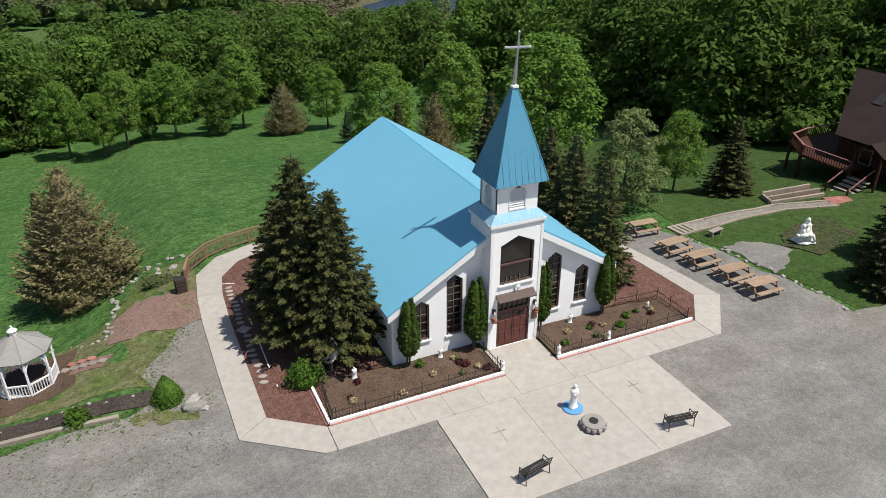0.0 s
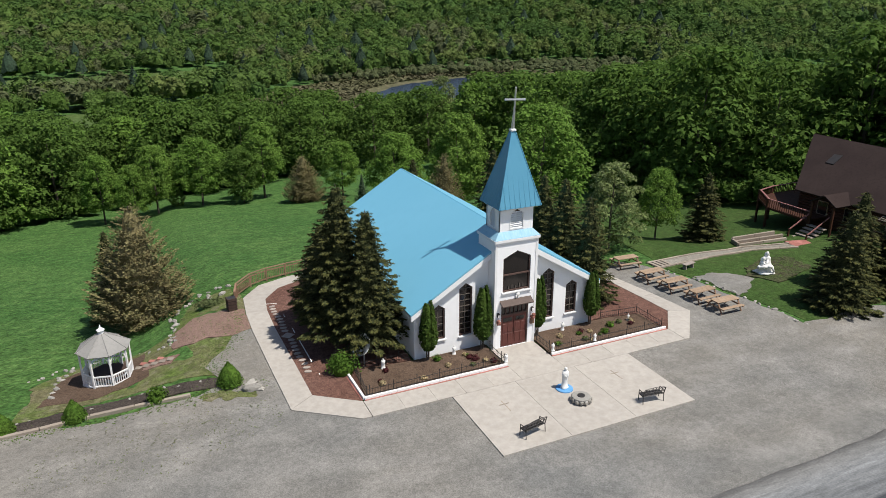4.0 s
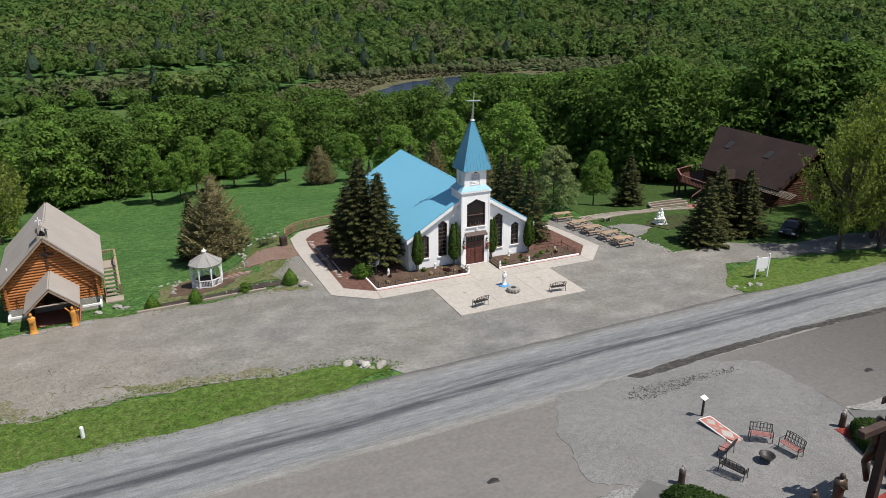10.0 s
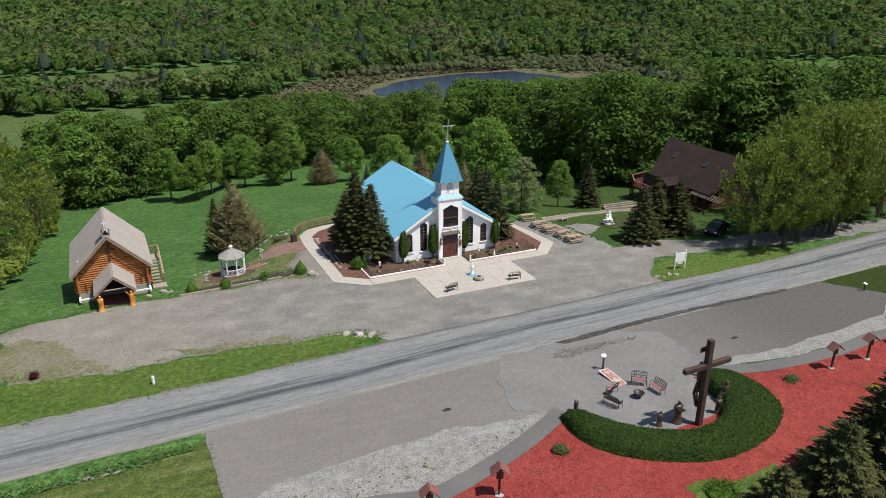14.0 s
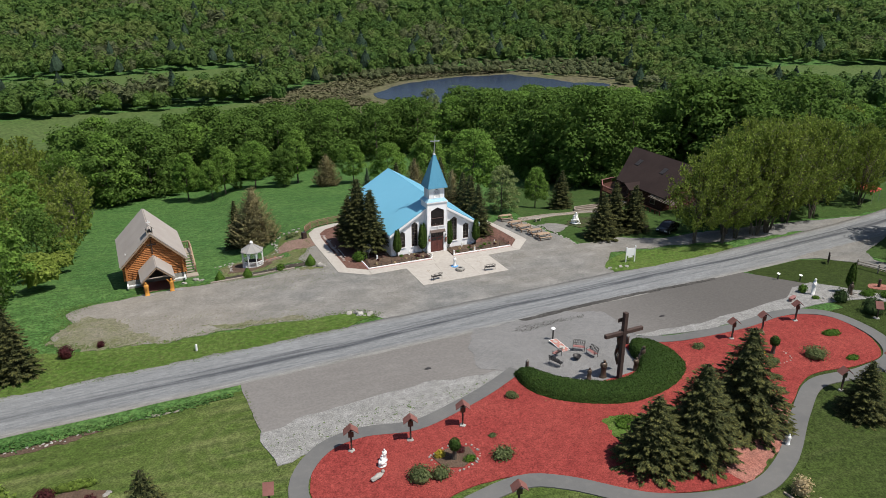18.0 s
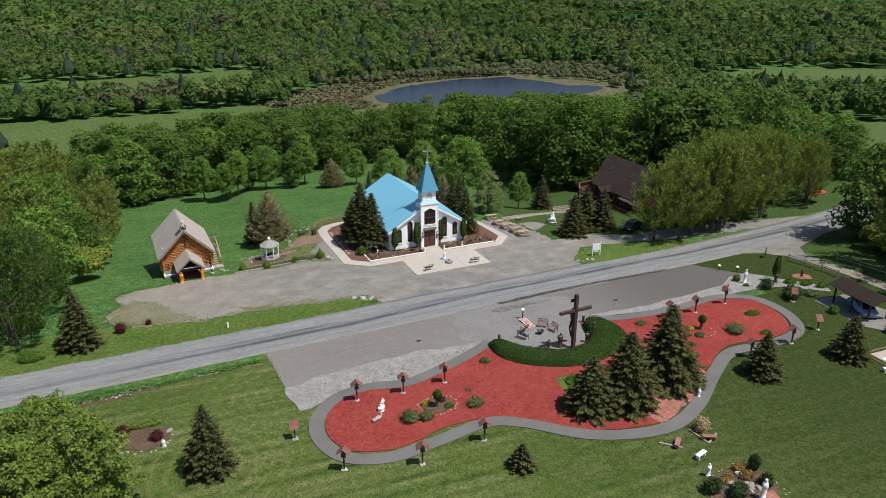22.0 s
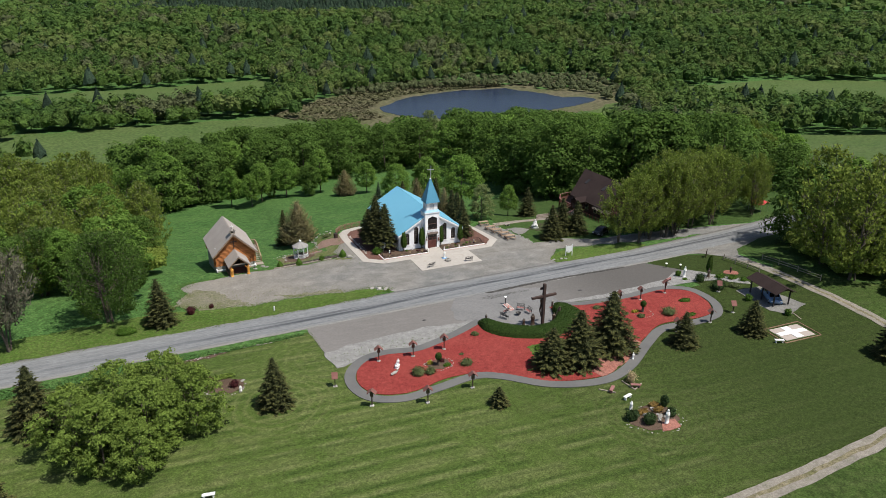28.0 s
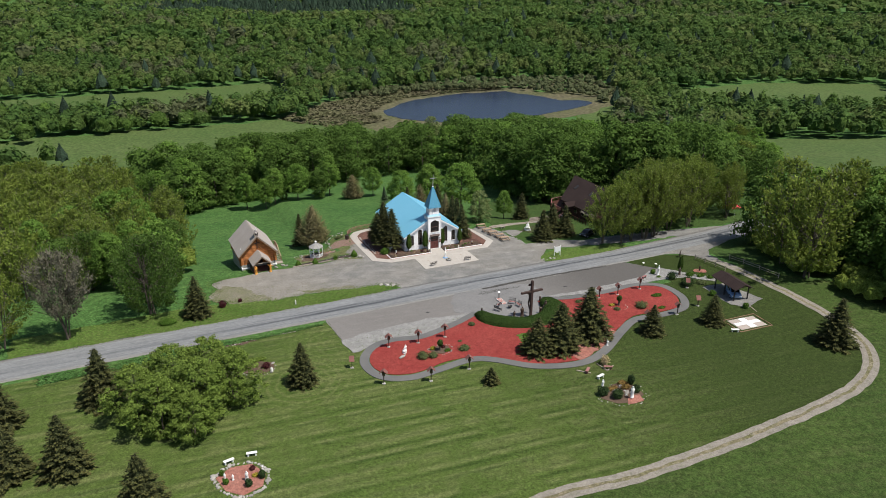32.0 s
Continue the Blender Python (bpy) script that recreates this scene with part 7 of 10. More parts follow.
    for (ax, ay), (bx, by) in zip(edge, edge[1:]):
        # The top rail's paler pink holds its sunlit look; the low rail stays dark.
        part("deck_rail", slab([(ax, ay, 1.15), (bx, by, 1.15), (bx * 0.985, by * 0.992, 1.15), (ax * 0.985, ay * 0.992, 1.15)], 0.06), PINK, deck, "pinkish deck rail with sunlight put into its colour")
        part("deck_rail", rod((ax, ay, 0.35), (bx, by, 0.35), 0.04, 0.04, 5), BROWN_LOG, deck)
        n = max(2, int(math.hypot(bx - ax, by - ay) / 0.24))
        for k in range(n + 1):
            t = k / n
            x, y = ax + (bx - ax) * t, ay + (by - ay) * t
            part("baluster", box(x - 0.025, x + 0.025, y - 0.025, y + 0.025, 0.15, 1.1), BROWN_LOG, deck)
    for x, y in edge:
        part("deck_post", box(x - 0.09, x + 0.09, y - 0.09, y + 0.09, -4.5, 1.2), BROWN_LOG, deck)
    for k in range(6):
        part("step", box(-10.6 + 0.42 * k, -10.15 + 0.42 * k, 8.0, 9.8, -1.15 + 0.22 * k, -1.06 + 0.22 * k), OLD_WOOD, ob, "pale timber step")
    for yy in (7.95, 9.85):
        part("stair_rail", slab([(-10.6, yy, -0.1), (-8.1, yy, 1.2), (-8.1, yy, 1.08), (-10.6, yy, -0.22)], 0.06), PINK, ob)
        part("stair_post", box(-10.65, -10.53, yy - 0.06, yy + 0.06, -1.6, -0.1), BROWN_LOG, ob)
    part("walkway", box(-half - 1.2, -half + 0.9, 0.6, 5.2, -0.75, -0.45), OLD_WOOD, ob, "timber ramp beside the house")
    for k in range(5):
        part("lattice", rod((-half - 1.2, 0.6 + k * 1.1, 0.55), (-half - 1.2, 1.7 + k * 1.1, 0.55), 0.05, 0.05, 5), BROWN_LOG, ob)
        part("rail_post", box(-half - 1.26, -half - 1.14, 0.6 + k * 1.1, 0.72 + k * 1.1, -0.8, 0.6), BROWN_LOG, ob)
    eave = part("porch_eave", rod((-half + 0.4, -1.0, 2.3), (-half + 0.4, 4.2, 2.3), 0.05, 0.05, 5), OLD_WOOD, ob, "pale porch lattice roof")
    for k in range(12):
        yy = -1.0 + 5.2 * k / 11
        part("lattice_slat", rod((-half - 0.6, yy, 1.9), (-half + 0.4, yy, 2.3), 0.035, 0.035, 4), OLD_WOOD, eave)
    for k in range(4):
        f = k / 4
        part("lattice_slat", rod((-half - 0.6 + f, -1.0, 1.94 + 0.4 * f), (-half - 0.6 + f, 4.2, 1.94 + 0.4 * f), 0.035, 0.035, 4), OLD_WOOD, eave)


brown_house()


# ---- car shelter and cars ----
def car(name, x, y, turn, paint, label, z=None):
    ob = thing(name, (x, y, ground_at(x, y) + 0.08 if z is None else z), turn, label, "car")
    L, W = 2.15, 0.86
    side_line = [(-L, 0.42), (-L + 0.05, 0.75), (-L + 0.55, 0.86), (-L + 0.95, 0.92), (-0.62, 1.40), (0.75, 1.42), (1.55, 0.98), (L - 0.1, 0.88), (L, 0.5), (L - 0.1, 0.25), (-L + 0.1, 0.25)]
    bm = bmesh.new()
    left = [bm.verts.new((px, -W + (0.13 if pz > 1.2 else 0.0), pz)) for px, pz in side_line]
    right = [bm.verts.new((px, W - (0.13 if pz > 1.2 else 0.0), pz)) for px, pz in side_line]
    bm.faces.new(left)
    bm.faces.new(right[::-1])
    n = len(left)
    for k in range(n):
        bm.faces.new((left[k], right[k], right[(k + 1) % n], left[(k + 1) % n]))
    bmesh.ops.recalc_face_normals(bm, faces=bm.faces[:])
    bmesh.ops.bevel(bm, geom=bm.edges[:], offset=0.05, segments=2, affect="EDGES")
    body = part("body", bm, paint, ob, "", True)
    for s in (-1, 1):
        part("side_window", slab([(-0.95, s * (W - 0.02), 0.98), (1.3, s * (W - 0.02), 0.98), (0.68, s * (W - 0.09), 1.35), (-0.55, s * (W - 0.09), 1.35)][:: -s], 0.02), GLASS, body)
    part("windscreen", slab([(-1.28, -0.66, 0.99), (-1.28, 0.66, 0.99), (-0.66, 0.6, 1.41), (-0.66, -0.6, 1.41)][::-1], 0.02), GLASS, body)
    part("rear_window", slab([(1.5, -0.62, 1.06), (1.5, 0.62, 1.06), (0.82, 0.58, 1.43), (0.82, -0.58, 1.43)], 0.02), GLASS, body)
    for sx in (-1.32, 1.3):
        for s in (-1, 1):
            wheel = part("wheel", rod((sx, s * 0.66, 0.31), (sx, s * 0.87, 0.31), 0.31, 0.31, 16), RUBBER, ob)
            part("rim", rod((sx, s * 0.86, 0.31), (sx, s * 0.885, 0.31), 0.19, 0.17, 12), STEEL, wheel)
    for s in (-0.6, 0.6):
        part("headlight", box(-L - 0.02, -L + 0.06, s - 0.17, s + 0.17, 0.58, 0.72, bevel=0.015), TRIM, ob)
        part("tail_light", box(L - 0.06, L + 0.02, s - 0.15, s + 0.15, 0.62, 0.78, bevel=0.015), RED_CLOTH, ob)


car("car", 35.6, -44.9, 62, CAR_BLUE, "blue car parked under the timber shelter")
car("car", 33.6, -5.6, 25, CAR_DARK, "black car parked in the shade by the house")


def shelter():
    cx, cy = 35.6, -44.5
    ob = thing("car_shelter", (cx, cy, ground_at(cx, cy)), -8, "dark timber car shelter with brown ribbed roof", "shelter")
    ob.scale = (0.9, 0.84, 0.95)
    for x in (-1.45, 1.45):
        for y in (-3.0, 0.0, 3.0):
            part("post", box(x - 0.09, x + 0.09, y - 0.09, y + 0.09, -0.2, 2.3), IRON, ob)
        part("beam", box(x - 0.08, x + 0.08, -3.5, 3.5, 2.25, 2.42), DARK_WOOD, ob)
    for y in (-3.0, 0.0, 3.0):
        part("beam", box(-1.45, 1.45, y - 0.06, y + 0.06, 2.42, 2.54), DARK_WOOD, ob)
    for s in (-1, 1):
        pts = [(0, -3.9, 3.15), (s * 2.0, -3.9, 2.32), (s * 2.0, 3.9, 2.32), (0, 3.9, 3.15)]
        roof = part("roof", slab(pts if s < 0 else pts[::-1], 0.06), BROWN_SHINGLE, ob, "dark brown roof slope")
        for k in range(16):
            y = -3.8 + 0.5 * k
            part("rib", rod((0, y, 3.18), (s * 2.0, y, 2.35), 0.03, 0.03, 4), BROWN_SHINGLE, roof)


shelter()
sheet("gravel_pad", outline([(33.2, -40.4), (37.8, -40.6), (39, -48.2), (34, -49.6), (32.6, -47.6)], spacing=0.7, jag=0.4), 0.07, GRAVEL, "grey gravel pad under the car shelter", "gravel pad")


# ---- benches, tables, stations ----
def bench(x, y, turn, label, seat=IRON, group="", lift=0.0, wide=1.22):
    ob = thing("bench", (x, y, ground_at(x, y) + lift), turn, label, "bench", group)
    for s in (-1, 1):
        bm = rod((s * wide / 2, -0.22, 0.0), (s * wide / 2, -0.2, 0.62), 0.022, 0.02, 6)
        rod((s * wide / 2, 0.25, 0.0), (s * wide / 2, 0.2, 0.42), 0.022, 0.02, 6, bm)
        rod((s * wide / 2, 0.2, 0.42), (s * wide / 2, 0.32, 0.88), 0.022, 0.02, 6, bm)
        rod((s * wide / 2, -0.2, 0.62), (s * wide / 2, 0.25, 0.64), 0.022, 0.02, 6, bm)
        rod((s * wide / 2, -0.22, 0.40), (s * wide / 2, 0.22, 0.40), 0.02, 0.02, 6, bm)
        part("side_frame", bm, IRON, ob, "black cast side frame")
    for k in range(5):
        part("seat_slat", box(-wide / 2, wide / 2, -0.22 + 0.085 * k, -0.15 + 0.085 * k, 0.41, 0.435), seat, ob)
    back = bmesh.new()
    for t in (0.1, 0.5, 0.95):
        rod((-wide / 2, 0.2 + 0.12 * t, 0.42 + 0.45 * t), (wide / 2, 0.2 + 0.12 * t, 0.42 + 0.45 * t), 0.018, 0.018, 5, back)
    for k in range(13):
        xx = -wide / 2 + wide * (k + 0.5) / 13
        rod((xx, 0.21, 0.46), (xx + (0.04 if k % 2 else -0.04), 0.315, 0.86 + 0.05 * math.sin(math.pi * (k + 0.5) / 13)), 0.013, 0.013, 4, back)
    for k in range(8):
        a0, a1 = math.pi * k / 8, math.pi * (k + 1) / 8
        rod((-wide / 2 * math.cos(a0), 0.32, 0.85 + 0.1 * math.sin(a0)), (-wide / 2 * math.cos(a1), 0.32, 0.85 + 0.1 * math.sin(a1)), 0.018, 0.018, 5, back)
    part("backrest", back, IRON, ob, "black scrolled backrest")
    return ob


bench(-3.6, -8.0, 190, "black iron park bench on the plaza", group="plaza benches", lift=0.1)
bench(3.6, -8.05, 172, "black iron park bench on the plaza", group="plaza benches", lift=0.1)
bench(-3.11, -33.56, 109, "black iron bench on the crushed stone patio", group="patio benches", lift=0.08)
bench(-2.1, -32.1, 200, "small iron bench with faded pink seat", PINK, "patio benches", 0.08, 0.85)
for x, y, turn in ((0.37, -32.0, -38), (0.77, -33.5, -86)):
    bench(x, y, turn, "black iron bench with faded pink seat", PINK, "patio benches", 0.08, 1.08)


def fire_bowl(x, y):
    ob = thing("fire_bowl", (x, y, ground_at(x, y) + 0.08), 0, "rusty dark iron fire bowl on the patio", "fire bowl")
    part("bowl", lathe([(0.14, 0.14), (0.30, 0.22), (0.38, 0.38), (0.40, 0.40), (0.36, 0.38), (0.27, 0.26), (0.08, 0.2)], 16), IRON, ob, "", True)
    for k in range(3):
        a = 2.1 * k
        part("leg", rod((0.27 * math.cos(a), 0.27 * math.sin(a), 0), (0.22 * math.cos(a), 0.22 * math.sin(a), 0.24), 0.025, 0.025, 5), IRON, ob)


fire_bowl(-0.85, -33.5)


def diamond(rx, ry, at, z0, z1):
    """A flat four-pointed tile."""
    bm = bmesh.new()
    ring = [(rx, 0), (0, ry), (-rx, 0), (0, -ry)]
    low = [bm.verts.new((px_, at + py_, z0)) for px_, py_ in ring]
    top = [bm.verts.new((px_ * 0.96, at + py_ * 0.96, z1)) for px_, py_ in ring]
    bm.faces.new(top)
    for k in range(4):
        bm.faces.new((low[k], low[(k + 1) % 4], top[(k + 1) % 4], top[k]))
    return bm


def mosaic(x, y):
    """The long patterned slab on the patio."""
    ob = thing("mosaic_slab", (x, y, ground_at(x, y) + 0.08), 0, "red and white patterned mosaic slab on the patio", "mosaic slab")
    part("slab", box(-0.42, 0.42, -1.70, 1.70, -0.02, 0.06, bevel=0.01), STATUE, ob, "white border slab")
    part("field", box(-0.36, 0.36, -1.63, 1.63, 0.06, 0.066), PAVER_RED, ob, "red mosaic field")
    for yy, rx, ry in ((1.2, 0.26, 0.34), (-1.2, 0.26, 0.34), (0.0, 0.32, 0.46)):
        part("white_panel", diamond(rx, ry, yy, 0.066, 0.078), PALE_ROCK, ob, "pale diamond panel")
    for yy in (0.65, -0.65):
        for sx in (-0.2, 0.2):
            part("rosette", lathe([(0.11, 0.066), (0.11, 0.076), (0.06, 0.08), (0.0, 0.08)], 12, at=(sx, yy, 0)), PALE_ROCK, ob, "pale round inlay")


mosaic(-0.64, -30.8)


def reading_stand(x, y, h=1.15, label="white-topped reading stand on a dark post"):
    ob = thing("reading_stand", (x, y, ground_at(x, y) + 0.05), 15, label, "stand")
    part("post", box(-0.05, 0.05, -0.05, 0.05, 0, h), IRON, ob)
    part("board", slab([(-0.2, -0.15, h), (0.2, -0.15, h), (0.2, 0.15, h + 0.1), (-0.2, 0.15, h + 0.1)], 0.03), TRIM, ob, "white slanted board")


reading_stand(-0.28, -28.6)
for x, y in ((31.5, -26.8), (32.9, -28.6)):
    reading_stand(x, y, 0.7)


def picnic_table(x, y, turn):
    ob = thing("picnic_table", (x, y, ground_at(x, y) + 0.06), turn, "weathered tan wooden picnic table on gravel", "picnic table", "picnic tables")
    L = 0.95
    for k in range(5):
        part("top_plank", box(-L, L, -0.37 + 0.15 * k, -0.235 + 0.15 * k, 0.72, 0.76, bevel=0.006), TABLE_WOOD, ob)
    for s in (-1, 1):
        for k in range(2):
            part("seat_plank", box(-L, L, s * 0.72 - 0.14 + 0.145 * k, s * 0.72 - 0.005 + 0.145 * k, 0.42, 0.46, bevel=0.006), TABLE_WOOD, ob)
    for xx in (-0.85, 0.85):
        for s in (-1, 1):
            part("leg", slab([(xx - 0.05, s * 0.72, 0.0), (xx + 0.05, s * 0.72, 0.0), (xx + 0.05, s * 0.28, 0.72), (xx - 0.05, s * 0.28, 0.72)], 0.045), DECK_WOOD, ob)
        part("cross_brace", box(xx - 0.025, xx + 0.025, -0.85, 0.85, 0.33, 0.42), DECK_WOOD, ob)
        part("cross_brace", box(xx - 0.025, xx + 0.025, -0.34, 0.34, 0.63, 0.72), DECK_WOOD, ob)


for x, y, turn in ((15.7, -1.0, -1), (15.5, 0.9, 2), (15.0, 3.1, 1), (14.7, 5.2, 2), (14.8, 8.4, -4)):
    picnic_table(x, y, turn)


def station(x, y, turn):
    ob = thing("prayer_station", (x, y, ground_at(x, y) + 0.06), turn, "wooden prayer station post with maroon gable cap", "prayer station", "prayer stations")
    part("post", box(-0.06, 0.06, -0.06, 0.06, -0.1, 1.75), DARK_WOOD, ob, "dark brown post")
    part("foot", lump(bmesh.new(), (0, 0, 0.02), (0.26, 0.24, 0.13), 0.4, 2, x), PALE_ROCK, ob, "white stone foot")
    part("plaque", box(-0.2, 0.2, -0.1, -0.06, 1.25, 1.72, bevel=0.01), BRONZE, ob, "dark plaque")
    for s in (-1, 1):
        pts = [(0, -0.36, 2.12), (s * 0.52, -0.36, 1.66), (s * 0.52, 0.36, 1.66), (0, 0.36, 2.12)]
        cap_side = part("cap", slab(pts if s < 0 else pts[::-1], 0.04), RED_ROOF, ob, "maroon shingled cap side")
        for k in range(1, 5):
            t = k / 5
            part("batten", box(s * 0.52 * t - 0.012, s * 0.52 * t + 0.012, -0.35, 0.35, 2.12 - 0.46 * t - 0.01, 2.12 - 0.46 * t + 0.014), RED_ROOF, cap_side)
    part("brace", slab([(-0.3, -0.02, 1.72), (0.3, -0.02, 1.72), (0.0, -0.02, 2.0)], 0.05), DARK_WOOD, ob)


for x, y, turn in ((-23.4, -37.9, -12), (-19.0, -38.5, -15), (-14.7, -38.5, -20), (-27.3, -46.9, -30), (-21.3, -48.9, -15), (-15.3, -48.2, -15), (14.4, -36.7, -10), (18.0, -36.9, -15), (22.9, -36.5, -20), (15.9, -47.2, -15), (22.1, -46.9, -20)):
    station(x, y, turn)


def plaque_stand(x, y, turn):
    ob = thing("plaque_stand", (x, y, ground_at(x, y) + 0.03), turn, "slanted brown plaque board on a post", "plaque stand")
    part("post", box(-0.05, 0.05, -0.05, 0.05, -0.1, 1.35), DARK_WOOD, ob)
    part("board", slab([(-0.36, -0.32, 1.15), (0.36, -0.32, 1.15), (0.36, 0.3, 1.75), (-0.36, 0.3, 1.75)], 0.05), RED_ROOF, ob, "brown slanted board")
    part("foot", lump(bmesh.new(), (0, 0, 0.0), (0.3, 0.26, 0.12), 0.4, 2, x), PALE_ROCK, ob, "white stone foot")


for x, y, turn in ((-30.0, -41.2, -15), (27.3, -45.8, -25), (30.6, -39.6, -35)):
    plaque_stand(x, y, turn)


# ---- crucifix group ----
def crucifix():
    z = ground_at(0.4, -38)
    ob = thing("crucifix", (0.4, -38.0, z), 2, "tall dark timber crucifix rising from the patio", "crucifix")
    part("upright", box(-0.19, 0.19, -0.18, 0.18, -0.3, 6.35, bevel=0.03), DARK_WOOD, ob, "dark squared upright beam")
    part("crossbeam", box(-1.95, 1.95, -0.16, 0.16, 4.34, 4.68, bevel=0.03), DARK_WOOD, ob, "dark squared crossbeam")
    part("title_board", box(-0.5, 0.5, 0.24, 0.3, 5.4, 5.75, bevel=0.01), DARK_WOOD, ob)
    bm = lump(bmesh.new(), (0, 0, 3.55), (0.27, 0.2, 0.62), 0.25, 3, 1.0)
    lump(bm, (0, 0.06, 4.38), (0.15, 0.16, 0.2), 0.1, 2, 2.0)
    for s in (-1, 1):
        rod((s * 0.2, 0, 3.95), (s * 1.5, -0.08, 4.5), 0.11, 0.075, 8, bm)
        rod((s * 0.13, 0, 3.1), (s * 0.17, 0.2, 2.2), 0.15, 0.11, 8, bm)
        rod((s * 0.17, 0.2, 2.2), (s * 0.05, 0.0, 1.25), 0.11, 0.08, 8, bm)
    bmesh.ops.recalc_face_normals(bm, faces=bm.faces[:])
    fig = part("crucifix_statue", bm, BRONZE, None, "dark bronze statue fixed to the cross", True)
    fig.matrix_basis = pose(0.4, -37.6, z, 0, 0, 2)
    tagged(fig, "dark bronze statue fixed to the timber cross", "statue")


crucifix()
for x, y, h, seated, mat, seed in ((-2.0, -37.0, 1.15, False, BRONZE, 3.0), (-0.7, -37.2, 1.7, False, BRONZE, 4.0), (2.5, -37.5, 1.3, False, BRONZE, 6.0), (4.0, -36.6, 1.6, True, BRONZE, 7.0)):
    statue("bronze_statue", x, y, h, mat, "dark bronze mourning statue by the crucifix", seed, seated, 0.08, 1.15)
for x, y in ((-5.76, -33.0), (5.14, -33.0)):
    stump = thing("carved_stump", (x, y, ground_at(x, y) + 0.05), 20, "carved wooden stump post at the patio edge", "stump")
    part("stump", lathe([(0.18, -0.1), (0.16, 0.2), (0.15, 0.6), (0.16, 0.8), (0.10, 0.83)], 10), DARK_WOOD, stump, "", True)
    part("carving", lump(lump(bmesh.new(), (0.06, 0, 0.88), (0.08, 0.1, 0.2), 0.3, 2, x), (-0.06, 0, 0.86), (0.08, 0.1, 0.16), 0.3, 2, y), PALE_ROCK, stump, "", True)
sheet("mulch_strip", outline([(4.6, -33.0), (5.6, -33.4), (5.0, -37.4), (3.2, -38.8), (-2.6, -38.8), (-2.2, -37.8), (2.6, -37.6), (4.0, -35.8)], spacing=0.5, jag=0.1), 0.095, MULCH, "red mulch strip inside the hedge", "mulch bed")


# ---- shrubs and hedge ----
def bush(name, material, x, y, size, label, count=420, leaf_size=None, z=None, spiky=0.0, category="shrub", group="", lift=0.0):
    rng = np.random.default_rng(int(abs(x * 131 + y * 17)) + count)
    lobes = 9
    d = sphere_dirs(lobes, rng)
    d[:, 2] = np.abs(d[:, 2])
    c = d * np.array(size) * 0.42 + np.array([0, 0, size[2] * 0.42])
    radii = np.full(lobes, 1.0)
    which = rng.integers(0, lobes, count)
    v = sphere_dirs(count, rng)
    v[:, 2] = np.where(v[:, 2] < -0.4, -v[:, 2], v[:, 2])
    pos = c[which] + v * np.array(size) * (0.5 + 0.12 * rng.random((count, 1)))
    pos[:, 2] = np.maximum(pos[:, 2], 0.02)
    pos += v * spiky * np.array(size) * rng.random((count, 1)) ** 3
    co, quads = kites(pos, v + 0.4 * rng.normal(size=v.shape) + np.array([0, 0, 0.3]), leaf_size or 0.11 * max(size), rng, 0.55)
    ob = thing(name, (x, y, (ground_at(x, y) if z is None else z) + lift), 0, label, category, group)
    new("foliage", mesh_of("foliage", co, quads, material)).parent = ob
    core = lump(bmesh.new(), (0, 0, size[2] * 0.45), (size[0] * 0.72, size[1] * 0.72, size[2] * 0.62), 0.2, 2, x)
    part("core", core, material, ob, "", True)
    return ob


def thuja(x, y, h, r, label="clipped green columnar cedar against the church", group=""):
    """Columnar cedar with a pointed double top."""
    rng = np.random.default_rng(int(abs(x * 97 + y * 31)))
    n = 1500
    f = rng.random(n) ** 0.8
    a = rng.uniform(0, 6.283, n)
    prof = r * np.minimum(1, 1.25 * (1 - f) ** 0.55) * np.minimum(1, 0.55 + f * 3) * (0.9 + 0.2 * rng.random(n))
    side_shift = np.where(np.cos(a) > 0, 0.30, -0.30) * r * f
    pos = np.stack([np.cos(a) * prof * (1 - 0.25 * f) + side_shift, np.sin(a) * prof, 0.75 + f * (h - 0.75) * np.where(np.cos(a) > 0, 1.0, 0.96)], -1)
    nor = np.stack([np.cos(a), np.sin(a), 0.25 * np.ones(n)], -1) + 0.35 * rng.normal(size=(n, 3))
    co, quads = kites(pos, nor, 0.105, rng, 0.6)
    ob = thing("columnar_cedar", (x, y, ground_at(x, y) + 0.1), 0, label, "cedar", group)
    new("foliage", mesh_of("foliage", co, quads, THUJA)).parent = ob
    part("core", lathe([(r * 0.5, 0.7), (r * 0.82, 1.1), (r * 0.75, h * 0.6), (r * 0.3, h * 0.9), (0.02, h * 0.97)], 12), THUJA, ob, "", True)
    bm = rod((0, 0, -0.1), (0.02, 0, 0.95), 0.06, 0.05, 6)
    rod((-0.1, 0.03, -0.1), (-0.12, 0, 0.95), 0.05, 0.04, 6, bm)
    part("stem", bm, BARK, ob)


for x, y, h, r in ((-5.35, 0.75, 3.75, 0.50), (-1.85, 0.65, 4.1, 0.54), (2.05, 0.75, 4.0, 0.44), (6.0, 0.75, 3.7, 0.48)):
    thuja(x, y, h, r, group="cedars along the facade")
thuja(33.9, -33.9, 3.4, 0.45, "slim dark columnar cedar in the stone garden")


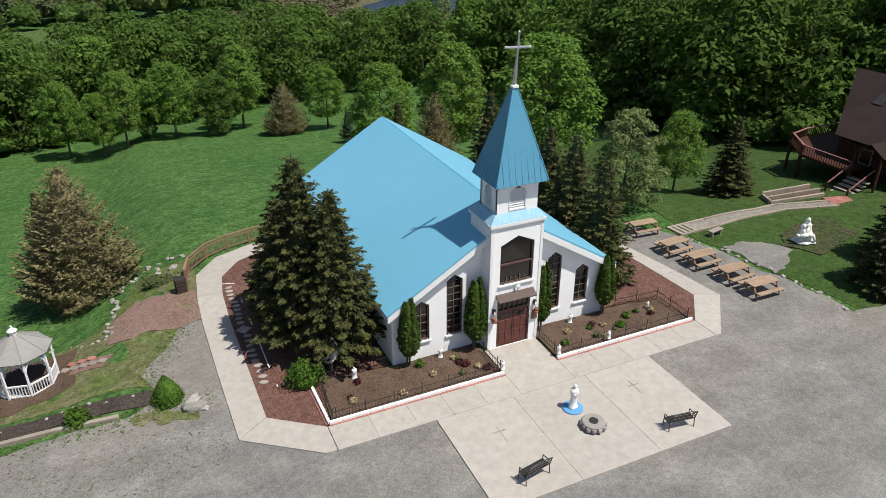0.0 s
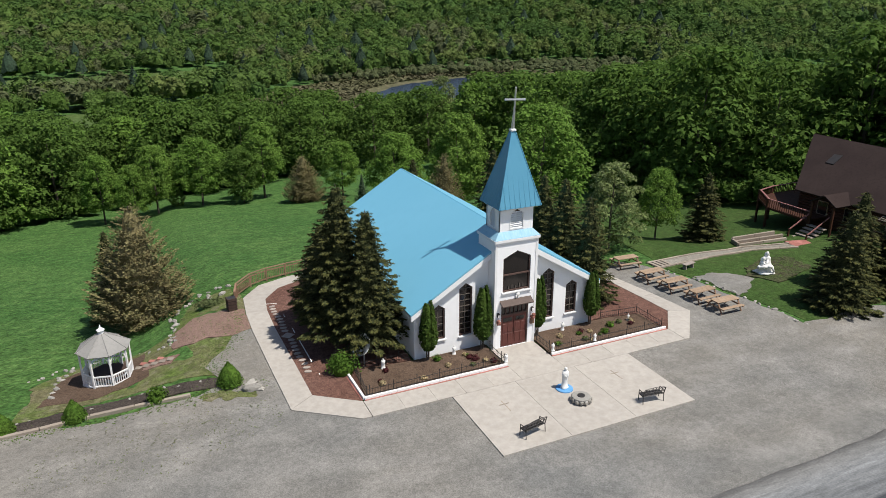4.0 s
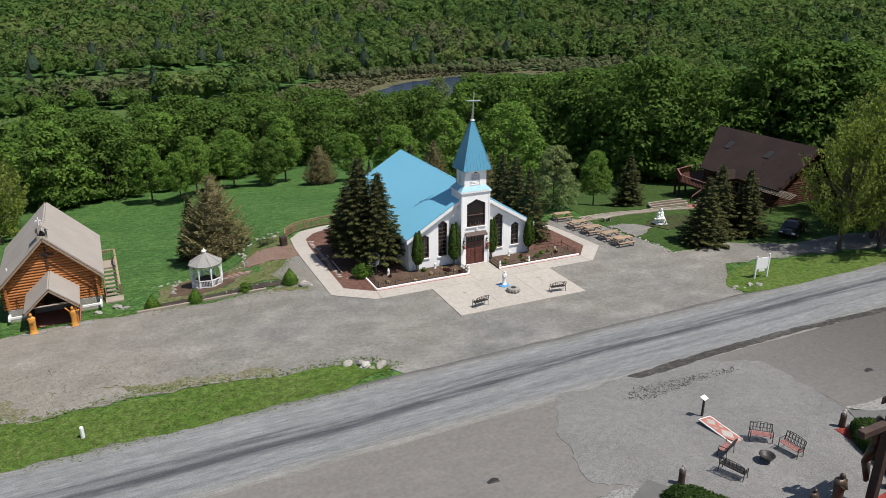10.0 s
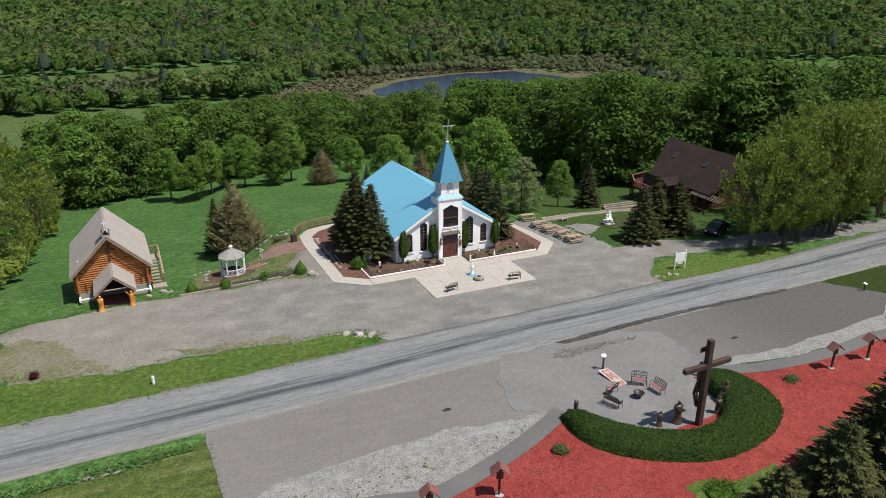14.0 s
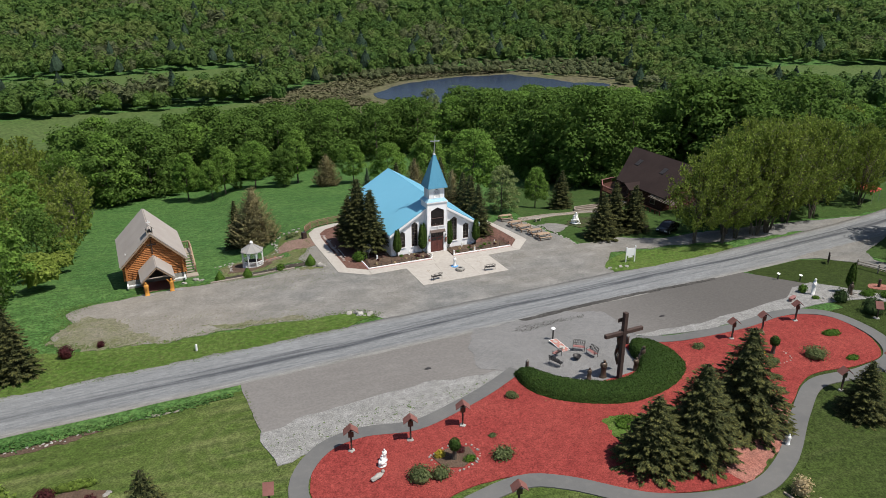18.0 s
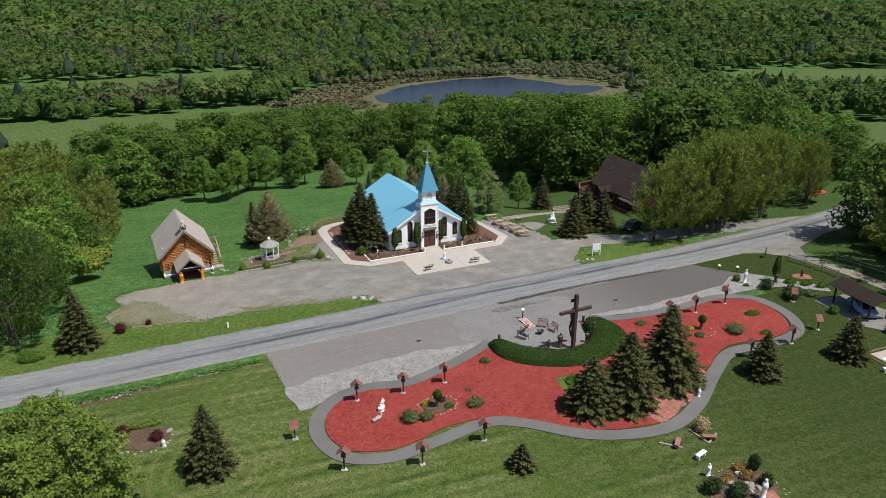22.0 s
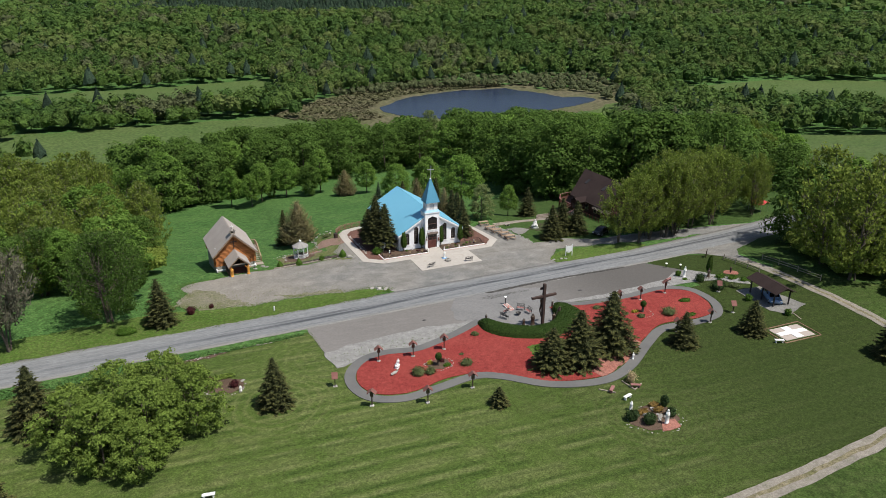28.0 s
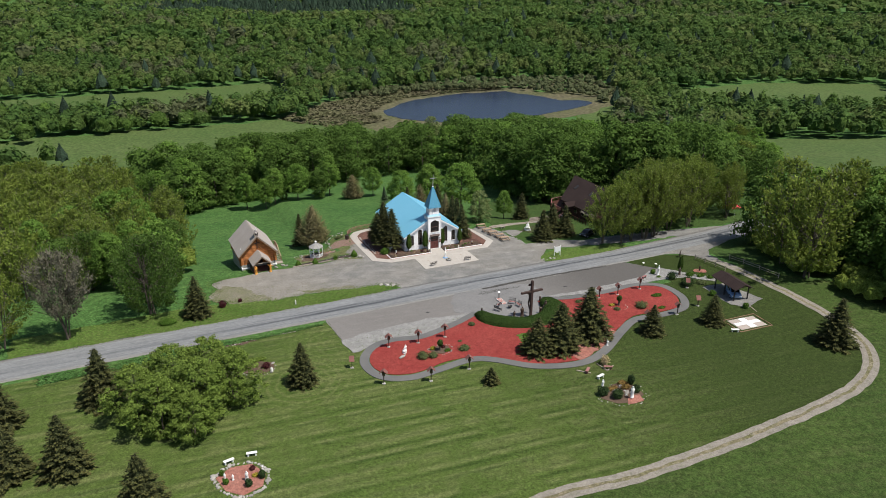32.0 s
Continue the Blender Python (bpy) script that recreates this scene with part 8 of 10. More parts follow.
def hedge():
    outer = outline([(-7.3, -33.3), (-7.6, -35.9), (-6.7, -38.0), (-4.5, -39.95), (-1.2, -41.4), (2.0, -41.35), (4.8, -40.5), (7.0, -38.9), (7.7, -36.8), (7.3, -34.6), (6.4, -33.4)], False, 0.2, curve=True)
    inner = outline([(-6.4, -33.4), (-5.9, -34.6), (-4.7, -36.6), (-2.5, -38.5), (-0.6, -39.0), (1.7, -38.5), (3.4, -36.8), (3.9, -35.2), (4.6, -34.0), (5.6, -33.2)], False, 0.2, curve=True)
    n = 90
    pick = lambda line, t: np.array(line[min(len(line) - 1, int(t * (len(line) - 1)))])
    rng = np.random.default_rng(77)
    bm = bmesh.new()
    grid = []
    prof = [(0.0, 0.0), (0.02, 0.6), (0.08, 0.95), (0.2, 1.05), (0.45, 1.02), (0.7, 0.84), (0.88, 0.5), (1.0, 0.0)]
    for k in range(n + 1):
        o, i = pick(outer, k / n), pick(inner, k / n)
        taper = min(1, 0.4 + 10 * min(k, n - k) / n)
        row = []
        for f, h in prof:
            p = i + (o - i) * f
            row.append(bm.verts.new((p[0], p[1], ground_at(*p) + h * taper + 0.10 * noise.noise(Vector((p[0] * 1.3, p[1] * 1.3, h))))))
        grid.append(row)
    for a, b in zip(grid, grid[1:]):
        for j in range(len(prof) - 1):
            bm.faces.new((a[j], b[j], b[j + 1], a[j + 1]))
    for end in (grid[0], grid[-1][::-1]):
        bm.faces.new(end)
    bmesh.ops.recalc_face_normals(bm, faces=bm.faces[:])
    tri = bmesh.ops.triangulate(bm, faces=bm.faces[:])["faces"]
    area = np.array([f.calc_area() for f in tri])
    corner = np.array([[v.co[:] for v in f.verts] for f in tri])
    nor = np.array([f.normal[:] for f in tri])
    m = 22000
    which = rng.choice(len(tri), m, p=area / area.sum())
    s = np.sqrt(rng.random((m, 1)))
    t = rng.random((m, 1))
    pos = (1 - s) * corner[which, 0] + s * (1 - t) * corner[which, 1] + s * t * corner[which, 2] + nor[which] * 0.09 * rng.random((m, 1)) ** 2
    ob = thing("hedge", (0, 0, 0), 0, "thick clipped crescent hedge round the crucifix patio", "hedge")
    part("core", bm, HEDGE, ob, "", True)
    co, quads = kites(pos, nor[which] + 0.75 * rng.normal(size=(m, 3)), 0.065, rng, 0.5)
    new("foliage", mesh_of("foliage", co, quads, HEDGE)).parent = ob


def cone_shrub(x, y, r, h):
    """A clipped conical evergreen."""
    rng = np.random.default_rng(int(abs(x * 37 + y * 11)))
    n = 1600
    f, a = rng.random(n) ** 1.3, rng.uniform(0, 6.283, n)
    reach = r * (1 - f ** 1.4) * np.minimum(1, 0.75 + 2.5 * f) * (0.88 + 0.2 * rng.random(n)) + 0.02
    pos = np.stack([np.cos(a) * reach, np.sin(a) * reach, 0.03 + f * h], -1)
    co, faces = kites(pos, np.stack([np.cos(a), np.sin(a), 0.5 + 0 * a], -1) + 0.3 * rng.normal(size=(n, 3)), 0.06, rng, 0.6)
    ob = thing("cone_shrub", (x, y, ground_at(x, y) + 0.05), 0, "clipped bright green cone shrub in dark mulch", "shrub", "cone shrubs at the island")
    new("foliage", mesh_of("foliage", co, faces, SHRUB)).parent = ob
    part("core", lathe([(r * 0.7, 0.0), (r * 0.88, h * 0.15), (r * 0.7, h * 0.5), (r * 0.3, h * 0.85), (0.01, h * 0.97)], 12), SHRUB, ob, "", True)


for x, y, r, h in ((-16.3, 3.0, 0.72, 1.35), (-24.1, 3.7, 0.62, 1.15), (-27.4, 3.9, 0.62, 1.15)):
    cone_shrub(x, y, r, h)
hedge()
for mat, x, y, size, label, spiky in (
    (JUNIPER, -9.3, -36.6, (0.55, 0.5, 0.4), "low pale green juniper in red mulch", 0.2), (JUNIPER, 10.4, -36.6, (0.6, 0.5, 0.3), "low pale green juniper in red mulch", 0.4),
    (JUNIPER, -20.0, -42.9, (1.0, 0.9, 0.7), "spiky grey-green juniper in red mulch", 0.35), (JUNIPER, -18.6, -43.2, (0.75, 0.7, 0.6), "spiky grey-green juniper in red mulch", 0.3),
    (JUNIPER, -13.7, -43.0, (0.9, 0.7, 0.5), "spiky grey-green juniper in red mulch", 0.5), (JUNIPER, -13.2, -40.6, (0.35, 0.3, 0.15), "low pale green juniper in red mulch", 0.3),
    (JUNIPER, 18.6, -42.4, (1.3, 1.1, 0.7), "broad pale juniper in red mulch", 0.3), (SHRUB, 23.6, -40.0, (1.1, 0.6, 0.25), "flat green ground cover in red mulch", 0.2), (SHRUB, 21.4, -44.0, (0.8, 0.45, 0.2), "flat green ground cover in red mulch", 0.2),
    (GOLD, -17.8, -41.2, (0.45, 0.4, 0.4), "small yellow-leaved shrub in soil", 0.2), (PLUM, -16.2, -41.3, (0.4, 0.4, 0.35), "small dark red shrub in soil", 0.2), (SHRUB, -16.0, -42.4, (0.5, 0.45, 0.3), "small fresh green shrub", 0.2),
    (GOLD, 14.6, -40.0, (0.6, 0.35, 0.3), "small yellow-leaved shrub in soil", 0.2), (JUNIPER, 14.4, -41.6, (0.6, 0.5, 0.35), "low pale juniper in red mulch", 0.3),
    (SHRUB, 30.0, -31.4, (0.55, 0.5, 0.7), "rounded green shrub in the stone garden", 0.1), (DARK_SHRUB, 31.0, -35.2, (0.9, 0.8, 0.9), "dark brushy shrub in the stone garden", 0.4), (DARK_SHRUB, 31.4, -38.6, (1.4, 1.2, 1.0), "broad green shrub by the path", 0.3),
    (SHRUB, 32.4, -43.7, (0.65, 0.6, 0.75), "rounded green shrub near the shelter", 0.1), (SHRUB, 33.8, -49.6, (0.6, 0.6, 0.7), "rounded green shrub near the shelter", 0.1), (SHRUB, 29.6, -33.4, (0.5, 0.4, 0.2), "low dark green ground cover", 0.2),
    (SHRUB, -10.3, 1.5, (0.95, 0.85, 0.95), "fresh green leafy shrub by the spruces", 0.25), (SHRUB, -20.1, 3.3, (0.6, 0.5, 0.6), "loose green shrub at the island", 0.3),
    (JUNIPER, -15.9, 15.8, (1.1, 0.6, 0.35), "low golden juniper on the bank", 0.4),
    (PLUM, -43.6, -10.7, (0.7, 0.6, 0.9), "dark red-brown bush on the verge", 0.4), (PLUM, -48.2, -7.6, (0.8, 0.8, 1.5), "dark red-leaved bush on the verge", 0.3), (SHRUB, -52.5, -13.6, (1.8, 1.0, 0.8), "fresh green thicket on the verge", 0.5), (PLUM, -40.6, -9.6, (0.4, 0.4, 0.5), "dark red-brown bush on the verge", 0.4),
    (PLUM, -43.6, -34.2, (0.7, 0.65, 0.65), "round dark red barberry bush", 0.15), (PLUM, -40.9, -36.2, (0.65, 0.6, 0.6), "round dark red barberry bush", 0.15), (APPLE, -41.9, -33.6, (1.6, 0.5, 0.4), "row of low yellow-green shrubs", 0.1),
    (DARK_SHRUB, -2.2, -61.0, (0.85, 0.8, 0.9), "round clipped dark green shrub in the grotto", 0.05), (DARK_SHRUB, -0.9, -62.3, (0.9, 0.85, 0.95), "round clipped dark green shrub in the grotto", 0.05), (DARK_SHRUB, 2.2, -62.2, (0.7, 0.65, 0.8), "round clipped dark green shrub in the grotto", 0.05), (DARK_SHRUB, 2.7, -60.4, (0.55, 0.5, 1.0), "upright dark green shrub in the grotto", 0.1),
    (BROWN_HEATH, -0.5, -60.6, (0.8, 0.5, 0.4), "golden-brown heather among the rocks", 0.3), (BROWN_HEATH, 1.4, -60.9, (0.7, 0.45, 0.4), "golden-brown heather among the rocks", 0.3), (BROWN_HEATH, 1.6, -59.9, (0.7, 0.4, 0.35), "golden-brown heather among the rocks", 0.3), (SHRUB, -3.2, -43.6, (1.2, 0.9, 0.35), "weedy green ground cover behind the hedge", 0.5), (SHRUB, -0.6, -45.2, (1.3, 1.0, 0.4), "weedy green ground cover behind the hedge", 0.5), (JUNIPER, -2.6, -46.2, (1.0, 0.8, 0.35), "pale weedy ground cover behind the hedge", 0.5),
    (SHRUB, 35.0, -35.4, (0.9, 0.6, 0.45), "low green ground cover beside the stones", 0.3), (SHRUB, 36.2, -36.6, (0.9, 0.6, 0.45), "low green ground cover beside the stones", 0.3), (SHRUB, 37.3, -38.0, (0.9, 0.6, 0.4), "low green ground cover beside the stones", 0.3), (DARK_SHRUB, 33.0, -37.2, (0.8, 0.7, 0.5), "dark low shrub among the rocks", 0.4), (JUNIPER, 34.2, -39.2, (0.9, 0.8, 0.4), "pale low juniper among the rocks", 0.4),
    (DRY, 2.5, -54.8, (0.6, 0.55, 0.9), "straw-coloured ornamental grass clump", 0.6), (SHRUB, -49.4, -58.6, (0.4, 0.4, 0.5), "round green shrub in the stone ring", 0.1), (DARK_SHRUB, -47.2, -60.0, (0.45, 0.45, 0.7), "round green shrub in the stone ring", 0.1), (DARK_SHRUB, -45.6, -59.2, (0.45, 0.45, 0.7), "round green shrub in the stone ring", 0.1), (SHRUB, -49.6, -57.0, (0.35, 0.35, 0.5), "round green shrub in the stone ring", 0.1), (PLUM, -46.4, -57.4, (0.35, 0.35, 0.4), "small dark red shrub in the stone ring", 0.1), (GOLD, -46.2, -58.6, (0.5, 0.35, 0.25), "yellow heather in the stone ring", 0.2),
):
    bush("shrub", mat, x, y, size, label, spiky=spiky, count=900 if max(size) > 0.8 else 500, leaf_size=0.09 if max(size) > 0.5 else 0.06)
bed_rng = random.Random(21)
for k in range(26):
    s = -1 if k % 2 else 1
    x, y = s * bed_rng.uniform(2.0, 9.2), bed_rng.uniform(-1.2, 0.5)
    r = bed_rng.uniform(0.12, 0.3)
    bush("bed_plant", bed_rng.choice((SHRUB, PLUM, JUNIPER, DRY)), x, y, (r, r, r * 0.8), "small spring plant in bare soil", 120, 0.06, spiky=0.4, category="plant", group="bed plants", lift=0.12)

# topiary on the rock ring, in the mulch
for x, y in ((-17.0, -41.9), (15.6, -40.4)):
    ob = thing("topiary", (x, y, ground_at(x, y) + 0.08), 0, "dark clipped topiary shrub on a stout stem", "topiary")
    part("stem", rod((0, 0, 0), (0.05, 0, 0.9), 0.2, 0.13, 8), BARK, ob)
    rng = np.random.default_rng(9)
    v = sphere_dirs(420, rng)
    co, quads = kites(v * np.array([0.42, 0.42, 0.5]) + np.array([0.05, 0, 1.25]), v + 0.4 * rng.normal(size=v.shape), 0.08, rng)
    new("foliage", mesh_of("foliage", co, quads, HEDGE)).parent = ob
    part("core", lump(bmesh.new(), (0.05, 0, 1.25), (0.36, 0.36, 0.44), 0.15, 2), HEDGE, ob, "", True)


# ---- statues and ornaments ----
WHITE_FIGURE = "small white garden statue on the flower bed"
statue("plaza_statue", 0.1, -5.2, 1.3, STATUE, "white robed statue on a blue disc on the plaza", 1.5, lift=0.16, wide=0.95)
disc = part("blue_disc", lathe([(0.47, 0), (0.47, 0.05), (0.43, 0.07)], 28), BLUE_PAINT, None, "round bright blue painted disc", False)
disc.matrix_basis = pose(0.1, -5.2, 0.1)
tagged(disc, "round bright blue painted disc on the concrete", "disc")


def stone_ring(x, y):
    ob = thing("stone_planter", (x, y, 0.1), 0, "round stone planter with pale gravel top", "planter")
    n = 12
    for k in range(n):
        a = 2 * math.pi * k / n
        part("stone", lump(bmesh.new(), (0.46 * math.cos(a), 0.46 * math.sin(a), 0.17), (0.14, 0.14, 0.16), 0.35, 1, k * 1.7), ROCK, ob)
    part("top", lathe([(0.50, 0.24), (0.50, 0.32), (0.44, 0.34), (0.0, 0.34)], 24), PALE_ROCK, ob, "pale gravel top")
    part("drain", lathe([(0.2, 0.34), (0.2, 0.37), (0.12, 0.375), (0.0, 0.375)], 16), IRON, ob, "dark centre ring")


stone_ring(0.2, -6.6)
for x, y in ((-3.6, -5.3), (3.6, -5.1)):
    ob = thing("floor_cross", (x, y, 0.1), 0, "grey inlaid cross in the concrete plaza", "floor cross")
    part("long_bar", box(-0.03, 0.03, -0.55, 0.45, 0.001, 0.008), OLD_WOOD, ob)
    part("short_bar", box(-0.3, -0.035, 0.1, 0.16, 0.001, 0.008), OLD_WOOD, ob)
    part("short_bar", box(0.035, 0.3, 0.1, 0.16, 0.001, 0.008), OLD_WOOD, ob)
for x, y, h, lift in ((-3.7, 0.75, 0.75, 0.12), (-8.1, 0.9, 0.85, 0.12), (3.9, 0.75, 0.75, 0.12), (-1.5, -1.62, 0.7, 0.3), (1.65, -1.62, 0.7, 0.3), (4.7, -1.55, 0.65, 0.3), (8.6, 0.2, 0.6, 0.12)):
    statue("bed_statue", x, y, h * 0.78, STATUE, WHITE_FIGURE, x, lift=lift, wide=1.2)
group = lump(bmesh.new(), (0, 0, 0.10), (0.72, 0.55, 0.16), 0.5, 3, 1.0)
for cx, cy, tall, girth, lean in ((0.20, 0.10, 1.55, 0.44, -0.10), (-0.40, -0.02, 1.18, 0.30, 0.12)):
    robe = lathe([(girth, 0.1), (girth * 0.98, tall * 0.18), (girth * 0.86, tall * 0.42), (girth * 0.60, tall * 0.56), (girth * 0.56, tall * 0.72), (girth * 0.60, tall * 0.84), (girth * 0.26, tall * 0.92)], 22)
    for v in robe.verts:
        a = math.atan2(v.co.y, v.co.x)
        fold = 1 + 0.11 * math.sin(7 * a + 2.2 * v.co.z + 5 * cx) + 0.05 * math.sin(13 * a - 3 * v.co.z)
        v.co = Vector((v.co.x * fold + cx + lean * v.co.z, v.co.y * fold * 0.85 + cy, v.co.z))
    lump(robe, (cx + lean * tall, cy - 0.03, tall * 1.02), (0.135, 0.15, 0.19), 0.12, 2, cx)
    lump(robe, (cx + lean * tall * 0.98, cy + 0.05, tall * 0.95), (0.19, 0.15, 0.22), 0.2, 2, cx + 3)
    scratch = bpy.data.meshes.new("robe")
    robe.to_mesh(scratch)
    robe.free()
    group.from_mesh(scratch)
    bpy.data.meshes.remove(scratch)
for a, b, r0, r1 in (((-0.62, -0.34, 0.62), (-0.10, -0.40, 0.74), 0.10, 0.15), ((-0.10, -0.40, 0.74), (0.34, -0.34, 0.66), 0.16, 0.12), ((0.34, -0.34, 0.66), (0.52, -0.38, 0.24), 0.10, 0.07), ((0.10, -0.05, 1.10), (-0.16, -0.34, 0.86), 0.08, 0.06), ((-0.34, -0.10, 0.92), (-0.14, -0.38, 0.82), 0.06, 0.05)):
    rod(a, b, r0, r1, 10, group)
lump(group, (-0.70, -0.32, 0.68), (0.12, 0.12, 0.13), 0.1, 2, 7.0)
bmesh.ops.recalc_face_normals(group, faces=group.faces[:])
group_ob = part("white_statue", group, STATUE, None, "", True)
group_ob.matrix_basis = pose(23.5, 2.7, ground_at(23.5, 2.7) + 0.1, 0, 0, -20)
tagged(group_ob, "large white stone statue of a robed seated pair on a mound", "statue")
statue("garden_statue", -21.9, -40.4, 0.9, STATUE, "white kneeling statue on red mulch", 5.0, True, 0.08, turn=30)
statue("garden_statue", -21.6, -40.0, 1.05, STATUE, "white standing statue on red mulch", 6.0, False, 0.08)
fallen = part("lying_statue", lump(lump(bmesh.new(), (0, 0, 0.18), (0.55, 0.2, 0.17), 0.4, 3, 2.0), (0.55, 0.05, 0.3), (0.13, 0.13, 0.14), 0.1, 2), PALE_ROCK, None, "", True)
fallen.matrix_basis = pose(-22.7, -41.6, ground_at(-22.7, -41.6) + 0.08, 0, 0, 20)
tagged(fallen, "pale pink lying statue on red mulch", "statue")
statue("garden_statue", 30.3, -32.4, 1.9, STATUE, "tall white robed statue in the stone garden", 7.0, lift=0.05, wide=0.8)
statue("bronze_statue", 33.2, -34.6, 1.5, BRONZE, "dark bronze statue on rocks by the cedar", 9.0, lift=0.2)
statue("garden_statue", 6.0, -50.6, 0.95, STATUE, "small white statue at the path's bend", 10.0, lift=0.08)
statue("grotto_statue", 0.7, -63.2, 1.75, STATUE, "white robed statue on pink stones in the grotto", 11.0, lift=0.15, wide=0.85)
statue("grotto_statue", -1.2, -59.5, 1.2, STATUE, "smaller white kneeling statue at the grotto", 12.0, lift=0.05, wide=1.0)
for k, (x, y, h) in enumerate(((-49.4, -57.9, 0.8), (-48.6, -58.4, 0.75), (-47.2, -59.0, 1.2), (-45.4, -58.0, 0.7))):
    statue("garden_statue", x, y, h, STATUE, "white garden statue in the stone ring", k + 13.0, lift=0.1)
statue("garden_statue", -40.4, -37.6, 0.8, STATUE, "white and black garden figure at the bed's edge", 18.0, wide=1.3)

# ---- stones and rocks ----
ROCKS = []
for k in range(6):
    bm = lump(bmesh.new(), (0, 0, 0.25), (0.55 + 0.1 * (k % 3), 0.42, 0.36), 0.55, 2, 3.3 * k)
    mesh = bpy.data.meshes.new("stone")
    bm.to_mesh(mesh)
    bm.free()
    mesh.materials.append(ROCK if k % 3 else PALE_ROCK)
    ROCKS.append(mesh)
rock_rng = random.Random(8)


def stone_row(points, spacing, size, label, kind="stone_edging", jitter=0.25, lift=0.0):
    ob = thing(kind, (points[0][0], points[0][1], 0), 0, label, "stones")
    line = outline(points, False, spacing, curve=True)
    for x, y in line:
        x, y = x + rock_rng.uniform(-jitter, jitter), y + rock_rng.uniform(-jitter, jitter)
        s = size * rock_rng.uniform(0.6, 1.35)
        st = new("stone", rock_rng.choice(ROCKS))
        st.parent = ob
        st.matrix_basis = pose(x - points[0][0], y - points[0][1], ground_at(x, y) - 0.08 * s + lift, 0, 0, rock_rng.uniform(0, 360)) @ Matrix.Diagonal((s, s, s * rock_rng.uniform(0.7, 1.1), 1))


stone_row([(-27.0, 11.6), (-24.6, 13.2), (-21.8, 12.9), (-19.0, 11.0)], 0.45, 0.2, "low row of field stones round the gazebo island")
stone_row([(-18.7, 11.2), (-18.5, 14.0), (-18.4, 17.0), (-17.2, 18.9), (-15.6, 19.7), (-13.9, 19.6)], 0.4, 0.27, "dry stone retaining edge along the bank")
stone_row([(-25.5, 7.6), (-25.6, 9.0), (-25.3, 10.6), (-24.9, 12.4)], 0.45, 0.27, "large pale stones at the gazebo")
stone_row([(-16.2, 18.0), (-15.4, 18.6), (-15.0, 17.4)], 0.8, 0.42, "pale boulders on the bank", jitter=0.5)
stone_row([(-27.2, 4.6), (-23.5, 4.8), (-20.4, 4.6), (-17.2, 4.0)], 0.55, 0.18, "small stones along the dark mulch")
stone_row([(-15.6, 2.6), (-15.2, 1.9), (-15.0, 1.8)], 0.6, 0.6, "pale boulders beside the cone shrub", jitter=0.3)
stone_row([(16.8, 6.2), (17.6, 4.0), (18.2, 1.9), (18.4, -0.4), (18.8, -4.4), (19.0, -5.2)], 0.5, 0.3, "low stone edging along the gravel")
stone_row([(17.2, -13.6), (18.4, -13.8), (19.8, -14.0)], 0.6, 0.45, "stones at the foot of the sign")
stone_row([(-14.0, -13.8), (-14.8, -13.2), (-15.8, -12.7)], 0.5, 0.55, "white stones at the end of the verge")
stone_row([(-18.6, -41.0), (-18.2, -42.6), (-16.8, -43.2), (-15.2, -42.4), (-15.2, -41.0), (-16.8, -40.4), (-18.4, -40.9)], 0.35, 0.15, "ring of stones round a planted mound", jitter=0.06, lift=0.08)
stone_row([(14.0, -40.6), (14.8, -42.0), (16.4, -41.8), (16.8, -40.6)], 0.35, 0.15, "ring of stones round a planted mound", jitter=0.06, lift=0.08)
stone_row([(-3.2, -61.6), (-1.6, -63.9), (0.9, -64.4), (3.0, -63.4), (3.2, -61.0), (1.6, -59.2), (-1.4, -59.8), (-3.2, -61.4)], 0.55, 0.16, "ring of rocks round the grotto")
stone_row([(-1.4, -60.6), (0.0, -61.4), (1.2, -61.4), (0.4, -60.4), (-0.6, -62.2), (1.8, -62.4)], 0.45, 0.5, "heap of grey boulders in the grotto", "rock_heap", 0.35)
stone_row([(-50.6, -57.2), (-49.8, -60.0), (-48.0, -61.6), (-45.6, -60.8), (-44.9, -58.6), (-46.2, -56.2), (-48.6, -55.9), (-50.5, -57.0)], 0.42, 0.42, "ring of pale stones round a planted island", jitter=0.08)
stone_row([(-44.3, -34.6), (-44.0, -36.6), (-41.6, -37.8), (-39.9, -37.2), (-39.8, -35.2)], 0.5, 0.3, "stones round the planted bed")
stone_row([(-47.6, -26.0), (-45.4, -26.3), (-43.2, -26.4), (-40.6, -26.0)], 0.3, 0.2, "rubble stones in the roadside ditch", jitter=0.4)
stone_row([(29.2, -34.2), (31.8, -34.0), (33.6, -35.4), (35.4, -37.4), (37.2, -39.2)], 0.6, 0.35, "stones along the rock garden")
stone_row([(32.6, -34.2), (33.2, -35.0), (34.0, -34.6)], 0.4, 0.6, "boulders under the bronze statue", jitter=0.2)
stone_row([(-31.2, 5.4), (-30.2, 5.6), (-29.2, 5.4)], 0.6, 0.6, "loose rocks beside the log chapel", jitter=0.4)
sheet("grotto_bed", outline([(-3.0, -61.6), (-1.6, -63.6), (0.9, -64.1), (2.8, -63.2), (3.0, -61.0), (1.6, -59.4), (-1.4, -60)], spacing=0.5, jag=0.2), 0.06, SOIL, "bare soil of the rock grotto", "grotto bed")
sheet("pink_stones", outline([(-0.6, -64.2), (1.8, -64.3), (2.2, -63.0), (0.4, -62.7)], spacing=0.4, jag=0.2), 0.09, MULCH_PALE, "pink stones under the grotto statue", "stone patch")
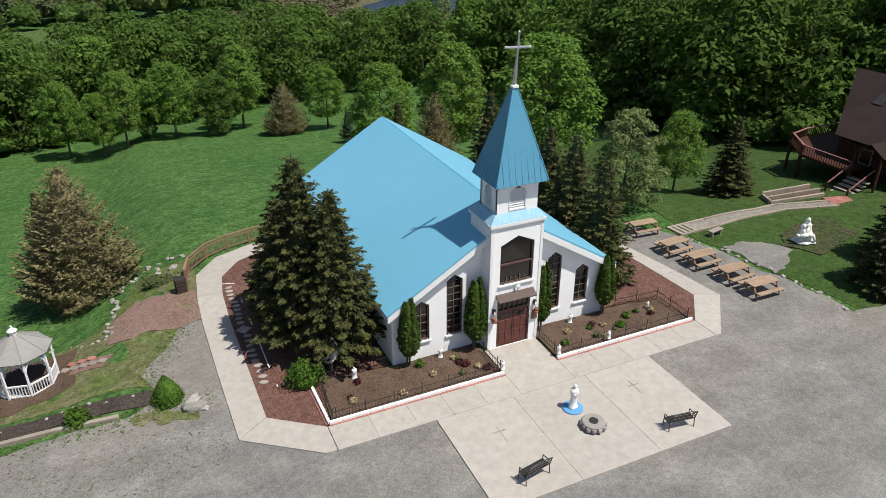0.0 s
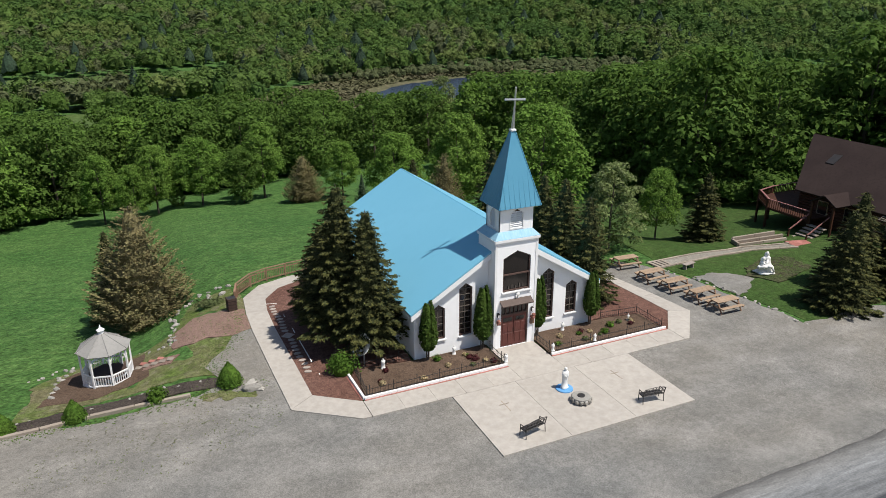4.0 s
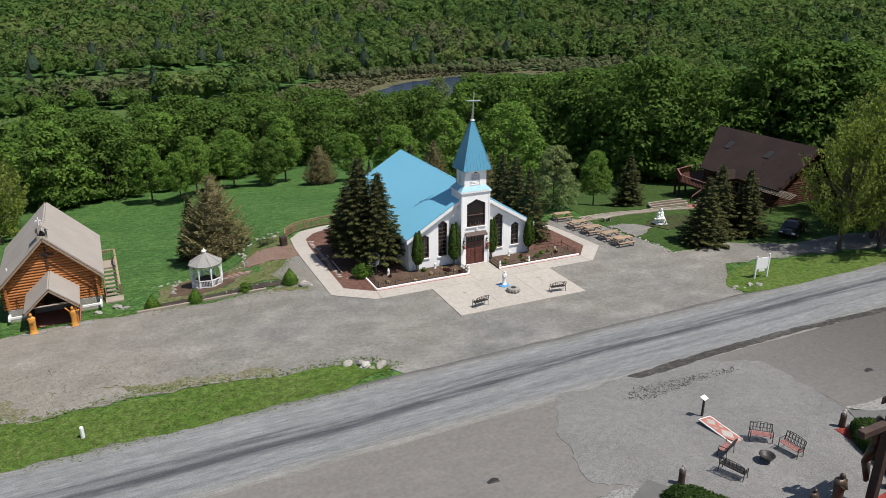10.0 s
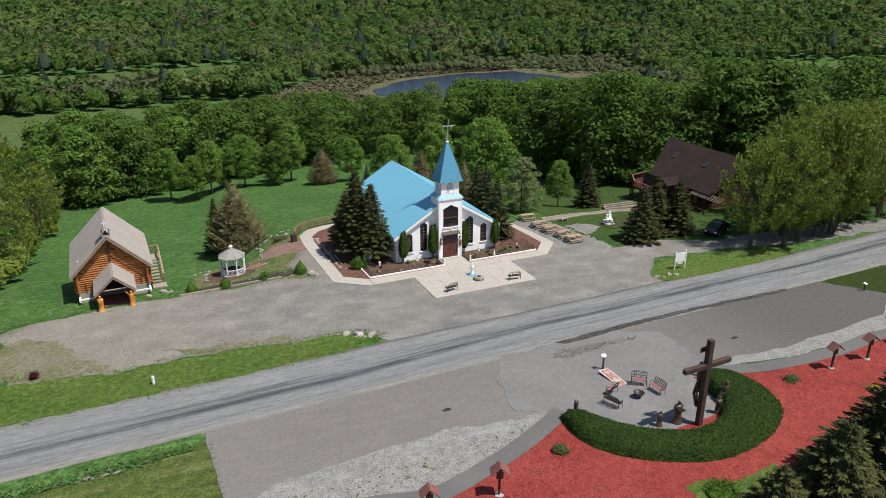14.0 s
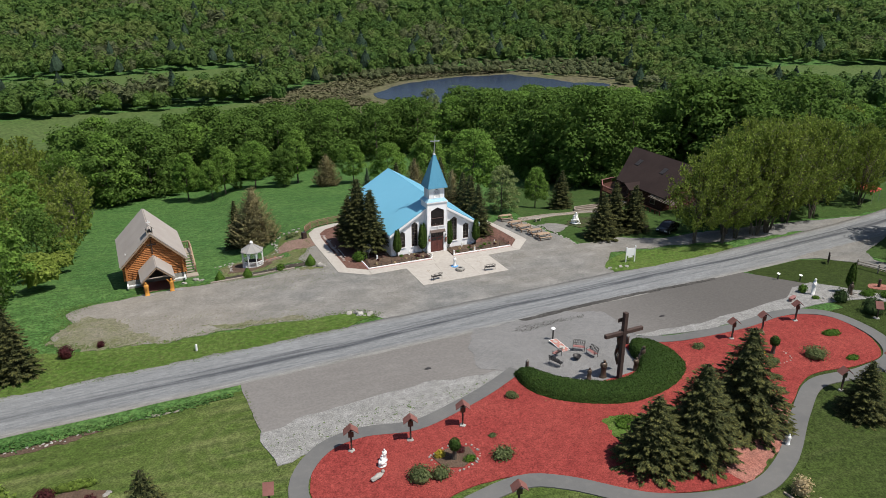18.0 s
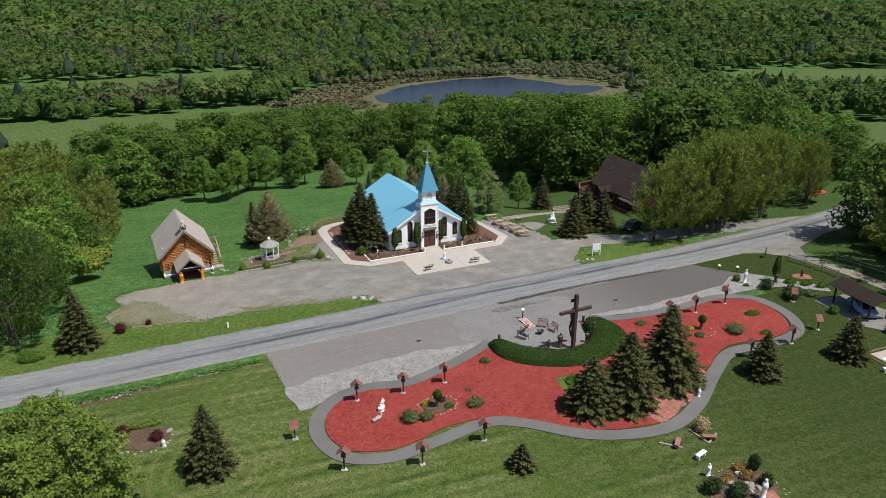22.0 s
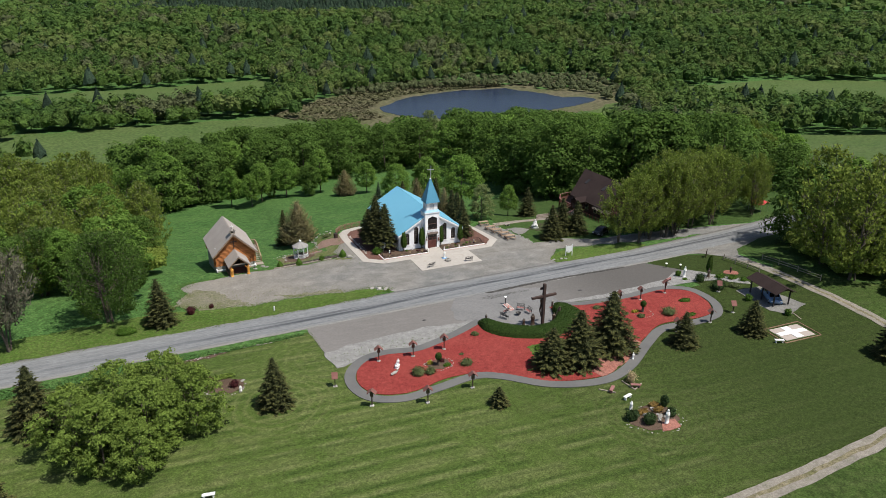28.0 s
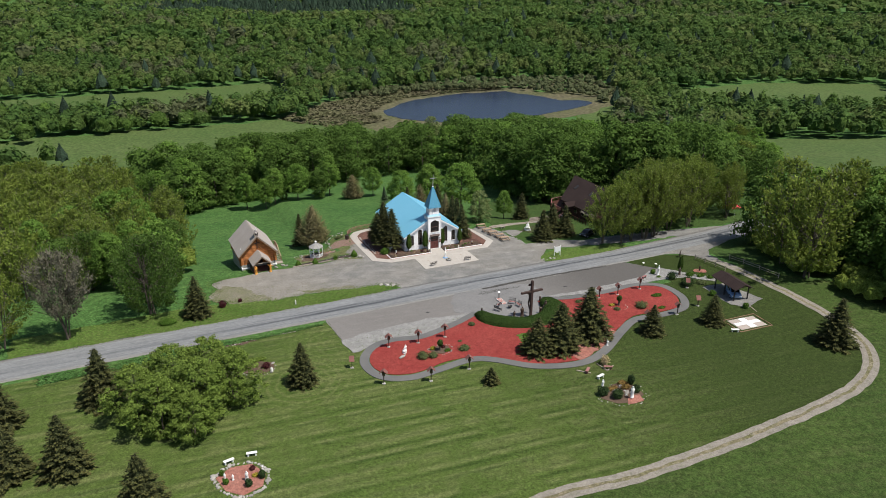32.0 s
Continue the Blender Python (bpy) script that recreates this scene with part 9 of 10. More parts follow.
sheet("island_bed", outline([(-50.3, -57.3), (-49.6, -59.8), (-48.0, -61.3), (-45.8, -60.6), (-45.1, -58.6), (-46.3, -56.4), (-48.6, -56.1)], spacing=0.5), 0.06, MULCH_PALE, "pinkish soil inside the stone ring", "island bed")
sheet("round_bed", outline([(-44.2, -34.4), (-44.0, -36.4), (-41.6, -37.6), (-39.9, -37), (-39.7, -35), (-41.8, -33.6)], spacing=0.5, jag=0.2), 0.06, SOIL, "brown planted bed on the lawn", "flower bed")
sheet("mound", outline([(-18.4, -41.0), (-18.0, -42.5), (-16.8, -43.0), (-15.4, -42.3), (-15.4, -41.1), (-16.8, -40.6)], spacing=0.4), 0.13, SOIL, "soil mound inside a stone ring", "flower bed")
sheet("tree_ring", outline([(-38.2, -42.0), (-37.6, -43.3), (-36.4, -43.3), (-36.2, -42.0), (-37.2, -41.3)], spacing=0.4, jag=0.2), 0.05, MULCH_PALE, "ring of reddish mulch under a spruce", "mulch bed")
sheet("ditch_soil", outline([(-48.4, -25.8), (-45, -26.0), (-41, -25.8), (-40.2, -26.3), (-43, -27.0), (-46.8, -26.9)], spacing=0.3, jag=0.5), 0.05, SOIL, "bare washed soil in the roadside ditch", "bare ground")
sheet("ditch_soil", outline([(-38.4, -25.4), (-34.4, -25.6), (-34.6, -25.9), (-38.2, -25.8)], spacing=0.3, jag=0.3), 0.05, DIRT_ROAD, "dry pale strip in the roadside ditch", "bare ground")
sheet("stump_ring", outline([(37.0, -34.2), (38.2, -33.2), (39.4, -34.4), (38.4, -35.6)], spacing=0.5, curve=True), 0.05, MULCH_PALE, "round bed of wood chips on the grass", "mulch bed")
sheet("island_mulch", outline([(-27.0, 3.4), (-24, 3.9), (-21, 3.8), (-17, 3.0), (-15.8, 3.4), (-17, 4.2), (-20.4, 4.8), (-24, 5.0), (-27, 4.8)], spacing=0.5, jag=0.2), 0.07, BARK_MULCH, "dark bark mulch strip along the lot", "mulch bed")
sheet("island_ground", outline([(-26, 6.4), (-25.2, 11.2), (-23, 12.2), (-20.6, 11.4), (-20.4, 7.2), (-23, 6.0)], spacing=0.6, jag=0.5), 0.05, SOIL, "bare soil round the gazebo", "bare ground")
sheet("red_gravel", outline([(-18.4, 12.4), (-17.6, 14.4), (-16.4, 14.2), (-13.9, 13.4), (-13.8, 9.6), (-15.4, 9.2), (-17.0, 9.6), (-18.6, 10.2)], spacing=0.4, jag=0.5), 0.06, CHIPS, "faded red gravel patch by the walkway", "gravel patch")
sheet("thin_grass", outline([(-27, 4.9), (-22, 5.2), (-17, 4.8), (-15.2, 4.4), (-14.0, 5.0), (-13.8, 10), (-13.6, 15), (-14.2, 18.6), (-16.6, 18), (-18.2, 15), (-18.8, 11.4), (-20.8, 11.8), (-24, 12.8), (-26.4, 11), (-27, 7)], spacing=0.5, jag=0.6), 0.035, THIN, "thin yellow-green grass over gravel on the island", "grass")
sheet("stone_mound", outline([(18.2, 4.4), (19.9, 4.5), (21.8, 3.0), (22.0, 2.2), (20.2, 0.9), (18.6, 0.6), (18.2, 2.4)], spacing=0.4, jag=0.4), 0.06, GRAVEL, "grey gravel before the white statue group", "gravel patch")
sheet("mound_plants", outline([(21.9, 2.8), (23.2, 4.4), (25.6, 5.5), (28.6, 5.0), (28.4, 2.6), (25.6, 1.4), (23.0, 1.2)], spacing=0.4, jag=0.5), 0.1, GROUND_COVER, "dark ground cover and mulch under the statues", "flower bed")
for k, (x, y) in enumerate(((-48.6, -55.2), (-46.0, -54.9))):
    ob = thing("stone_bench", (x, y, ground_at(x, y)), 12 - 20 * k, "white garden bench beside the stone ring", "bench", "white benches")
    part("seat", box(-0.6, 0.6, -0.2, 0.2, 0.36, 0.46, bevel=0.02), STATUE, ob)
    for s in (-0.42, 0.42):
        part("leg", box(s - 0.08, s + 0.08, -0.16, 0.16, -0.05, 0.36, bevel=0.02), STATUE, ob)
for x, y, turn, mat, label in ((-0.8, -55.5, 40, PINK, "low red garden bench on the lawn"), (2.2, -56.0, -30, PINK, "low red garden bench on the lawn"), (-0.1, -57.5, 15, STATUE, "low white garden bench on the lawn"), (19.0, 6.0, 10, SLATE, "grey stone bench on the bank"), (27.0, -32.6, 20, PINK, "low red garden bench by the stones"), (26.2, -55.0, -25, STATUE, "low white garden bench by the cross plot")):
    ob = thing("low_bench", (x, y, ground_at(x, y) + 0.03), turn, label, "bench")
    part("seat", box(-0.6, 0.6, -0.2, 0.2, 0.36, 0.44, bevel=0.015), mat, ob)
    for s in (-0.42, 0.42):
        part("leg", box(s - 0.06, s + 0.06, -0.16, 0.16, -0.05, 0.36, bevel=0.01), mat, ob)


# ---- timber edges and steps ----
def beam_row(points, label, wide=0.22, tall=0.22, mat=OLD_WOOD):
    ob = thing("timber_edging", (points[0][0], points[0][1], 0), 0, label, "timber edging")
    for (ax, ay), (bx, by) in zip(points, points[1:]):
        n = max(1, round(math.hypot(bx - ax, by - ay) / 2.4))
        for k in range(n):
            p = [(ax + (bx - ax) * t, ay + (by - ay) * t) for t in (k / n, (k + 0.99) / n)]
            ends = [(x - points[0][0], y - points[0][1], ground_at(x, y) + tall * 0.4) for x, y in p]
            d = (Vector(ends[1]) - Vector(ends[0]))
            m = Matrix.Translation((Vector(ends[0]) + Vector(ends[1])) / 2) @ d.to_track_quat("X", "Z").to_matrix().to_4x4()
            part("beam", box(-d.length / 2, d.length / 2, -wide / 2, wide / 2, -tall / 2, tall / 2, m=m, bevel=0.015), mat, ob)


beam_row([(-28.6, 3.2), (-25.7, 3.3), (-23.4, 3.55), (-21.2, 3.35), (-18.4, 2.75)], "weathered timbers edging the gravel lot")
beam_row([(27.1, -51.5), (33.3, -51.7), (33.0, -55.8), (26.9, -55.5), (27.1, -51.5)], "timber frame round the cross plot", 0.13, 0.13, DECK_WOOD)
beam_row([(34.4, -51.4), (35.4, -47.8)], "timber strip beside the cross plot", 0.12, 0.12)
beam_row([(-2.0, -54.6), (-0.6, -56.0)], "short timber edging on the lawn", 0.15, 0.15)
beam_row([(1.6, -54.2), (1.8, -56.4), (3.4, -55.6)], "short timber edging round the grass clump", 0.15, 0.15)
beam_row([(-12.35, 13.2), (-11.7, 13.0), (-11.6, 8.2), (-11.6, 4.0), (-11.55, 1.8)], "white tube edging between stepping stones and mulch", 0.09, 0.09, STATUE)
WALK_LINE = [(16.8, 7.5), (20.4, 7.8), (24.5, 8.5), (28.0, 8.6), (30.4, 7.7), (32.0, 7.2)]
sheet("house_walk", outline(band(outline(WALK_LINE, False, 0.6, curve=True), 1.15), spacing=0.4, jag=0.12), 0.06, GRAVEL_TAN, "tan gravel walk up to the brown house", "gravel walk", step=1.5)
for side_, label in ((0.66, "weathered timbers along the gravel walk"), (-0.66, "weathered timbers along the gravel walk")):
    edge_line = outline(band(outline(WALK_LINE, False, 1.9, curve=True), abs(2 * side_)), False, 50)
    half_n = len(edge_line) // 2
    beam_row(edge_line[:half_n] if side_ > 0 else edge_line[half_n:][::-1], label, 0.16, 0.16)
for k in range(4):
    beam_row([(17.0 + 0.42 * k, 6.9 + 0.05 * k), (16.9 + 0.42 * k, 8.2 + 0.05 * k)], "timber step at the foot of the walk", 0.2, 0.14)
for k, (x0, y0, x1, y1) in enumerate(((28.2, 9.7, 33.2, 9.0), (28.6, 10.5, 33.8, 9.9), (29.2, 11.4, 34.0, 11.0))):
    beam_row([(x0, y0), (x1, y1)], "low timber terrace beside the house stairs", 0.2, 0.3 + 0.12 * k)
beam_row([(28.2, 9.7), (29.2, 11.4)], "low timber terrace beside the house stairs", 0.2, 0.4)
sheet("terrace_soil", outline([(28.4, 9.8), (33.2, 9.1), (33.9, 11.0), (29.2, 11.3)], spacing=0.6, jag=0.1), 0.14, SOIL, "bare soil in the timber terrace", "flower bed", step=1.5)
landing = thing("brick_landing", (33.0, 7.4, ground_at(33, 7.4)), -14, "red brick landing at the foot of the stairs", "landing")
for a in range(8):
    for b in range(6):
        part("brick", box(-1.0 + 0.25 * a, -0.76 + 0.25 * a, -0.75 + 0.25 * b, -0.51 + 0.25 * b, -0.05, 0.07), PAVER_RED, landing)


def oval_stone(x, y, z):
    bm = lathe([(0.19, 0), (0.20, 0.03), (0.17, 0.05)], 9)
    bmesh.ops.transform(bm, matrix=pose(x, y, z, 0, 0, rock_rng.uniform(-20, 20)) @ Matrix.Diagonal((1.15, 0.72, 1, 1)), verts=bm.verts[:])
    return bm


steps_strip = thing("stepping_stones", (-12, 1, 0), 0, "row of pale stepping stones in red chips", "stepping stones")
for k in range(22):
    y = 2.4 + 0.48 * k
    if k in (10, 11):
        if k == 10:
            part("stone", box(-0.3, 0.3, -0.3, 0.3, 0, 0.04, bevel=0.015, m=pose(-0.1, y - 0.8, ground_at(-12, y) + 0.09, 0, 0, 42)), SLATE, steps_strip)
        continue
    part("stone", oval_stone(-0.08 + 0.05 * math.sin(k * 0.9), y - 1, ground_at(-12, y) + 0.085), SLATE, steps_strip)
paver_strip = thing("paver_path", (-20.5, 9.8, 0), 0, "short path of grey and red pavers to the gazebo", "paver path")
sheet("red_chips", outline([(-21.3, 8.7), (-19.1, 7.8), (-18.5, 8.8), (-20.8, 9.9)], spacing=0.3, jag=0.2), 0.055, CHIPS, "faded red chips under the pavers", "gravel patch")
for k in range(5):
    x, y = -20.9 + 0.46 * k, 9.2 - 0.2 * k
    part("paver", box(-0.19, 0.19, -0.17, 0.17, 0, 0.05, bevel=0.012, m=pose(x + 20.5, y - 9.8, ground_at(x, y) + 0.06, 0, 0, -22)), WALK, paver_strip)
for k in range(3):
    x, y = -20.6 + 0.5 * k, 9.65 - 0.2 * k
    part("paver", box(-0.19, 0.19, -0.15, 0.15, 0, 0.05, bevel=0.012, m=pose(x + 20.5, y - 9.8, ground_at(x, y) + 0.06, 0, 0, -22)), PAVER_RED, paver_strip)


# ---- white cross plot ----
def cross_plot():
    cx, cy, turn = 30.1, -53.6, -3
    ob = thing("cross_plot", (cx, cy, ground_at(cx, cy)), turn, "white stone cross laid in a tan paved plot", "cross plot")
    part("bed", box(-2.5, 2.5, -1.6, 1.6, -0.1, 0.05), SLATE, ob, "tan paved ground")
    part("cross_long", box(-2.35, 2.35, -0.42, 0.42, 0.05, 0.12, bevel=0.02), STATUE, ob, "white stone bar")
    part("cross_short", box(-0.6, 0.6, 0.425, 1.5, 0.05, 0.12, bevel=0.02), STATUE, ob, "white stone bar")
    part("cross_short", box(-0.6, 0.6, -1.5, -0.425, 0.05, 0.12, bevel=0.02), STATUE, ob, "white stone bar")


cross_plot()


# ---- fences and rails ----
def iron_fence(points, base, label):
    ob = thing("iron_fence", (points[0][0], points[0][1], 0), 0, label, "fence", "bed fences")
    picket = rail_post = None
    for (ax, ay), (bx, by) in zip(points, points[1:]):
        L = math.hypot(bx - ax, by - ay)
        turn = math.degrees(math.atan2(by - ay, bx - ax))
        for z in (0.12, 0.42):
            part("rail", box(0, L, -0.012, 0.012, z, z + 0.025, m=pose(ax - points[0][0], ay - points[0][1], ground_at((ax + bx) / 2, (ay + by) / 2) + base, 0, 0, turn)), IRON, ob)
        n = max(2, int(L / 0.15))
        for k in range(n + 1):
            x, y = ax + (bx - ax) * k / n, ay + (by - ay) * k / n
            m = pose(x - points[0][0], y - points[0][1], ground_at(x, y) + base)
            if k % 9 == 0:
                if rail_post is None:
                    rail_post = part("post", lathe([(0.022, 0), (0.022, 0.6), (0.04, 0.64), (0.0, 0.7)], 6), IRON, ob)
                    rail_post.matrix_basis = m
                else:
                    same("post", rail_post, ob, m)
            elif picket is None:
                picket = part("picket", rod((0, 0, 0.05), (0, 0, 0.54), 0.009, 0.007, 4), IRON, ob)
                picket.matrix_basis = m
            else:
                same("picket", picket, ob, m)


iron_fence([(-1.6, 0.2), (-1.6, -1.55), (-9.9, -1.6), (-9.7, 1.3), (-6.4, 1.25)], 0.14, "low black iron fence round the flower bed")
iron_fence([(1.65, 0.2), (1.65, -1.55), (9.8, -1.6), (9.8, 0.85), (6.9, 1.1)], 0.14, "low black iron fence round the flower bed")


def curb(points):
    ob = thing("bed_curb", (points[0][0], points[0][1], 0), 0, "white painted block curb with red foot strip", "curb", "bed curbs")
    for (ax, ay), (bx, by) in zip(points, points[1:]):
        L = math.hypot(bx - ax, by - ay)
        n = max(1, round(L / 0.6))
        turn = math.degrees(math.atan2(by - ay, bx - ax))
        for k in range(n):
            m = pose(ax + (bx - ax) * k / n - points[0][0], ay + (by - ay) * k / n - points[0][1], 0.09, 0, 0, turn)
            part("block", box(0.0, L / n - 0.008, -0.065, 0.065, 0, 0.16, m=m, bevel=0.012), TRIM, ob)
            part("paver", box(0.0, L / n - 0.008, -0.16, -0.068, 0, 0.03, m=m), PAVER_RED, ob)


curb([(-10.15, 1.2), (-10.1, -1.72), (-1.47, -1.72)])
curb([(1.5, -1.72), (10.05, -1.72)])


def timber_rail(points, label):
    ob = thing("wood_railing", (points[0][0], points[0][1], 0), 0, label, "railing")
    for k, (x, y) in enumerate(points):
        z = ground_at(x, y)
        part("post", box(-0.06, 0.06, -0.06, 0.06, -0.6, 1.05, m=pose(x - points[0][0], y - points[0][1], z)), DECK_WOOD, ob)
        if k + 1 < len(points):
            bx, by = points[k + 1]
            a, b = Vector((x - points[0][0], y - points[0][1], z)), Vector((bx - points[0][0], by - points[0][1], ground_at(bx, by)))
            for h, w, t in ((1.05, 0.13, 0.05), (0.85, 0.05, 0.09), (0.18, 0.05, 0.09)):
                d = b - a
                m = Matrix.Translation((a + b) / 2 + Vector((0, 0, h))) @ d.to_track_quat("X", "Z").to_matrix().to_4x4()
                part("rail", box(-d.length / 2, d.length / 2, -w / 2, w / 2, -t / 2, t / 2, m=m), DECK_WOOD, ob)
            n = int((b - a).length / 0.17)
            for j in range(1, n):
                p = a.lerp(b, j / n)
                part("baluster", box(-0.02, 0.02, -0.02, 0.02, 0.16, 0.88, m=Matrix.Translation(p)), DECK_WOOD, ob)


timber_rail([(-14.25, 14.3), (-13.9, 16.0), (-12.6, 18.0), (-11.2, 19.0), (-9.6, 19.6), (-7.8, 20.1), (-6.0, 20.3)], "brown timber railing round the walkway's bend")
crate = thing("trash_bin", (-14.6, 13.5, ground_at(-14.6, 13.5)), 5, "dark slatted timber bin beside the walkway", "bin")
for k in range(4):
    part("slat", box(-0.3, 0.3, -0.33, -0.28, 0.05 + 0.24 * k, 0.25 + 0.24 * k), DARK_WOOD, crate)
    part("slat", box(-0.33, -0.28, -0.28, 0.3, 0.05 + 0.24 * k, 0.25 + 0.24 * k), DARK_WOOD, crate)
part("liner", box(-0.27, 0.27, -0.27, 0.27, 0.0, 0.95), IRON, crate)


def split_rail(points):
    ob = thing("rail_fence", (points[0][0], points[0][1], 0), 0, "weathered grey split-rail fence", "fence")
    for k, (x, y) in enumerate(points):
        part("post", rod((x - points[0][0], y - points[0][1], ground_at(x, y) - 0.2), (x - points[0][0], y - points[0][1], ground_at(x, y) + 1.05), 0.08, 0.07, 6), OLD_WOOD, ob)
        if k + 1 < len(points):
            bx, by = points[k + 1]
            for h in (0.4, 0.8):
                part("rail", rod((x - points[0][0], y - points[0][1], ground_at(x, y) + h), (bx - points[0][0], by - points[0][1], ground_at(bx, by) + h + 0.04), 0.055, 0.045, 6), OLD_WOOD, ob)


split_rail([(42.6, -28.4), (42.4, -31.2), (42.2, -34.0), (42.0, -36.6)])
split_rail([(47.6, -32.0), (47.6, -35.4), (47.8, -39.0), (48.2, -43.0)])


# ---- signs, posts, dish, canopy ----
def big_sign(x, y, turn):
    ob = thing("road_sign", (x, y, ground_at(x, y)), turn, "white painted wooden sign board on two posts", "sign")
    for s in (-1, 1):
        part("post", box(s * 0.62 - 0.06, s * 0.62 + 0.06, -0.06, 0.06, -0.2, 2.25 if s > 0 else 2.1, bevel=0.01), TRIM, ob)
    part("board", box(-0.56, 0.56, -0.03, 0.03, 0.9, 1.95, bevel=0.01), TRIM, ob, "white sign board")
    part("hanger", box(-0.3, 0.3, -0.02, 0.02, 0.68, 0.86), TRIM, ob, "small white board below")
    for k, w in enumerate((0.4, 0.34, 0.42)):
        part("writing", box(-w, w, 0.031, 0.036, 1.65 - 0.25 * k, 1.75 - 0.25 * k), BLUE_PAINT, ob, "unreadable blue line of writing")


big_sign(21.3, -12.9, -8)


def small_post(name, x, y, h, mat, label, r=0.07):
    ob = thing(name, (x, y, ground_at(x, y)), 0, label, "post")
    part("post", lathe([(r, -0.1), (r, h), (r * 0.6, h + 0.05), (0.0, h + 0.06)], 8), mat, ob)


small_post("marker_post", -32.0, -14.4, 0.75, TRIM, "short white marker post on the verge", 0.11)
small_post("marker_post", 38.2, -34.3, 0.9, DARK_WOOD, "short dark stump post in wood chips", 0.15)
for x, y in ((41.5, -25.4),):
    ob = thing("board_sign", (x, y, ground_at(x, y)), 40, "dark wooden board sign facing the road", "sign")
    part("post", box(-0.55, -0.47, -0.05, 0.05, 0, 1.3), DARK_WOOD, ob)
    part("post", box(0.47, 0.55, -0.05, 0.05, 0, 1.3), DARK_WOOD, ob)
    part("board", box(-0.62, 0.62, -0.08, -0.05, 0.6, 1.35), DARK_WOOD, ob)
ob = thing("yard_sign", (30.2, -5.0, ground_at(30.2, -5.0)), 0, "small pale sign on a post by the house", "sign")
part("post", box(-0.03, 0.03, -0.03, 0.03, 0, 1.1), IRON, ob)
part("board", box(-0.3, 0.3, -0.04, -0.02, 0.95, 1.2), TABLE_WOOD, ob)


def dish(x, y):
    ob = thing("satellite_dish", (x, y, ground_at(x, y) + 0.05), -60, "white satellite dish on a short pole", "satellite dish")
    part("pole", rod((0, 0, 0), (0, 0, 1.3), 0.04, 0.04, 8), STEEL, ob)
    bowl = bmesh.new()
    rings = []
    for k in range(6):
        r = 0.12 * k + 0.02
        rings.append([bowl.verts.new((r * math.cos(6.283 * j / 20), -0.25 * r * r - 0.0, r * 1.05 * math.sin(6.283 * j / 20))) for j in range(20)])
    for lo, hi in zip(rings, rings[1:]):
        for j in range(20):
            bowl.faces.new((lo[j], lo[(j + 1) % 20], hi[(j + 1) % 20], hi[j]))
    made = bmesh.ops.solidify(bowl, geom=bowl.faces[:], thickness=0.02)
    bmesh.ops.transform(bowl, matrix=pose(0, -0.08, 1.35, -25, 0, 0), verts=bowl.verts[:])
    part("reflector", bowl, TRIM, ob, "white dish reflector", True)
    part("arm", rod((0, -0.1, 0.95), (0, -0.85, 1.25), 0.018, 0.018, 6), STEEL, ob)
    part("feed", box(-0.06, 0.06, -0.93, -0.8, 1.2, 1.34, bevel=0.02), TRIM, ob)


dish(-8.9, 1.9)


def canopy_tent(x, y):
    ob = thing("canopy_tent", (x, y, ground_at(x, y)), 15, "red canvas canopy tent beyond the trees", "tent")
    for sx in (-1.4, 1.4):
        for sy in (-1.4, 1.4):
            part("pole", rod((sx, sy, 0), (sx, sy, 2.1), 0.03, 0.03, 6), STEEL, ob)
    bm = bmesh.new()
    ring = [(-1.55, -1.55, 2.05), (1.55, -1.55, 2.05), (1.55, 1.55, 2.05), (-1.55, 1.55, 2.05)]
    for k in range(4):
        slab([ring[k], ring[(k + 1) % 4], (0, 0, 2.95)], 0.03, bm)
    part("canopy", bm, RED_CLOTH, ob)


canopy_tent(73.2, -7.0)
mark = part("drain_mark", lump(bmesh.new(), (0, 0, 0), (0.35, 0.18, 0.03), 0.6, 2), IRON, None)
mark.matrix_basis = pose(-13.4, -28.6, ground_at(-13.4, -28.6) + 0.07)
tagged(mark, "small dark leaf scrap on the asphalt", "debris")
mark = part("drain_mark", lump(bmesh.new(), (0, 0, 0), (0.35, 0.18, 0.03), 0.6, 2), IRON, None)
mark.matrix_basis = pose(12.6, -29.2, ground_at(12.6, -29.2) + 0.07)
tagged(mark, "small dark leaf scrap on the asphalt", "debris")


# ---- rough grass along verges and banks ----
def tufts(name, poly, count, size, material, label, seed):
    rng = np.random.default_rng(seed)
    xs, ys = [p[0] for p in poly], [p[1] for p in poly]
    pts = []
    while len(pts) < count:
        x, y = rng.uniform(min(xs), max(xs)), rng.uniform(min(ys), max(ys))
        if inside(x, y, poly):
            pts.append((x, y))
    xy = np.array(pts)
    z = height(xy[:, 0], xy[:, 1]) + 0.06
    a = rng.uniform(0, 6.283, count)
    s = size * rng.uniform(0.5, 1.4, count)
    w = s * 0.45
    base = np.stack([xy[:, 0], xy[:, 1], z], -1)
    side = np.stack([np.cos(a), np.sin(a), 0 * a], -1) * w[:, None]
    lean = np.stack([rng.normal(0, 1.1, count), rng.normal(0, 1.1, count), 0.5 * np.ones(count)], -1) * s[:, None]
    co = np.stack([base - side, base + side, base + side * 0.7 + lean, base - side * 0.5 + lean * 0.8], 1).reshape(-1, 3)
    return tagged(new(name, mesh_of(name, co, np.arange(4 * count).reshape(-1, 4), material)), label, "grass", "", "stuff")


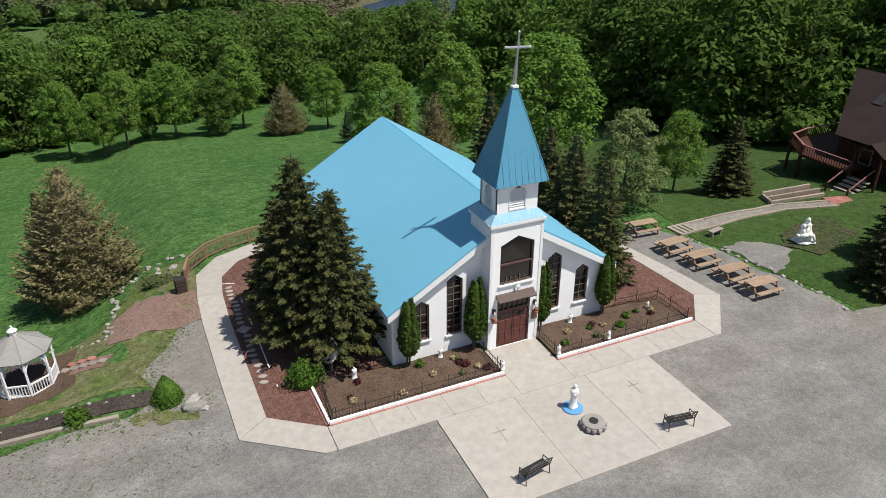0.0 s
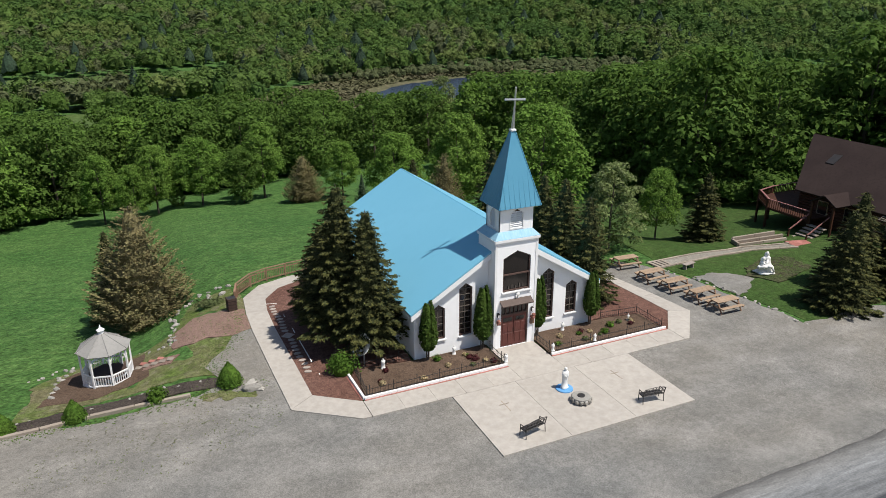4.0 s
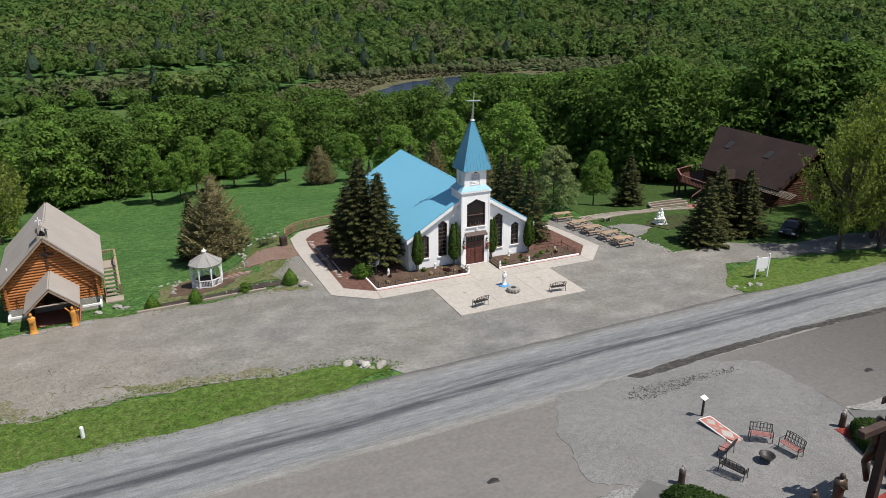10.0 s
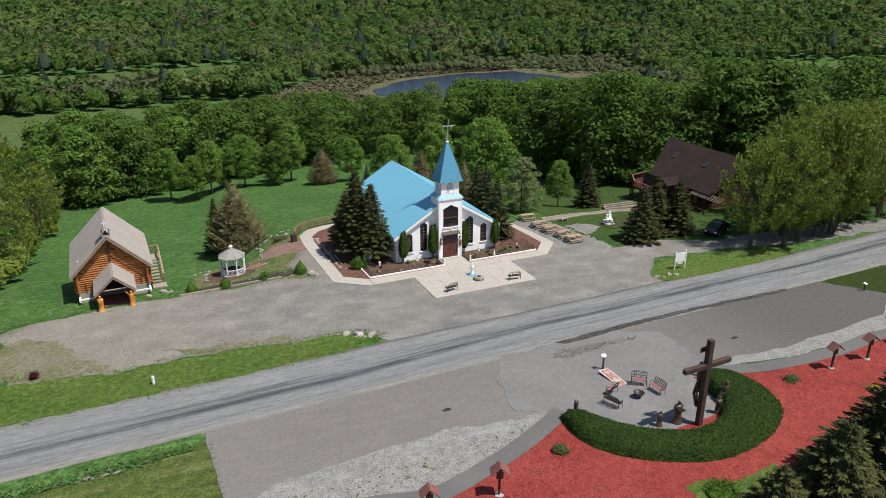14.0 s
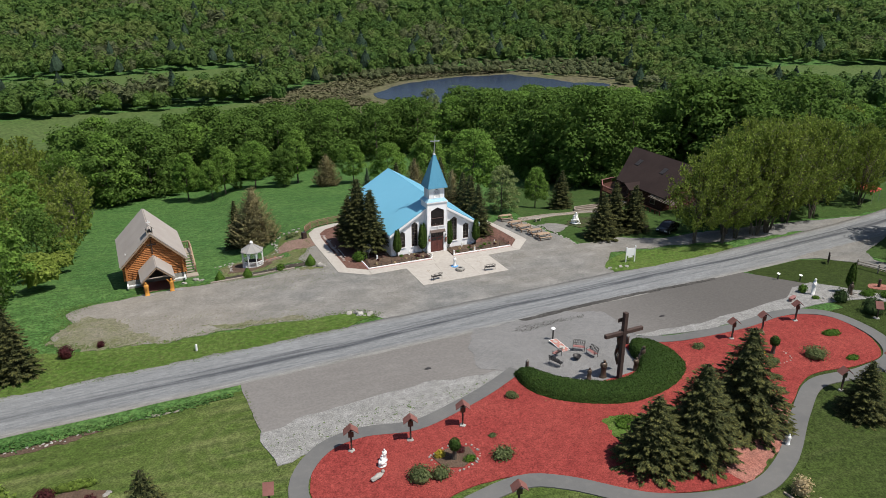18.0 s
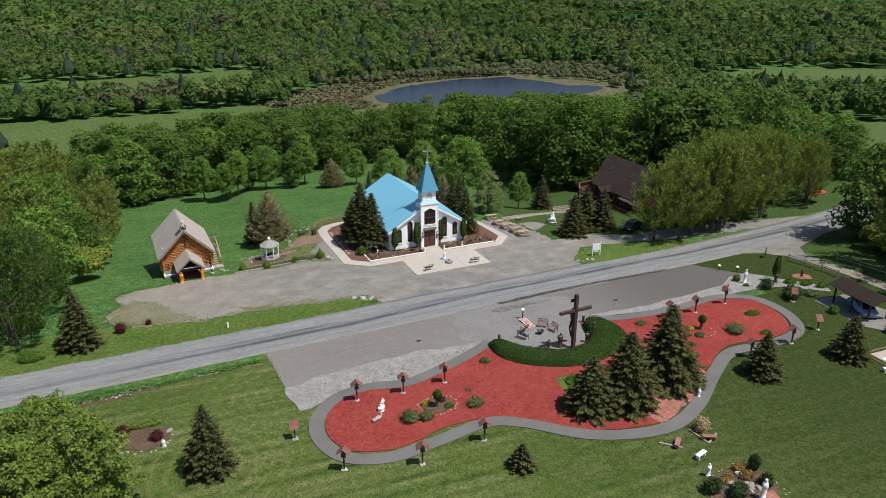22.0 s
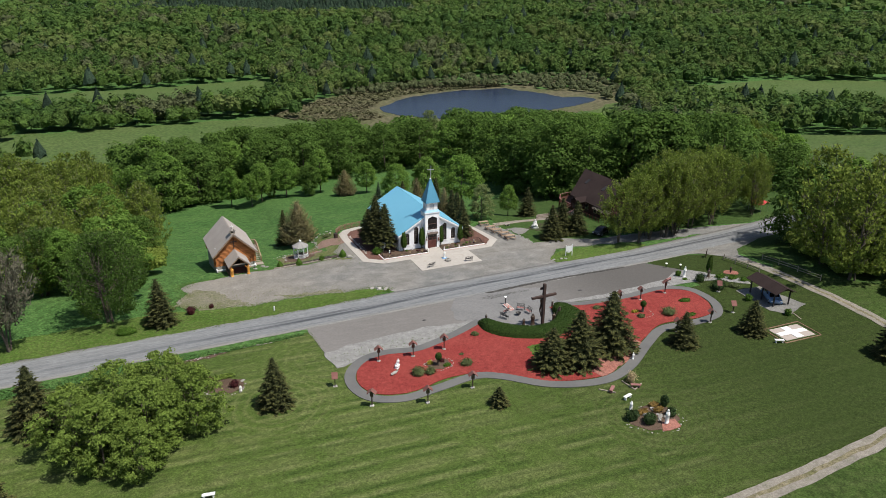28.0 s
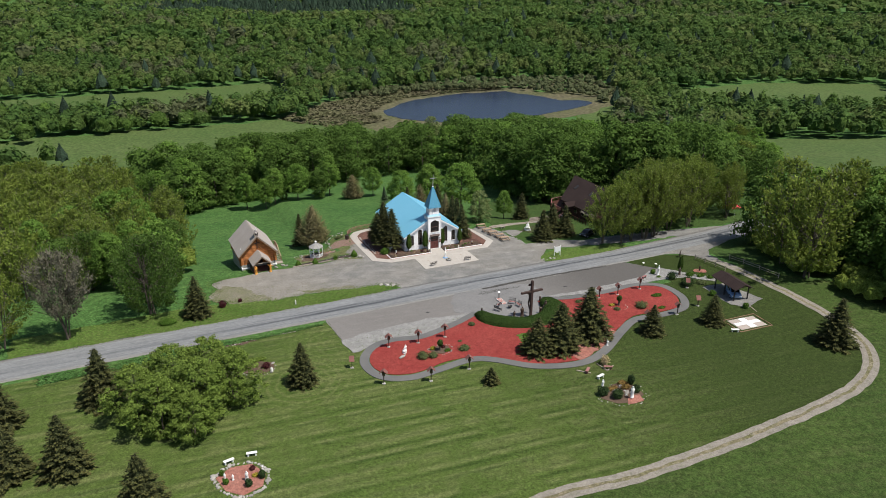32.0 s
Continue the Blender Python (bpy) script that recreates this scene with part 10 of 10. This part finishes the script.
tufts("verge_grass", [(-13.6, -14.2), (-21, -12.6), (-34, -12), (-60, -10), (-60, -15.8), (-34, -15.6), (-18, -15.3)], 9000, 0.10, VERGE, "rough uncut grass on the roadside verge", 1)
tufts("ditch_grass", [(-70, -27.4), (-30, -25.4), (-30, -24.9), (-70, -24.6)], 6000, 0.2, GRASS, "tall dark grass along the roadside ditch", 2)
tufts("strip_weeds", [(-29, -33.4), (-8, -32.8), (-12.6, -35.4), (-28, -36.6)], 350, 0.09, VERGE, "weeds between the loose pale stones", 5)


def edge_tufts(name, line, count, reach, size, material, label, seed):
    """Grass straggling over the edge of a surface."""
    rng = np.random.default_rng(seed)
    pts = np.array(outline(line, False, 0.6, curve=True))
    k = rng.integers(0, len(pts), count)
    xy = pts[k] + rng.normal(0, reach, (count, 2))
    z = height(xy[:, 0], xy[:, 1]) + 0.05
    a = rng.uniform(0, 6.283, count)
    s = size * rng.uniform(0.5, 1.4, count)
    base = np.stack([xy[:, 0], xy[:, 1], z], -1)
    side_ = np.stack([np.cos(a), np.sin(a), 0 * a], -1) * (s * 0.6)[:, None]
    lean = np.stack([rng.normal(0, 1.1, count), rng.normal(0, 1.1, count), 0.45 * np.ones(count)], -1) * s[:, None]
    co = np.stack([base - side_, base + side_, base + side_ * 0.7 + lean, base - side_ * 0.5 + lean * 0.8], 1).reshape(-1, 3)
    return tagged(new(name, mesh_of(name, co, np.arange(4 * count).reshape(-1, 4), material)), label, "grass", "", "stuff")


edge_tufts("edge_grass", [(-45, 1.8), (-38, 3.0), (-33, 4.2), (-29, 3.4), (-24, 3.0), (-18, 2.4), (-15, 2.2)], 1800, 0.4, 0.06, VERGE, "straggling grass at the lot's edge", 31)
edge_tufts("edge_grass", [(-44, -8), (-36, -11.2), (-28, -10.8), (-21, -12), (-16, -12.2), (-13.4, -13.8), (-17, -15.6), (-26, -16), (-40, -16.3), (-70, -16.3)], 5000, 0.35, 0.085, VERGE, "straggling grass round the verge", 32)
edge_tufts("edge_grass", [(-29, -24.9), (-29, -30), (-28.8, -36.4), (-28.6, -40), (-28.2, -44), (-25, -47.8), (-19, -48), (-11.5, -48.6), (-6, -52.6), (0, -54), (5, -53), (10.6, -49)], 3000, 0.08, 0.035, LAWN, "grass along the path's edge", 33)
edge_tufts("edge_grass", [(14, -46.8), (20, -47), (25.6, -46), (28.2, -42.4), (28.4, -38), (27, -35)], 1200, 0.08, 0.035, LAWN, "grass along the path's edge", 34)
edge_tufts("edge_grass", [(17.4, -14.2), (21, -9.8), (26, -10), (36, -12.2), (36, -15), (26, -15.4), (18, -14.8)], 2400, 0.3, 0.06, VERGE, "straggling grass round the sign strip", 35)
edge_tufts("edge_grass", [(43.4, -26), (43.2, -37), (43.2, -50), (41.4, -61), (36.6, -68), (28, -71.8), (10, -73.8), (-8, -74.2), (-22, -73.6), (-60, -79.5)], 2500, 0.22, 0.04, LAWN, "grass along the lane's edge", 36)
edge_tufts("edge_grass", [(46.4, -26), (46.2, -37), (46.2, -50), (44.4, -61.6), (39.4, -69.8), (29.2, -74.8), (10, -76.8), (-8, -77.2), (-22, -76.6), (-60, -82.5)], 2500, 0.22, 0.04, LAWN_FAR, "grass along the lane's edge", 37)
edge_tufts("mulch_weeds", [(-10, -35), (-8, -36.6), (-6, -39.4), (-4, -42), (0, -43.4), (4, -43)], 500, 0.35, 0.08, JUNIPER, "sparse weeds along the hedge's foot", 38)
tufts("marsh_reeds", [(20, 262), (52, 300), (100, 338), (180, 342), (186, 312), (146, 314), (112, 307), (88, 288), (72, 264), (72, 238), (44, 228)], 10000, 1.5, REED, "dry brown reeds along the pond's shore", 41)
tufts("moss_stain", [(-2.6, -24.9), (-1.6, -24.1), (0.6, -24.2), (3.4, -24.5), (6.2, -24.6), (6.0, -25.2), (2.6, -25.2), (0, -25.5), (-1.6, -25.7)], 750, 0.085, TAR, "dark moss speckling the crushed stone", 46)
tufts("bed_stems", [(-9.9, -1.5), (-1.7, -1.5), (-1.7, 0.9), (-6.0, 0.9), (-9.5, 1.1)], 700, 0.10, TWIG, "dead stems and litter on the bare bed", 42)
tufts("bed_stems", [(1.7, -1.5), (9.7, -1.5), (9.7, 0.7), (6.2, 0.9), (1.7, 0.9)], 700, 0.10, TWIG, "dead stems and litter on the bare bed", 43)
tufts("gravel_weeds", [(-24, 1.8), (-14.2, 0.6), (-14.2, -2.0), (-20, -4.0), (-27, -2.0)], 1100, 0.045, THIN, "scattered weeds in the gravel", 44)
tufts("gravel_weeds", [(-44, -2.0), (-30, -6.0), (-20, -9.0), (-20, -11.5), (-34, -11.0), (-44, -8.0)], 2200, 0.055, THIN, "scattered weeds in the gravel", 45)
edge_tufts("edge_grass", [(-17.6, 2.9), (-16.7, 4.6), (-17.2, 5.8), (-15.9, 7.6), (-14.6, 10.2), (-14.2, 12.5)], 1400, 0.45, 0.05, VERGE, "straggling grass between gravel and bank", 46)
tufts("bank_weeds", [(-18.6, 9.6), (-14.4, 10.4), (-14.4, 17.0), (-17.8, 18.0), (-18.4, 13.0)], 900, 0.05, THIN, "thin weeds over the faded red gravel", 47)
edge_tufts("edge_grass", [(-42, 2.0), (-44.6, 0.2), (-43.6, -2.6), (-45.4, -5.4), (-44, -8.2)], 1600, 0.6, 0.06, VERGE, "straggling grass at the lot's far end", 48)
tufts("mound_plants_leaves", [(22.2, 2.9), (23.4, 4.3), (25.6, 5.3), (28.2, 4.8), (28.0, 2.8), (25.4, 1.7), (23.2, 1.5)], 1400, 0.09, SHRUB, "low leafy ground cover on the statue mound", 49)
